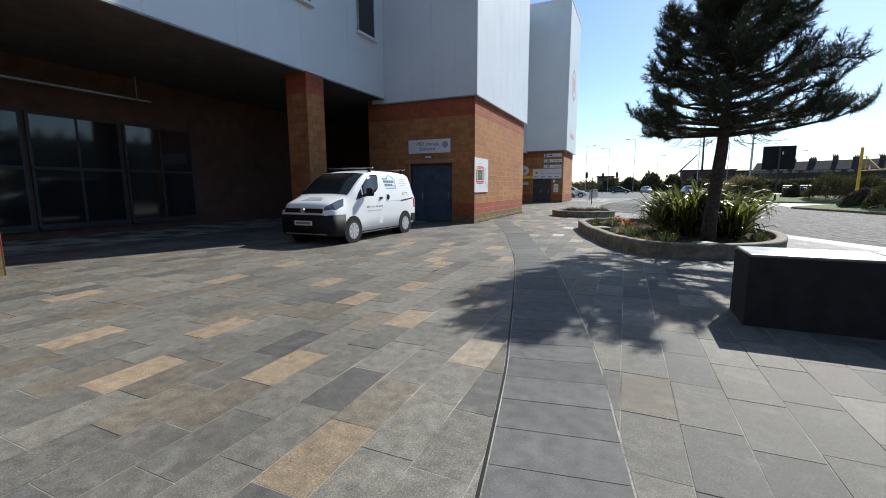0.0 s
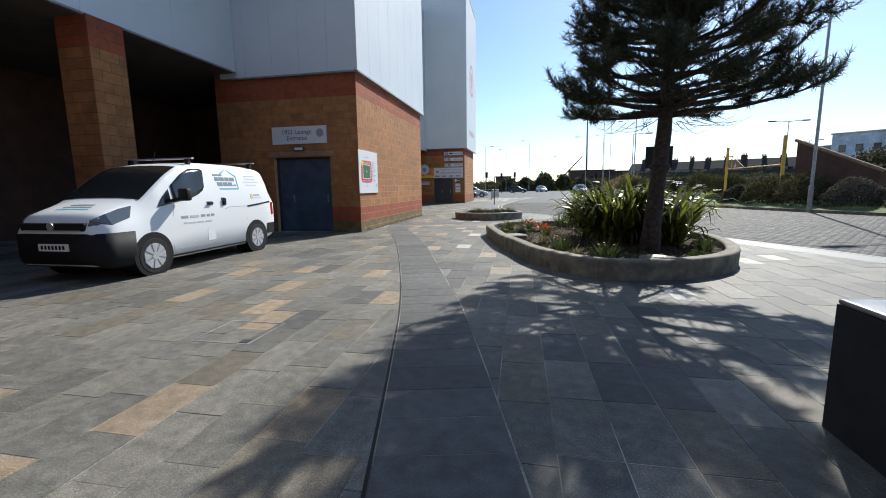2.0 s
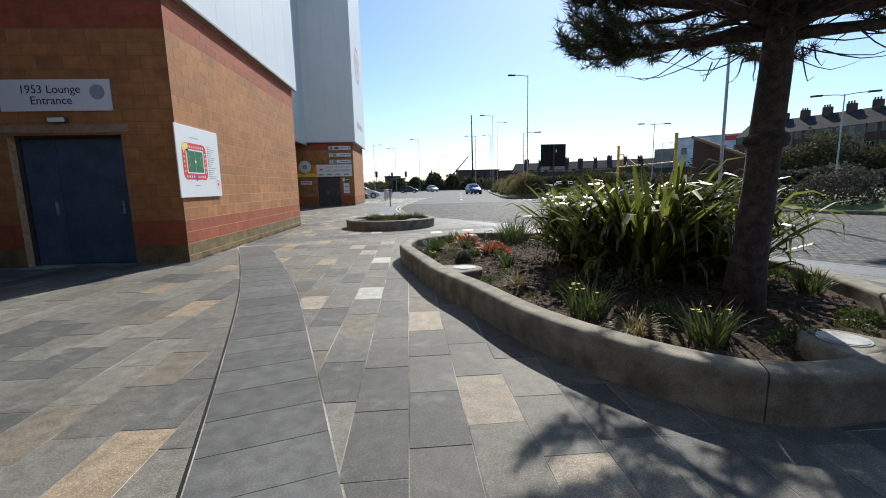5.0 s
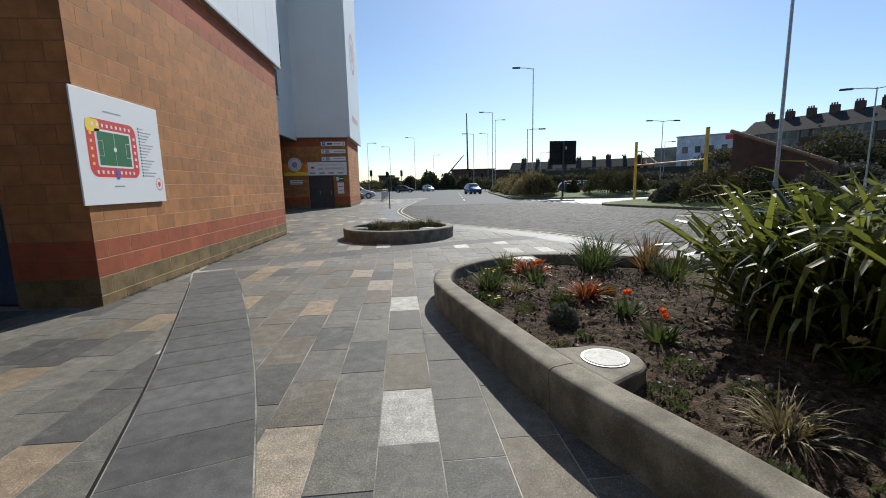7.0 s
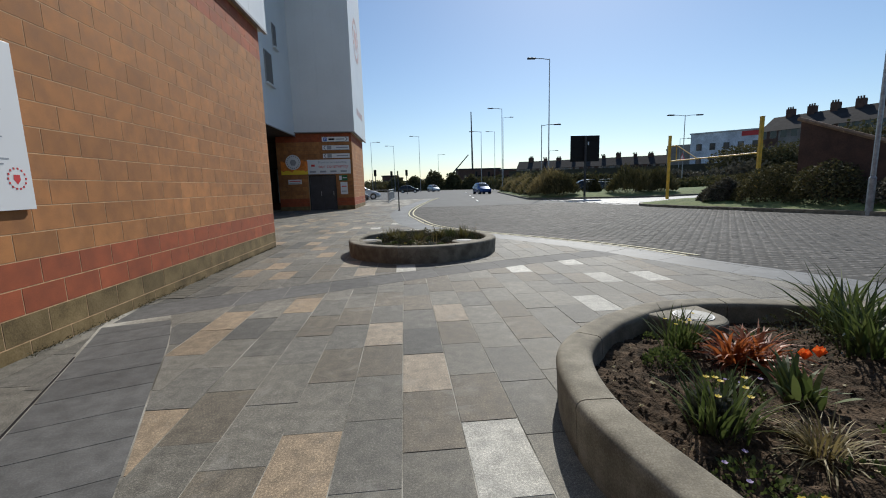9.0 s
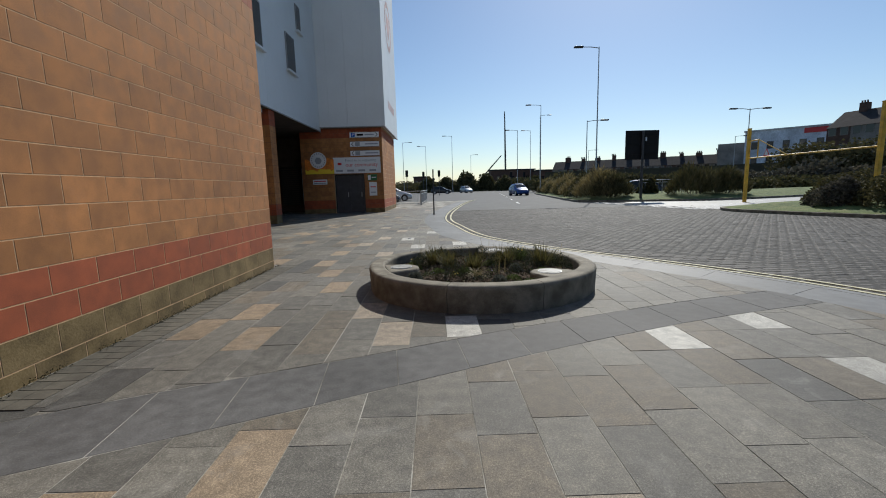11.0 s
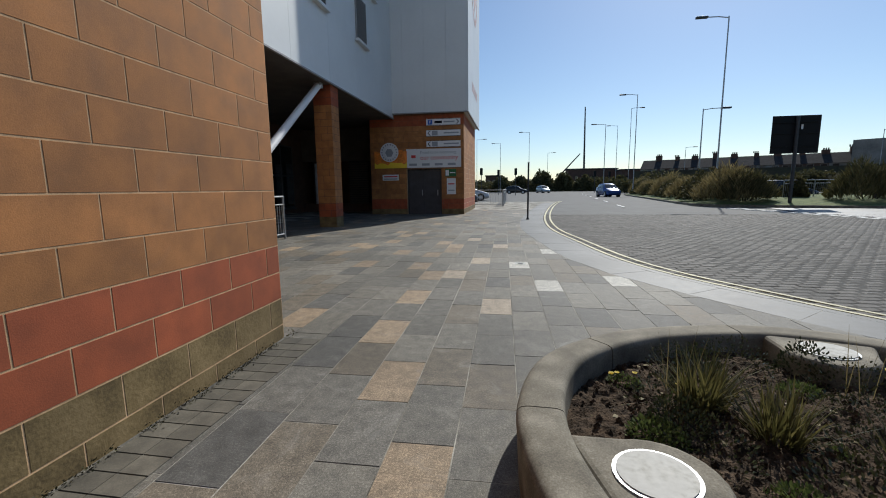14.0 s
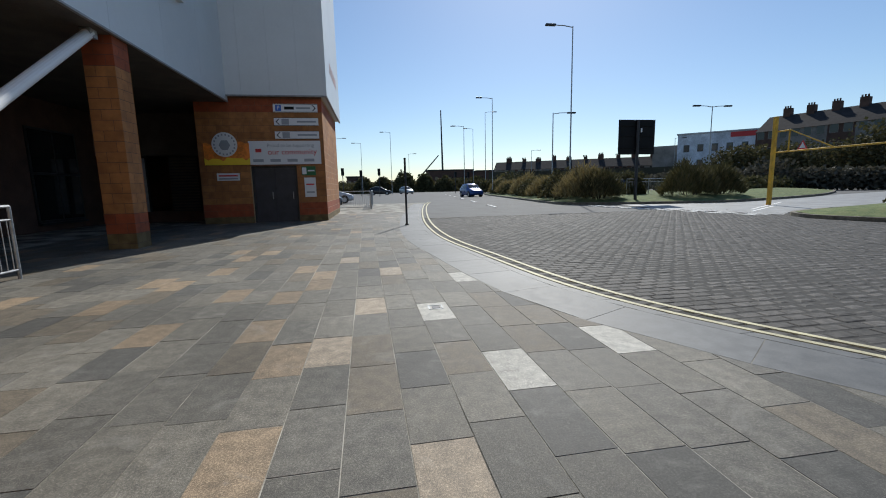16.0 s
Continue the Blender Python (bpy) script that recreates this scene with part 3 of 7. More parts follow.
def pine(x, y, z):
    r = random.Random(17)
    e = empty("pine_tree", (x, y, z), label="black pine with dark clumped needles growing in a planter", category="tree")
    bm = bmesh.new()
    tr = [(-0.06, 0, -0.2), (-0.04, 0, 0.3), (0.01, 0, 1.0), (0.04, 0.01, 1.5), (0.08, 0.02, 2.0), (0.1, 0.03, 2.7), (0.1, 0.03, 3.5), (0.12, 0.04, 4.2), (0.12, 0.03, 5.1)]
    tube(bm, tr, [0.19, 0.15, 0.128, 0.125, 0.118, 0.095, 0.075, 0.05, 0.02], 14)
    part("trunk", bm, m_bark, e, smooth=True)
    bm = bmesh.new()
    bmesh.ops.create_icosphere(bm, subdivisions=3, radius=0.15, matrix=pose(0.035, 0, 1.42) @ Matrix.Diagonal((1.15, 1.1, 0.62, 1)))
    for v in bm.verts:
        v.co += 0.025 * noise.noise(v.co * 9) * Vector((1, 1, 1))
    part("burl", bm, m_bark, e, "swollen ring of bark", smooth=True)
    vs, fs = [], []
    up = Vector((0, 0, 1))
    COUNT = 72
    for k in range(COUNT):
        t = k / (COUNT - 1)
        z0 = 2.28 + 2.82 * t ** 1.2
        a = k * 2.3999 + r.uniform(-0.2, 0.2)
        rise = (0.24 + 0.6 * t) * r.uniform(0.5, 1.5)
        reach = CROWN_R(min(5.7, z0 + 0.75 * rise)) * r.uniform(0.62, 0.86) * (1 + 0.1 * math.cos(a) * (1 - t))
        bm = bmesh.new()
        pts, rad, _ = limb_curve(r, (0.09, 0.03, z0), a, reach, rise, 0.062 - 0.036 * t)
        tube(bm, pts, rad, 6)
        # flat sprays of side shoots, bare near the trunk
        for j in range(1, 7):
            for sd in (-1, 1, 0):
                if sd == 0 and j < 4:
                    continue
                q = pts[j].lerp(pts[max(0, j - 1)], r.random() * 0.6)
                out = j / 6
                ang = a + sd * r.uniform(0.5, 1.15) + r.uniform(-0.2, 0.2)
                ln = reach * r.uniform(0.2, 0.36) * (1.15 - 0.5 * out)
                sp, sr, sa = limb_curve(r, q, ang, ln, ln * r.uniform(-0.1, 0.85), 0.013, 4)
                tube(bm, sp, sr, 4)
                inner = math.hypot(sp[2].x - 0.1, sp[2].y) / CROWN_R(min(5.7, max(2.0, sp[2].z)))
                if inner < 0.45 and t < 0.5 or noise.noise(sp[4] * 1.25 + Vector((4, 1, 2))) < -0.24:
                    continue
                for m in (2, 3, 4):
                    d = (sp[m] - sp[m - 1]).normalized()
                    tuft(vs, fs, r, sp[m], d, 36, 0.14)
                    for side in (-1, 1):
                        w = (d * 0.5 + side * d.cross(up) * 0.6 + up * r.uniform(-0.1, 1.0)).normalized()
                        tuft(vs, fs, r, sp[m] + w * r.uniform(0.1, 0.24), w, 30, 0.13)
        part("limb", bm, m_bark, e, smooth=True)
    # dead hanging twigs under the crown
    for i in range(26):
        bm = bmesh.new()
        a = i * 2.4
        L = r.uniform(0.35, 0.85)
        q0 = r.uniform(0.15, 0.9)
        p0 = Vector((0.1 + q0 * math.cos(a), 0.03 + q0 * math.sin(a), 2.16 + 0.12 * q0))
        pts, rad, _ = limb_curve(r, p0, a + r.uniform(-0.7, 0.7), L, -0.05, 0.007, 5)
        for k, v in enumerate(pts):
            v.z -= 0.12 * math.sin(math.pi * k / 5)
        tube(bm, pts, rad, 4)
        part("twig", bm, m_bark, e, smooth=True)
    data_part("crown", vs, fs, m_needle, e)
    return e


pine(0.36, 13.5, 0.24)


# ---- plants in the planters ----
def blades(n, length, width, spread, droop, rnd, base=0.05, seg=4, upright=0.5):
    """Arching strap or grass leaves that spring from one place."""
    vs, fs = [], []
    for _ in range(n):
        a = rnd.uniform(0, 2 * math.pi)
        L = length * rnd.uniform(0.6, 1.1)
        tilt = rnd.uniform(0.05, 1) * spread
        u = Vector((math.cos(a), math.sin(a), 0))
        s = Vector((-u.y, u.x, 0))
        p = u * rnd.uniform(0, base) + s * rnd.uniform(-base, base)
        ang = math.pi / 2 - tilt
        w0 = width * rnd.uniform(0.7, 1.2)
        o = len(vs)
        tw = rnd.uniform(-0.5, 0.5)
        for k in range(seg + 1):
            t = k / seg
            w = w0 * (1 - t) ** 0.6 * (0.6 + 0.8 * min(t * 3, 1)) if k < seg else 0.0005
            sd = s * math.cos(tw * t * 2) + Vector((0, 0, 1)) * math.sin(tw * t * 2)
            vs += [tuple(p - sd * w), tuple(p + sd * w)]
            p = p + (u * math.cos(ang) + Vector((0, 0, 1)) * math.sin(ang)) * (L / seg)
            ang -= droop * (0.5 + t) * rnd.uniform(0.6, 1.4)
        for k in range(seg):
            fs.append((o + 2 * k, o + 2 * k + 1, o + 2 * k + 3, o + 2 * k + 2))
    return vs, fs


def petals(n, radius, size, height, rnd, tall=0.0):
    vs, fs = [], []
    for _ in range(n):
        a, q = rnd.uniform(0, 6.28), radius * math.sqrt(rnd.random())
        c = Vector((q * math.cos(a), q * math.sin(a), height * rnd.uniform(0.8, 1.1)))
        for k in range(6):
            b = k * 1.047 + a
            d = Vector((math.cos(b), math.sin(b), 0.5 + tall)).normalized()
            s = Vector((-math.sin(b), math.cos(b), 0)) * size * 0.45
            o = len(vs)
            vs += [tuple(c), tuple(c + d * size * 0.6 + s), tuple(c + d * size), tuple(c + d * size * 0.6 - s)]
            fs.append((o, o + 1, o + 2, o + 3))
    return vs, fs


def leaflets(n, radius, height, size, rnd):
    """A dome of small leaves on short stems."""
    vs, fs = [], []
    for _ in range(n):
        a, q = rnd.uniform(0, 6.28), radius * rnd.random() ** 0.5
        z = height * math.sqrt(max(0, 1 - (q / radius) ** 2)) * rnd.uniform(0.3, 1.05)
        c = Vector((q * math.cos(a), q * math.sin(a), z))
        d = (c + Vector((rnd.uniform(-0.1, 0.1), rnd.uniform(-0.1, 0.1), 0.1))).normalized()
        s = d.cross(Vector((rnd.uniform(-1, 1), rnd.uniform(-1, 1), rnd.uniform(-1, 1)))).normalized() * size * 0.35
        L = size * rnd.uniform(0.7, 1.5)
        o = len(vs)
        vs += [tuple(c), tuple(c + d * L * 0.5 + s), tuple(c + d * L), tuple(c + d * L * 0.5 - s)]
        fs.append((o, o + 1, o + 2, o + 3))
    return vs, fs


def straps(n, length, width, rnd):
    """Stiff folded strap leaves that bend over near the tip, some broken or low, with a dense dark heart."""
    vs, fs = [], []
    up = Vector((0, 0, 1))
    for i in range(n):
        a = rnd.uniform(0, 2 * math.pi)
        u = Vector((math.cos(a), math.sin(a), 0))
        s = Vector((-u.y, u.x, 0))
        low = rnd.random() < 0.3
        L = length * (rnd.uniform(0.4, 0.75) if low else rnd.uniform(0.8, 1.12))
        ang = math.pi / 2 - (rnd.uniform(0.3, 0.9) if low else rnd.uniform(0.02, 0.55))
        p = u * rnd.uniform(0, 0.2) + s * rnd.uniform(-0.2, 0.2)
        w0, tw = width * rnd.uniform(0.75, 1.15), rnd.uniform(-0.9, 0.9)
        kink, bend = rnd.uniform(0.42, 0.8), rnd.uniform(0.45, 1.15)
        o, seg = len(vs), 9
        for k in range(seg + 1):
            t = k / seg
            w = w0 * (0.55 + 0.45 * min(1, t * 2.2)) * (1 if t < 0.6 else max(0.02, 1 - ((t - 0.6) / 0.4) ** 2))
            d = u * math.cos(ang) + up * math.sin(ang)
            nrm = s.cross(d)
            sd = s * math.cos(tw * t) + nrm * math.sin(tw * t)
            fold = nrm * w * 0.45 * (1 - t)
            vs += [tuple(p - sd * w - fold), tuple(p), tuple(p + sd * w - fold)]
            p = p + d * (L / seg)
            ang -= 0.05 + (bend * rnd.uniform(0.7, 1.3) if t > kink else 0.03)
            ang = max(ang, -1.45)
        for k in range(seg):
            b = o + 3 * k
            fs += [(b, b + 1, b + 4, b + 3), (b + 1, b + 2, b + 5, b + 4)]
    return vs, fs


PLANT = {
    "cream": ("tulip_clump", "cream tulips among broad green leaves", m_herb, lambda r: blades(26, 0.24, 0.016, 0.8, 0.2, r, 0.08), m_cream, lambda r: petals(3, 0.1, 0.06, 0.27, r, 1.6)),
    "twiggy": ("twiggy_shrub", "low sparse twiggy shrub with small shiny leaves", m_shiny, lambda r: leaflets(340, 0.26, 0.24, 0.022, r), None, None),
    "yviola": ("viola_patch", "low patch of yellow bedding flowers", m_herb, lambda r: leaflets(200, 0.12, 0.07, 0.022, r), m_yflower, lambda r: petals(4, 0.1, 0.024, 0.08, r)),
    "seedling": ("seedling", "tiny pale green bedding seedling", m_herb, lambda r: leaflets(60, 0.07, 0.05, 0.024, r), None, None),
    "darkbush": ("low_shrub", "low dark green shrub with fine leaves", m_darkherb, lambda r: leaflets(520, 0.2, 0.3, 0.026, r), None, None),
    "sedge": ("sedge_tuft", "upright olive-brown sedge tuft among dark soil", m_sedge, lambda r: blades(170, 0.46, 0.007, 0.8, 0.12, r, 0.1), None, None),
    "stalks": ("dry_stalks", "few tall thin dry flower stalks", m_straw, lambda r: blades(7, 0.55, 0.0028, 0.3, 0.05, r, 0.08), None, None),
    "grass": ("grass_tuft", "arching straw-coloured ornamental grass tuft", m_straw, lambda r: blades(130, 0.27, 0.004, 1.2, 0.45, r), None, None),
    "rust": ("rust_sedge", "rust-red ornamental grass tuft", m_rust, lambda r: blades(85, 0.36, 0.013, 1.2, 0.4, r), None, None),
    "spiky": ("spiky_cordyline", "upright bronze-green spiky plant", m_bronze, lambda r: blades(60, 0.6, 0.012, 0.95, 0.08, r), None, None),
    "lavender": ("lavender_bush", "small grey-green lavender bush", m_greyherb, lambda r: leaflets(900, 0.12, 0.16, 0.032, r), None, None),
    "herb": ("herb_bush", "low green leafy bedding plant", m_herb, lambda r: leaflets(520, 0.15, 0.12, 0.025, r), None, None),
    "daffodil": ("daffodil_clump", "clump of green blades with yellow flowers", m_herb, lambda r: blades(90, 0.34, 0.008, 0.7, 0.2, r, 0.1), m_yflower, lambda r: petals(7, 0.15, 0.018, 0.25, r)),
    "tulip": ("tulip_clump", "clump of orange tulips with broad green leaves", m_herb, lambda r: blades(36, 0.27, 0.018, 0.8, 0.2, r, 0.08), m_tulip, lambda r: petals(2, 0.07, 0.065, 0.26, r, 2.2)),
    "viola": ("viola_patch", "low patch of violet and pale bedding flowers", m_herb, lambda r: leaflets(200, 0.13, 0.07, 0.022, r), m_violet, lambda r: petals(3, 0.12, 0.014, 0.08, r)),
    "reed": ("tall_grass", "dark green strap-leaved clump", m_herb, lambda r: blades(110, 0.5, 0.009, 0.8, 0.25, r, 0.12), None, None),
    "phormium": ("flax_clump", "big dark green strap-leaved flax clump", m_strap, lambda r: straps(165, 1.42, 0.028, r), m_straw, lambda r: blades(14, 0.8, 0.012, 1.2, 0.2, r, 0.2, 5)),
}


def plant(kind, x, y, z=0.165, scale=1.0, seed=0):
    name, label, mat, make, mat2, make2 = PLANT[kind]
    r = random.Random(seed * 31 + len(kind))
    e = empty(name, (x, y, z), label=label, category="plant", group="plants in the planters")
    v, f = make(r)
    data_part("leaves", [tuple(c * scale for c in p) for p in v], f, mat, e)
    if mat2:
        v, f = make2(r)
        v = [tuple(c * scale for c in p) for p in v]
        if kind == "phormium":
            tagged(data_part("withered_leaves", v, f, mat2, e), "withered straw-coloured leaves")
        else:
            for k in range(0, len(v), 24):
                data_part("flower", v[k:k + 24], [(4 * j, 4 * j + 1, 4 * j + 2, 4 * j + 3) for j in range(6)], mat2, e)
    return e


BED = {
    "phormium": [(-0.3, 15.15), (0.2, 14.8), (0.7, 15.1), (-0.25, 15.95), (0.3, 16.1), (0.9, 15.8), (0.3, 15.4), (-0.3, 15.55), (0.95, 14.6), (-0.1, 14.6)],
    "yviola": [(-4.16, 25.1), (-4.45, 25.25), (-3.0, 25.55), (-2.35, 17.0), (-3.9, 24.1)],
    "cream": [(-0.62, 15.0), (-0.5, 14.75)],
    "twiggy": [(-4.08, 25.5), (-3.75, 25.55), (-4.3, 24.95), (-2.7, 25.3), (-0.75, 14.2), (-0.45, 14.0), (-3.05, 24.0), (-3.5, 23.75), (-3.9, 24.35), (-3.3, 25.3), (-3.3, 24.2), (-3.7, 24.6), (-2.55, 24.5), (-4.2, 24.0), (-3.1, 24.6), (-2.9, 24.9), (-4.3, 24.6), (-3.5, 24.95), (-0.9, 17.4), (-0.55, 17.1), (-1.1, 18.4)],
    "sedge": [(-3.62, 24.5), (-3.15, 24.85), (-4.15, 25.0), (-2.62, 24.75), (-3.95, 24.75)],
    "darkbush": [(-4.05, 25.3), (-3.4, 25.5), (-2.95, 25.15), (-2.85, 24.45), (-2.45, 24.4), (-4.35, 24.75), (-3.25, 24.75), (-3.9, 23.95)],
    "stalks": [(-3.35, 25.2), (-2.45, 24.55), (-3.3, 24.1), (-2.9, 25.35), (-4.3, 24.9)],
    "seedling": [(-1.85, 14.85), (-1.75, 14.3), (-1.6, 15.95), (-2.2, 16.6), (-2.45, 16.9), (-2.0, 17.2), (-1.85, 16.75), (-1.6, 17.4), (-3.75, 24.7), (-4.3, 24.1), (-3.25, 24.45), (-2.85, 24.35), (-3.6, 23.4), (-2.55, 24.3), (-4.4, 24.4), (-1.3, 13.8), (-1.45, 14.15), (-1.9, 15.9), (-2.15, 15.75), (-1.25, 15.6), (-3.0, 24.75), (-2.45, 24.6), (-2.0, 18.7), (-1.3, 18.6)],
    "lavender": [(-1.94, 16.25), (-2.3, 17.65), (-3.07, 24.3), (-3.39, 23.55), (-3.2, 24.9), (-4.38, 23.85)],
    "rust": [(-1.75, 18.2), (-1.44, 16.95), (-1.58, 18.2)],
    "tulip": [(-1.36, 16.3), (-1.39, 15.73), (-1.72, 17.75)],
    "grass": [(-1.5, 14.55), (-2.05, 17.3), (-1.0, 12.95), (-3.6, 24.05)],
    "spiky": [(-0.1, 18.1), (0.12, 18.45)],
    "daffodil": [(-2.33, 17.55), (-1.89, 18.5), (-0.55, 12.75), (1.35, 13.9), (-2.9, 25.1), (-1.2, 13.4)],
    "reed": [(-0.55, 18.6), (-0.8, 18.2), (-0.1, 17.6)],
    "herb": [(-2.15, 18.25), (-1.2, 17.1), (-1.05, 14.3), (-0.6, 13.3), (0.9, 13.0), (-4.0, 23.5), (-3.03, 23.55), (-2.5, 24.9), (-4.45, 24.7), (-3.6, 25.2), (-3.75, 24.25), (-3.35, 24.75), (-2.75, 24.15), (-4.1, 24.35), (-3.2, 23.75), (-1.7, 16.9), (0.0, 12.6), (1.5, 14.5)],
    "viola": [(-2.45, 17.2), (-1.8, 15.0), (-2.0, 17.9), (-1.35, 14.9), (-0.2, 13.0), (0.7, 12.85), (-3.8, 23.5), (-3.4, 24.3), (-2.6, 24.0), (-4.2, 24.2), (-1.5, 15.3), (-2.1, 16.8)],
}
seed = 0
for kind, spots in BED.items():
    for px, py in spots:
        seed += 1
        plant(kind, px, py, 0.165, random.Random(seed).uniform(0.85, 1.15) * (0.74 if py > 22 else 1), seed)

# ---- vehicles ----
m_carpaint_white = plain("car_paint_white", (0.74, 0.75, 0.76), 0.3, 0.0, 0.5)
m_carpaint_blue = plain("car_paint_blue", (0.012, 0.05, 0.2), 0.25, 0.3, 0.6)
m_carpaint_black = plain("car_paint_black", (0.02, 0.021, 0.024), 0.25, 0.2, 0.6)
m_carpaint_silver = plain("car_paint_silver", (0.45, 0.46, 0.47), 0.3, 0.5, 0.6)
m_tyre = tone("tyre_rubber", (0.009, 0.009, 0.0095), scale=30, fine=120, rough=0.9)
m_rim = plain("wheel_trim_silver", (0.55, 0.56, 0.58), 0.35, 0.6)
m_lampglass = plain("headlight_glass", (0.12, 0.14, 0.16), 0.06, 0.3, 0.8)
m_redlamp = plain("tail_light_red", (0.5, 0.02, 0.02), 0.2)
m_teal = plain("logo_teal", (0.03, 0.33, 0.47), 0.5)
m_greytext = plain("print_grey", (0.3, 0.32, 0.35), 0.5)
m_palegrey = plain("print_pale_grey", (0.5, 0.52, 0.54), 0.5)
m_print = plain("print_slate_blue", (0.12, 0.17, 0.22), 0.5)
m_gold = plain("print_gold", (0.55, 0.42, 0.12), 0.5)
m_plate = plain("plate_white", (0.7, 0.7, 0.68), 0.4)
m_orange = tone("banner_orange", (0.75, 0.22, 0.03), scale=3, fine=12, rough=0.5, bump=0)
m_redprint = plain("print_red", (0.6, 0.04, 0.04), 0.5)
m_greenprint = plain("print_green", (0.015, 0.13, 0.04), 0.5)
m_yellowprint = plain("print_yellow", (0.85, 0.6, 0.04), 0.5)
m_blueprint = plain("print_blue", (0.03, 0.12, 0.5), 0.5)


class Shell:
    """A car body as sections along its length: (s, low, top, half width low, half width top, corner)."""

    def __init__(self, sections, belt=1.0):
        self.belt = belt
        a = np.array(sections, float)
        s = np.linspace(a[0, 0], a[-1, 0], 221)
        cols = [s]
        for k in range(1, a.shape[1]):
            v = np.interp(s, a[:, 0], a[:, k])
            v = np.concatenate((np.full(6, v[0]), v, np.full(6, v[-1])))
            cols.append(np.convolve(v, np.hanning(15)[1:-1] / np.hanning(15).sum(), "valid"))
        self.a = np.stack(cols, 1)

    def ring(self, s):
        zb, zt, hw, ht, r = (float(np.interp(s, self.a[:, 0], self.a[:, k])) for k in range(1, 6))
        h = zt - zb
        belt = min(zb + 0.72 * h, self.belt) if zt > 1.3 else zb + 0.75 * h
        return [(0, zb), (hw * 0.9, zb), (hw * 0.985, zb + 0.05), (hw, zb + 0.25 * h), (hw, belt), (ht + 0.25 * (hw - ht) * 0, zt - r), (ht - r * 0.28, zt - r * 0.3), (ht - r, zt - 0.012), (ht * 0.5, zt + 0.006), (0, zt + 0.012)]

    def side(self, s, z):
        q = self.ring(s)[2:7]
        return float(np.interp(z, [p[1] for p in q], [p[0] for p in q]))

    def top(self, s, u):
        q = self.ring(s)[6:]
        return float(np.interp(abs(u), [p[0] for p in q][::-1], [p[1] for p in q][::-1]))

    def body(self, n=64, s0=None, s1=None, grow=0.0, zmax=None):
        s0, s1 = self.a[0, 0] if s0 is None else s0, self.a[-1, 0] if s1 is None else s1
        ss = [s0 + (s1 - s0) * k / n for k in range(n + 1)]
        vs, fs = [], []
        for s in ss:
            h = self.ring(s)
            if zmax:
                h = [(x, min(z, zmax)) for x, z in h]
            full = [(x + grow * (1 if x else 0), z) for x, z in h] + [(-x - grow, z) for x, z in h[-2:0:-1]]
            vs += [(x, s - (grow if s == ss[0] else 0), z) for x, z in full]
        m = 18
        for i in range(len(ss) - 1):
            for k in range(m):
                fs.append((i * m + k, i * m + (k + 1) % m, (i + 1) * m + (k + 1) % m, (i + 1) * m + k))
        fs += [tuple(range(m))[::-1], tuple(range((len(ss) - 1) * m, len(ss) * m))]
        return vs, fs

    def decal(self, poly, sgn=1, off=0.006):
        """A thin plate on the flank: outline in (s, z)."""
        bm = bmesh.new()
        a = [bm.verts.new((sgn * (self.side(s, z) + off), s, z)) for s, z in poly]
        b = [bm.verts.new((sgn * (self.side(s, z) - 0.004), s, z)) for s, z in poly]
        bm.faces.new(a)
        n = len(a)
        for i in range(n):
            bm.faces.new((a[i], b[i], b[(i + 1) % n], a[(i + 1) % n]))
        bmesh.ops.recalc_face_normals(bm, faces=bm.faces)
        return bm

    def pane(self, poly, sgn=1, off=0.008, n=14, m=6):
        """A sheet of glass that follows the flank inside an outline in (s, z)."""
        smin, smax = min(q[0] for q in poly) + 0.002, max(q[0] for q in poly) - 0.002
        bm = bmesh.new()
        cols = []
        for i in range(n + 1):
            s = smin + (smax - smin) * i / n
            zs = []
            for (a, za), (b, zb) in zip(poly, poly[1:] + poly[:1]):
                if min(a, b) <= s <= max(a, b) and a != b:
                    zs.append(za + (zb - za) * (s - a) / (b - a))
            lo, hi = min(zs), max(zs)
            cols.append([bm.verts.new((sgn * (self.side(s, lo + (hi - lo) * k / m) + off), s, lo + (hi - lo) * k / m)) for k in range(m + 1)])
        for a, b in zip(cols, cols[1:]):
            for k in range(m):
                bm.faces.new((a[k], b[k], b[k + 1], a[k + 1]))
        bmesh.ops.recalc_face_normals(bm, faces=bm.faces)
        ex = bmesh.ops.extrude_face_region(bm, geom=bm.faces[:])
        bmesh.ops.translate(bm, verts=[v for v in ex["geom"] if isinstance(v, bmesh.types.BMVert)], vec=(sgn * 0.003, 0, 0))
        bmesh.ops.recalc_face_normals(bm, faces=bm.faces)
        return bm

    def sheet(self, s0, s1, u0, u1, off=0.006, n=8, m=8):
        """A plate on the upper surface between two stations, with half widths u0 and u1."""
        vs, fs = [], []
        for i in range(n + 1):
            s = s0 + (s1 - s0) * i / n
            u = u0 + (u1 - u0) * i / n
            for k in range(m + 1):
                x = -u + 2 * u * k / m
                vs.append((x, s - off * 0.6, self.top(s, x) + off))
        for i in range(n):
            for k in range(m):
                a = i * (m + 1) + k
                fs.append((a, a + 1, a + m + 2, a + m + 1))
        return vs, fs


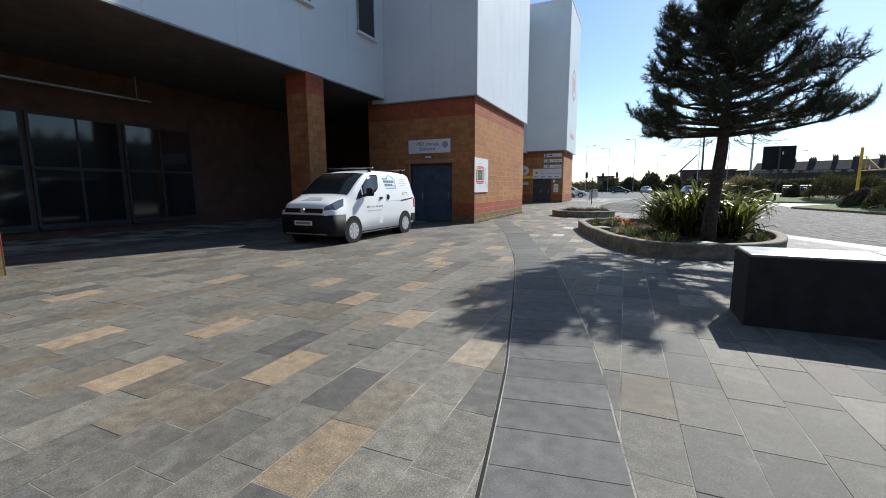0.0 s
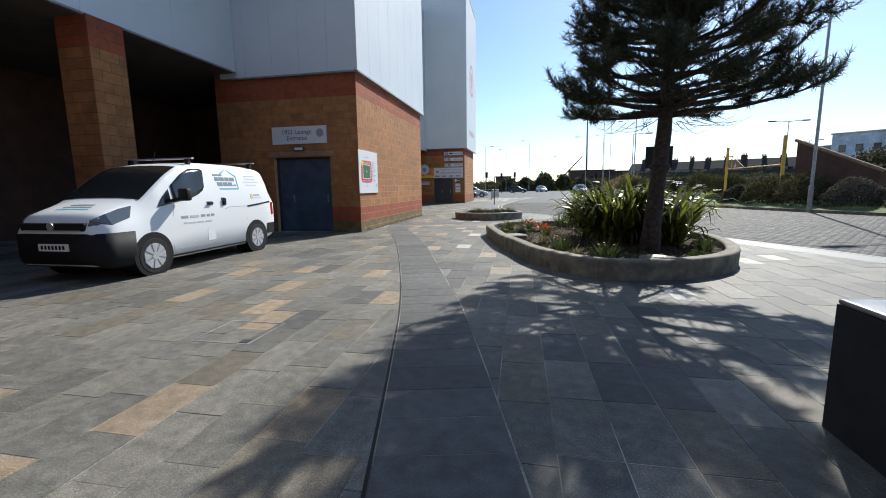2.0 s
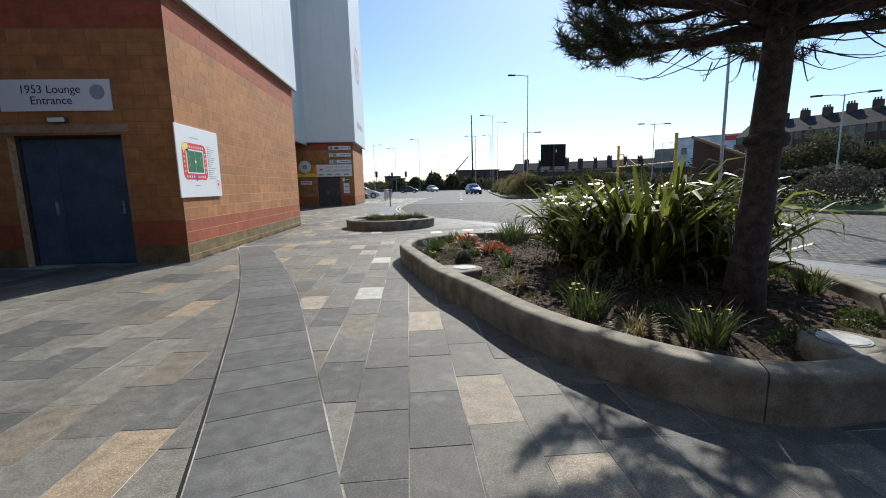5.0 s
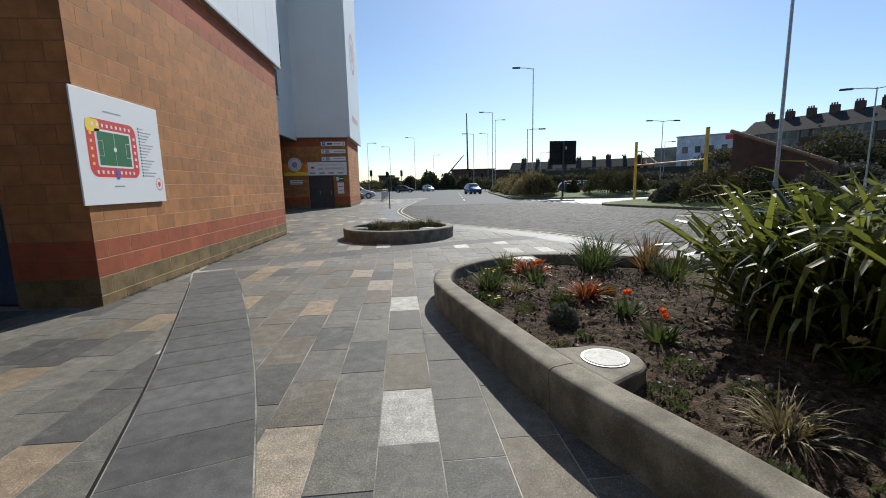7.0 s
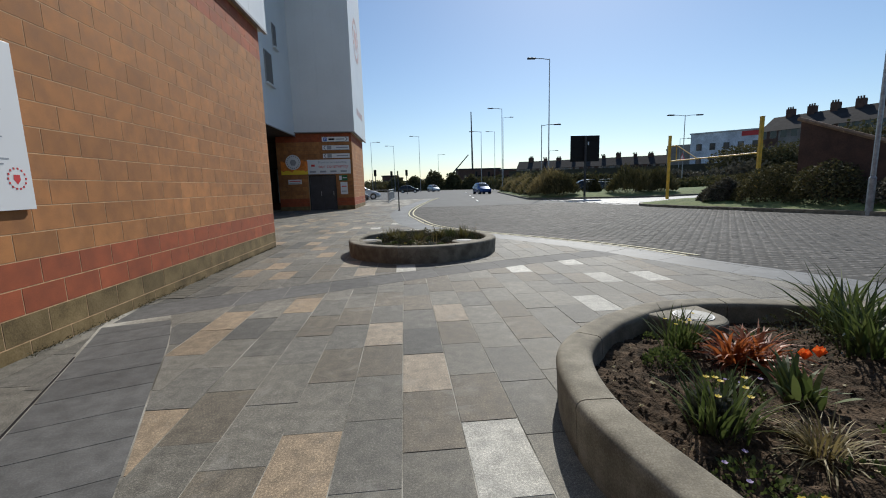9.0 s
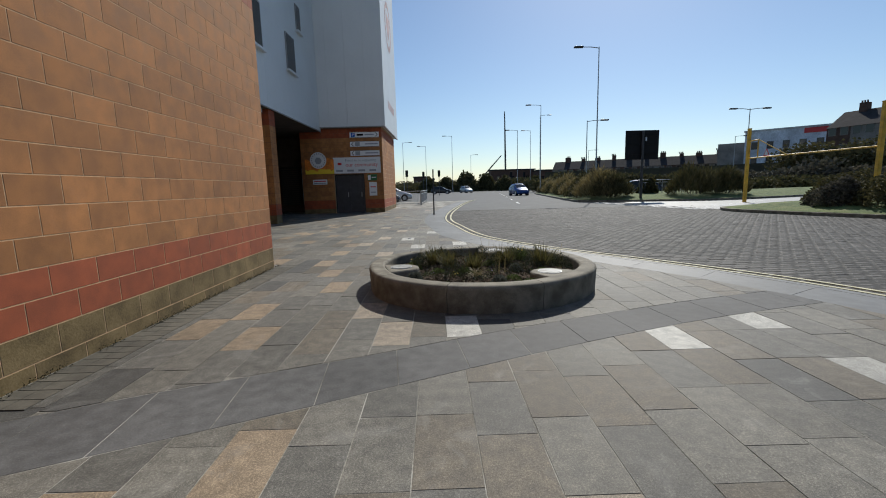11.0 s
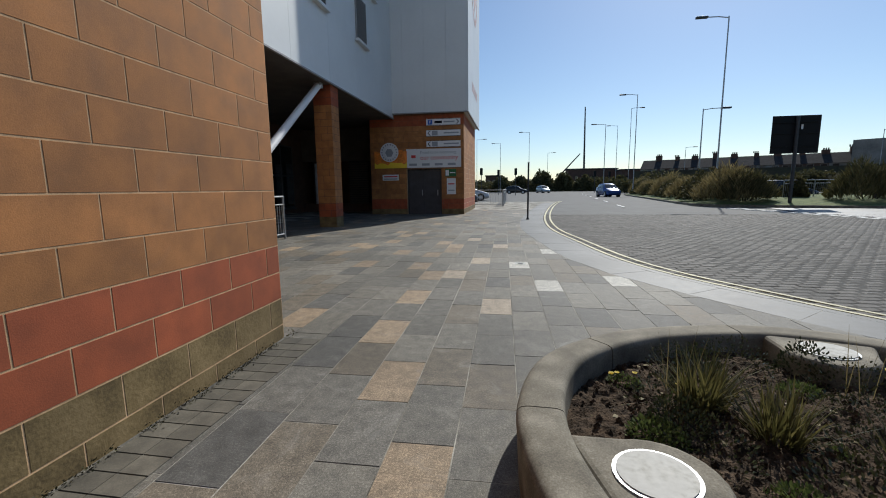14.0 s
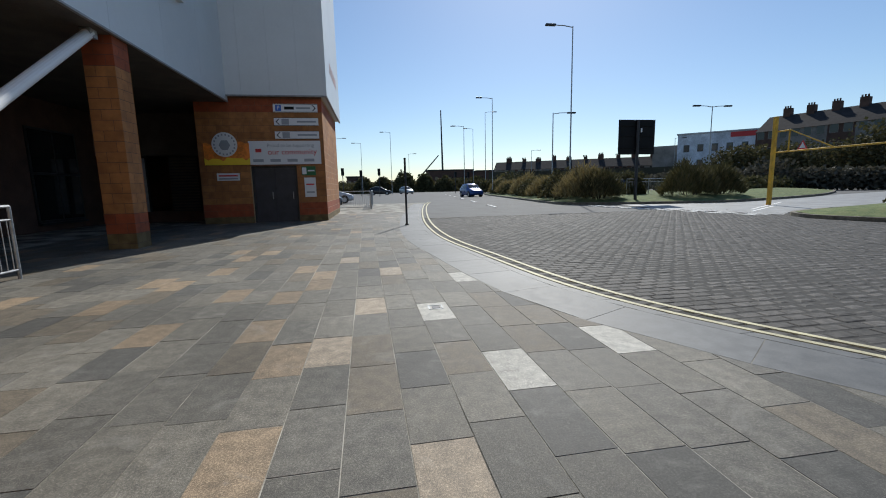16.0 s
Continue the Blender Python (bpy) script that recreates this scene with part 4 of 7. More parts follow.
def wheel(parent, x, s, r, w, sgn):
    bm = bmesh.new()
    prof = [(0.62, 0), (0.9, 0), (1.0, 0.14), (1.0, 0.86), (0.9, 1.0), (0.62, 1.0)]
    seg = 28
    rings = [[bm.verts.new((x + sgn * w * (t - 1), s + r * q * math.cos(a), r + r * q * math.sin(a))) for a in [2 * math.pi * k / seg for k in range(seg)]] for q, t in prof]
    for a, b in zip(rings, rings[1:]):
        for k in range(seg):
            bm.faces.new((a[k], a[(k + 1) % seg], b[(k + 1) % seg], b[k]))
    bm.faces.new(rings[0])
    bm.faces.new(rings[-1])
    bmesh.ops.recalc_face_normals(bm, faces=bm.faces)
    wh = part("wheel", bm, m_tyre, parent)
    bm = bmesh.new()
    for k in range(8):
        a = 2 * math.pi * k / 8
        pts = [(0.1, -0.12), (0.66, -0.25), (0.66, 0.25), (0.1, 0.12)]
        q = []
        for rr, da in pts:
            aa = a + da * (1 if rr > 0.3 else 3)
            q.append(bm.verts.new((x + sgn * 0.008, s + r * rr * math.cos(aa), r + r * rr * math.sin(aa))))
        f = bm.faces.new(q)
        ex = bmesh.ops.extrude_face_region(bm, geom=[f])
        bmesh.ops.translate(bm, verts=[v for v in ex["geom"] if isinstance(v, bmesh.types.BMVert)], vec=(-sgn * 0.02, 0, 0))
    tube(bm, [(x - sgn * 0.01, s, r), (x + sgn * 0.012, s, r)], r * 0.2, 16)
    bmesh.ops.recalc_face_normals(bm, faces=bm.faces)
    part("rim", bm, m_rim, wh, "silver spoked wheel trim")
    bm = bmesh.new()
    tube(bm, [(x - sgn * 0.012, s, r), (x + sgn * 0.001, s, r)], r * 0.67, 24)
    part("hub_disc", bm, m_greytext, wh)
    return wh


def vehicle(name, at, rz, sh, paint, axles, r, label, side_windows, screen, rear, extra=None, bumper=0.5):
    e = empty(name, at, rz, label=label, category="van" if "van" in name else "car")
    v, f = sh.body()
    data_part("body", v, f, paint, e, smooth=True)
    hw = float(sh.a[:, 3].max())
    for s in axles:
        for sgn in (1, -1):
            # black disc paints the shaded gap between wheel and body
            bm = bmesh.new()
            tube(bm, [(sgn * (hw - 0.3), s, r + 0.02), (sgn * (hw + 0.005), s, r + 0.02)], r * 1.19, 28)
            part("arch_gap_shade", bm, m_black, e)
            wheel(e, sgn * (hw + 0.01), s, r, 0.19, sgn)
    for sgn in (1, -1):
        for poly in side_windows:
            part("side_window", sh.pane(poly, sgn), m_glass, e, smooth=True)
    v, f = sh.sheet(*screen)
    data_part("windscreen", v, f, m_glass, e, smooth=True)
    if rear:
        v, f = sh.sheet(*rear)
        data_part("rear_window", v, f, m_glass, e, smooth=True)
    if bumper:
        v, f = sh.body(24, sh.a[0, 0], 0.52, 0.012, bumper)
        data_part("front_bumper", v, f, m_black, e, smooth=True)
    return e


VAN = Shell([(0.0, 0.32, 0.84, 0.6, 0.52, 0.08), (0.05, 0.26, 0.96, 0.74, 0.64, 0.1), (0.15, 0.22, 1.04, 0.81, 0.7, 0.12), (0.4, 0.2, 1.13, 0.84, 0.72, 0.13), (0.62, 0.2, 1.2, 0.845, 0.74, 0.12), (0.78, 0.2, 1.27, 0.845, 0.75, 0.1), (1.0, 0.2, 1.43, 0.845, 0.775, 0.08), (1.3, 0.2, 1.65, 0.845, 0.755, 0.08), (1.6, 0.2, 1.82, 0.845, 0.735, 0.09), (1.9, 0.2, 1.885, 0.845, 0.7, 0.12), (2.4, 0.2, 1.92, 0.845, 0.7, 0.14), (3.2, 0.2, 1.915, 0.845, 0.7, 0.14), (3.9, 0.22, 1.88, 0.84, 0.69, 0.14), (4.15, 0.26, 1.8, 0.82, 0.68, 0.15), (4.27, 0.32, 1.62, 0.8, 0.68, 0.15), (4.35, 0.42, 1.2, 0.77, 0.68, 0.12)], 1.12)
VAN_SIDE = [[(1.34, 1.18), (1.7, 1.23), (1.95, 1.31), (2.1, 1.39), (2.19, 1.52), (2.2, 1.76), (2.12, 1.8), (1.86, 1.78), (1.62, 1.68), (1.34, 1.47)], [(0.98, 1.11), (1.28, 1.165), (1.28, 1.41), (1.1, 1.26)]]
VAN_SCREEN = (0.76, 1.63, 0.735, 0.67)
van = vehicle("delivery_van", (-8.72, 10.57, 0), 0, VAN, m_carpaint_white, (0.83, 3.555), 0.315, "white small delivery van with roof bars, parked on the paving", VAN_SIDE, VAN_SCREEN, None, bumper=0.76)
van.scale.x = 1.06
van.location.x -= 0.05


def flank_bar(name, s0, s1, z0, z1, sgn, mat, off=0.004, label=""):
    return part(name, VAN.decal([(s0, z0), (s1, z0), (s1, z1), (s0, z1)], sgn, off), mat, van, label)


def flank_line(name, pts, w, sgn, mat, off=0.004, label=""):
    """A narrow stripe along a bent line on the flank."""
    lo = [(s, z - w / 2) for s, z in pts]
    return part(name, VAN.decal(lo + [(s, z + w / 2) for s, z in reversed(pts)], sgn, off), mat, van, label)


for sgn in (1, -1):
    part("headlight", VAN.decal([(0.03, 0.87), (0.22, 0.88), (0.5, 0.97), (0.62, 1.15), (0.45, 1.115), (0.22, 1.04), (0.06, 0.96)], sgn, 0.008), m_lampglass, van, "clear swept-back headlight")
    for a, b, z0, z1 in ((2.1, 2.25, 1.1, 1.165), (2.52, 2.62, 1.08, 1.23)):
        cup = flank_bar("door_handle", a, b, z0, z1, sgn, m_black, 0.008, "black door handle")
        x_ = sgn * (VAN.side((a + b) / 2, (z0 + z1) / 2) + 0.02)
        part("grip", B(min(x_, x_ + sgn * 0.02), max(x_, x_ + sgn * 0.02), a + 0.015, b - 0.02, z0 + 0.02, z1 - 0.012, bevel=0.006), m_black, cup)
    flank_line("slide_rail", [(3.3, 1.03), (3.7, 1.06), (4.14, 1.1)], 0.035, sgn, m_black, 0.008, "black sliding-door rail")
    flank_line("door_seam", [(2.58, 1.0), (2.7, 1.035), (3.3, 1.035)], 0.008, sgn, m_greytext, 0.002)
    for top, foot, z0, z1 in ((1.3, 1.24, 0.36, 1.12), (2.44, 2.3, 0.36, 1.74), (3.3, 3.26, 0.75, 1.74)):
        part("door_seam", VAN.decal([(foot, z0), (foot + 0.007, z0), (top + 0.007, z1), (top, z1)], sgn, 0.002), m_greytext, van)
    flank_line("door_seam", [(1.24, 0.36), (1.8, 0.35), (2.3, 0.36)], 0.007, sgn, m_greytext, 0.002)
    part("fuel_flap", VAN.decal([(2.06, 0.42), (2.27, 0.42), (2.27, 0.71), (2.14, 0.71), (2.06, 0.64)], sgn, 0.003), m_carpaint_white, van)
    flank_bar("side_skirt", 1.2, 3.2, 0.24, 0.27, sgn, m_black, 0.01)
    part("rear_bumper", VAN.decal([(3.98, 0.36), (4.3, 0.36), (4.3, 0.6), (4.0, 0.6)], sgn, 0.02), m_black, van, "black rear bumper corner")
    part("tail_light", VAN.decal([(4.21, 0.8), (4.3, 0.8), (4.28, 1.08), (4.19, 1.08)], sgn, 0.012), m_redlamp, van, "red tail light")
    mirror = part("wing_mirror", B(min(sgn * 0.89, sgn * 1.07), max(sgn * 0.89, sgn * 1.07), 1.36, 1.5, 1.2, 1.42, bevel=0.035), m_black, van, "black wing mirror", smooth=True)
    part("mirror_arm", T([(sgn * 0.8, 1.3, 1.2), (sgn * 0.95, 1.4, 1.25)], 0.03, 8), m_black, mirror)
    # printed marks on the flank as plain shapes
    flank_bar("logo", 2.56, 3.14, 1.395, 1.42, sgn, m_teal, label="teal house-shaped logo")
    flank_bar("logo", 3.115, 3.14, 1.425, 1.66, sgn, m_teal)
    flank_line("logo", [(2.67, 1.7), (2.86, 1.81), (3.14, 1.66)], 0.035, sgn, m_teal)
    for a, b, z0, z1 in ((2.46, 2.72, 1.665, 1.7), (2.49, 2.6, 1.565, 1.64), (2.62, 2.76, 1.565, 1.64), (2.78, 2.9, 1.565, 1.64), (2.92, 3.06, 1.565, 1.64), (2.53, 2.68, 1.465, 1.54), (2.7, 2.83, 1.465, 1.54), (2.85, 2.97, 1.465, 1.54), (3.0, 3.08, 1.465, 1.495)):
        flank_bar("print_bar", a, b, z0, z1, sgn, m_print)
    for k in range(4):
        flank_bar("print_bar", 3.42 - 0.08 * (k == 2), 3.78 + 0.1 * (k == 2), 1.67 - 0.065 * k, 1.69 - 0.065 * k, sgn, m_palegrey)
    flank_bar("print_square", 3.46, 3.54, 1.19, 1.29, sgn, m_gold)
    flank_bar("print_bar", 3.58, 3.8, 1.25, 1.28, sgn, m_greytext)
    flank_bar("print_bar", 3.58, 3.84, 1.205, 1.22, sgn, m_palegrey)
    for a, b in ((1.46, 1.61), (1.66, 1.86), (1.92, 2.02), (2.07, 2.15), (2.19, 2.26)):
        flank_bar("print_bar", a, b, 0.885, 0.93, sgn, m_palegrey if 1.6 < a < 1.9 else m_greytext)
    for a, b in ((1.5, 1.58), (1.61, 1.78), (1.82, 1.98), (2.02, 2.2)):
        flank_bar("print_bar", a, b, 0.785, 0.81, sgn, m_palegrey)
part("grille", B(-0.56, 0.56, -0.02, 0.12, 0.8, 0.92, bevel=0.02), m_black, van, "black grille")
part("chrome_strip", B(-0.5, 0.5, -0.028, -0.021, 0.8, 0.815), m_rim, van)
part("badge", T([(0, -0.04, 0.87), (0, -0.021, 0.87)], 0.06, 18), m_rim, van, "round chrome badge")
plate = part("number_plate", B(-0.26, 0.26, -0.034, -0.016, 0.5, 0.61), m_plate, van, "white number plate")
for k in range(7):
    part("print_bar", B(-0.215 + 0.063 * k, -0.175 + 0.063 * k, -0.036, -0.0345, 0.525, 0.585), m_black, plate)
for s in (2.0, 3.8):
    bar = part("roof_bar", B(-0.72, 0.72, s - 0.03, s + 0.03, 1.965, 1.993, bevel=0.008), m_steel, van, "grey steel roof bar")
    for x in (-0.6, 0.6):
        part("bar_foot", B(x - 0.035, x + 0.035, s - 0.03, s + 0.03, 1.82, 1.964), m_black, bar)
part("aerial", T([(0, 1.85, 1.88), (0, 1.95, 2.12)], 0.006, 6), m_black, van, "short roof aerial")
for a, b, w in ((0.3, 0.32, 0.3), (0.38, 0.42, 0.26), (0.47, 0.51, 0.22)):
    vv, ff = VAN.sheet(a, b, w, w, 0.004, 1, 6)
    data_part("print_bar", vv, ff, m_teal if a < 0.35 else m_greytext, van)

CAR = Shell([(0.0, 0.3, 0.6, 0.5, 0.42, 0.06), (0.06, 0.24, 0.7, 0.7, 0.6, 0.08), (0.25, 0.2, 0.8, 0.82, 0.7, 0.1), (0.6, 0.19, 0.9, 0.87, 0.74, 0.1), (1.05, 0.19, 1.0, 0.88, 0.76, 0.09), (1.35, 0.19, 1.17, 0.88, 0.74, 0.08), (1.8, 0.19, 1.45, 0.88, 0.66, 0.09), (2.1, 0.19, 1.56, 0.88, 0.63, 0.1), (2.7, 0.19, 1.61, 0.88, 0.62, 0.1), (3.5, 0.19, 1.57, 0.88, 0.62, 0.1), (4.0, 0.21, 1.42, 0.86, 0.62, 0.11), (4.25, 0.25, 1.15, 0.82, 0.66, 0.1), (4.35, 0.35, 0.95, 0.72, 0.62, 0.1)])
SIDE = [[(1.55, 1.02), (2.5, 1.03), (2.5, 1.45), (2.1, 1.44), (1.8, 1.3)], [(2.56, 1.03), (3.2, 1.03), (3.2, 1.44), (2.56, 1.46)], [(3.26, 1.04), (3.9, 1.06), (3.72, 1.36), (3.26, 1.43)]]
SCREEN, BACK = (1.12, 2.0, 0.68, 0.55), (3.7, 4.16, 0.52, 0.58)
blue_car = vehicle("car", (7.0, 76.0, 0.0), 8.0, CAR, m_carpaint_blue, (0.86, 3.58), 0.32, "blue people carrier on the sett-paved road", SIDE, SCREEN, BACK, bumper=0.0)
for sgn in (1, -1):
    part("headlight", CAR.decal([(0.16, 0.62), (0.5, 0.7), (0.62, 0.8), (0.25, 0.76)], sgn, 0.008), m_lampglass, blue_car, "clear headlight")
    part("tail_light", CAR.decal([(4.05, 0.9), (4.22, 0.9), (4.15, 1.15), (4.0, 1.15)], sgn, 0.008), m_redlamp, blue_car, "red tail light")
for px, py, rz, paint, label in ((-7.6, 55.2, 95, m_carpaint_black, "black parked car behind the railing"), (-7.4, 66.6, 95, m_carpaint_silver, "silver parked car behind the railing"), (18.5, 60.5, 80, m_carpaint_black, "black car parked behind the hedge"), (2.5, 118.0, 20, m_carpaint_silver, "silver car far down the road"), (-2.0, 110.0, 85, m_carpaint_black, "black car far down the road")):
    vehicle("car", (px, py, -0.02), rz, CAR, paint, (0.86, 3.58), 0.32, label, SIDE, SCREEN, BACK, bumper=0.0)
vehicle("parked_van", (-13.6, 33.2, 0), 180, VAN, m_carpaint_white, (0.83, 3.555), 0.315, "white van parked in the shade of the undercroft", VAN_SIDE, VAN_SCREEN, None)


# ---- glazed screen and louvres in the far undercroft ----
# opaque pane colour, pale to stand for daylight in the glass
m_daylit_pane = tone("pane_daylight", (0.5, 0.56, 0.62), scale=2, fine=40, rough=0.25, bump=0)
gs = empty("glazed_screen", (0, 46.0, 0), label="dim glazed screen with louvres under the far overhang", category="screen")
part("bulkhead", B(-17, -12.06, -0.1, 0.3, 2.86, SOFFIT2 - 0.004), m_soffit, gs, "boarded bulkhead over the glazing")
part("plinth", B(-17, -12.06, -0.08, 0.3, -0.02, 0.45), m_brickfar, gs)
for x0, x1 in ((-12.96, -12.3), (-16.35, -15.75), (-15.65, -15.1)):
    f = part("window", box(box(B(x0, x0 + 0.05, -0.05, 0.05, 0.455, 2.855), x1 - 0.05, x1, -0.05, 0.05, 0.455, 2.855), x0 + 0.052, x1 - 0.052, -0.05, 0.05, 2.75, 2.855), m_dark, gs)
    part("pane", B(x0 + 0.052, x1 - 0.052, -0.01, 0.01, 0.456, 2.748), m_daylit_pane, f, "pane painted pale for the daylight in the glass")
lv = part("louvre_panel", B(-14.25, -13.1, 0.06, 0.1, 0.455, 2.855), m_dark, gs)
for k in range(18):
    part("slat", B(-14.24, -13.11, 0.0, 0.05, 0.5 + 0.128 * k, 0.56 + 0.128 * k), m_soffit, lv)


# ---- doors, signs and fittings of the towers ----
def door(name, x0, x1, y, z1, label, split, coat):
    e = empty(name, label=label, category="door", kind="structure")
    part("frame", B(x0, x0 + 0.07, y - 0.06, y + 0.05, 0.0, z1), m_dark, e)
    part("frame", B(x1 - 0.07, x1, y - 0.06, y + 0.05, 0.0, z1), m_dark, e)
    part("frame", B(x0 + 0.071, x1 - 0.071, y - 0.06, y + 0.05, z1 - 0.07, z1), m_dark, e)
    xs = x0 + 0.075
    for w in split:
        leaf = part("leaf", B(xs + 0.004, xs + w - 0.004, y - 0.03, y + 0.03, 0.015, z1 - 0.075), coat, e)
        part("handle", B(xs + w - 0.13, xs + w - 0.1, y - 0.085, y - 0.032, 0.95, 1.2, bevel=0.006), m_steel, leaf, "steel pull handle")
        part("kick_plate", B(xs + 0.05, xs + w - 0.05, y - 0.036, y - 0.032, 0.03, 0.25), coat, leaf)
        xs += w
    return e


door("door_1", -9.948, -7.982, 18.42, 2.43, "blue-grey steel double door in a deep opening", (0.6, 1.21), m_blue_door)
at_far_tower(door("door_2", -9.678, -8.102, 41.5, 2.13, "dark grey steel double door in a deep opening", (0.71, 0.71), tone("grey_door_paint", (0.045, 0.045, 0.052), scale=3, fine=60, rough=0.55, bump=0.05)))
m_cast = tone("cast_stone", (0.30, 0.2, 0.13), scale=6, fine=80, rough=0.9)
tagged(part("lintel", B(-10.12, -7.82, 18.188, 18.21, 2.445, 2.58), m_cast), "cast stone lintel over the blue door", "lintel", kind="structure")
bl = empty("bulkhead_lamp", (-9.0, 18.2, 2.66), label="small bulkhead lamp above the door", category="lamp")
part("base", B(-0.17, 0.17, -0.05, 0.0, -0.05, 0.05, bevel=0.015), m_dark, bl)
part("lens", B(-0.14, 0.14, -0.09, -0.052, -0.04, 0.04, bevel=0.015), m_white, bl)

ACROSS = pose(0, 0, 0, 90, 0, 0)


def board_y(name, x0, x1, z0, z1, y, label, mat=None, cat="sign"):
    e = empty(name, ((x0 + x1) / 2, y, (z0 + z1) / 2), label=label, category=cat)
    w, h = (x1 - x0) / 2, (z1 - z0) / 2
    part("board", B(-w, w, 0, 0.02, -h, h), mat or m_white, e)
    return e


s53 = board_y("entrance_sign", -9.93, -8.04, 2.82, 3.36, 18.176, "white sign lettered 1953 Lounge Entrance on the shaded wall")
lettering("lettering", "1953 Lounge\nEntrance", 0.2, pose(-0.08, -0.002, 0.0) @ ACROSS, m_text, s53)
part("crest", T([(0.72, -0.003, 0.05), (0.72, -0.001, 0.05)], 0.13, 20), m_greytext, s53, "round grey crest")

for i, (z0, z1, right) in enumerate(((3.98, 4.27, True), (3.52, 3.8, False), (3.06, 3.34, False))):
    e = board_y("direction_sign", -8.75, -7.24, z0, z1, 41.27, "white direction sign with a black chevron" if i else "white parking direction sign with a black chevron")
    part("border", B(-0.755, 0.755, -0.001, -0.0005, 0.125, 0.14), m_black, e)
    part("border", B(-0.755, 0.755, -0.001, -0.0005, -0.14, -0.125), m_black, e)
    at_far_tower(e)
    sg = 1 if right else -1
    bm = bmesh.new()
    for q in ([(0.6, 0.1), (0.7, 0.0), (0.66, 0.0), (0.56, 0.1)], [(0.56, -0.1), (0.66, 0.0), (0.7, 0.0), (0.6, -0.1)]):
        bm.faces.new([bm.verts.new((sg * x, -0.003, z)) for x, z in q])
    part("chevron", bm, m_black, e)
    part("pictogram", B(-0.68 if right else -0.5, -0.48 if right else -0.25, -0.003, -0.001, -0.1, 0.1), m_blueprint if right else m_greytext, e, "blue square" if right else "grey square")
    if right:
        lettering("lettering", "P", 0.18, pose(-0.58, -0.0045, 0) @ ACROSS, m_white, e)
        part("pictogram", B(-0.38, -0.05, -0.003, -0.001, -0.05, 0.05), m_black, e)
    part("print_bar", B(0.02, 0.5 if right else 0.68, -0.003, -0.001, -0.03, 0.03), m_greytext, e)
ban = board_y("community_banner", -9.68, -7.22, 2.18, 3.0, 41.272, "white banner with orange flames, reading our community")
at_far_tower(ban)
for nm, mt, lo, hi, y_, lb in (("flame_panel", m_orange, -0.41, 0.34, -0.006, "orange flame panel"), ("flame_strip", m_yellowprint, -0.41, -0.2, -0.0105, "yellow flame strip")):
    # a printed panel with a torn, flame-like upper edge and right end
    bm = bmesh.new()
    fr = random.Random(lo + hi)
    xs = [-2.7 + 1.5 * k / 12 for k in range(13)]
    row = [(x, hi + fr.uniform(-0.09, 0.06) * (1 if 0 < k < 12 else -0.5)) for k, x in enumerate(xs)]
    front = [bm.verts.new((x, y_, lo)) for x, _ in row] + [bm.verts.new((x, y_, z)) for x, z in reversed(row)]
    ft = bm.faces.new(front)
    ex = bmesh.ops.extrude_face_region(bm, geom=[ft])
    bmesh.ops.translate(bm, verts=[v for v in ex["geom"] if isinstance(v, bmesh.types.BMVert)], vec=(0, 0.0035, 0))
    bmesh.ops.recalc_face_normals(bm, faces=bm.faces)
    part(nm, bm, mt, ban, lb)
lettering("lettering", "Proud to be supporting", 0.17, pose(0.2, -0.003, 0.25) @ ACROSS, m_greytext, ban)
lettering("lettering", "our community", 0.27, pose(0.25, -0.003, 0.02) @ ACROSS, m_redprint, ban)
for k in range(4):
    part("print_bar", B(-1.1 + 0.58 * k, -0.75 + 0.58 * k, -0.003, -0.001, -0.32, -0.22), m_greytext, ban)
part("print_mark", B(-1.0, -0.8, -0.003, -0.001, 0.02, 0.14), m_redprint, ban)
cr = empty("round_crest", (-10.45, 41.25, 2.88), label="round white club crest on the blockwork", category="sign")
at_far_tower(cr)
part("disc", T([(0, 0.02, 0), (0, 0, 0)], 0.42, 36), m_white, cr)
for k in range(18):
    a = 2 * math.pi * k / 18
    part("print_bar", B(0.34 * math.cos(a) - 0.025, 0.34 * math.cos(a) + 0.025, -0.003, -0.001, 0.34 * math.sin(a) - 0.03, 0.34 * math.sin(a) + 0.03), m_greytext, cr)
part("shield", T([(0, -0.003, -0.02), (0, -0.001, -0.02)], 0.19, 6), m_greytext, cr, "dark shield shape")
for x0, x1, z0, z1, mt, lb, nm in ((-10.8, -10.05, 1.64, 1.9, m_white, "small white notice with red lines", "notice"), (-7.93, -7.44, 1.78, 2.1, m_greenprint, "green and white emergency exit sign", "exit_sign"), (-7.86, -7.46, 1.0, 1.7, m_white, "white paper notice beside the door", "notice")):
    e = at_far_tower(board_y(nm, x0, x1, z0, z1, 41.274, lb, mt))
    w, h = (x1 - x0) / 2, (z1 - z0) / 2
    if mt == m_greenprint:
        part("pictogram", B(-w + 0.02, -w + 0.17, -0.003, -0.001, -h + 0.04, h - 0.04), m_white, e)
        part("print_bar", B(-0.03, w - 0.04, -0.003, -0.001, -0.02, 0.03), m_white, e)
    else:
        for k in range(2):
            part("print_bar", B(-w + 0.06, w - 0.06, -0.003, -0.001, h * (0.3 - 0.8 * k) - 0.025, h * (0.3 - 0.8 * k) + 0.025), m_redprint if k == 0 else m_greytext, e)

# stadium plan board on the sunlit wall
mapb = empty("plan_board", (-6.985, 18.93, 1.91), label="white board with a coloured stadium plan on the sunlit wall", category="sign")
part("board", B(-0.005, 0.014, -0.89, 0.89, -0.68, 0.68, bevel=0.003), m_white, mapb)
mapb.scale.y = 0.935


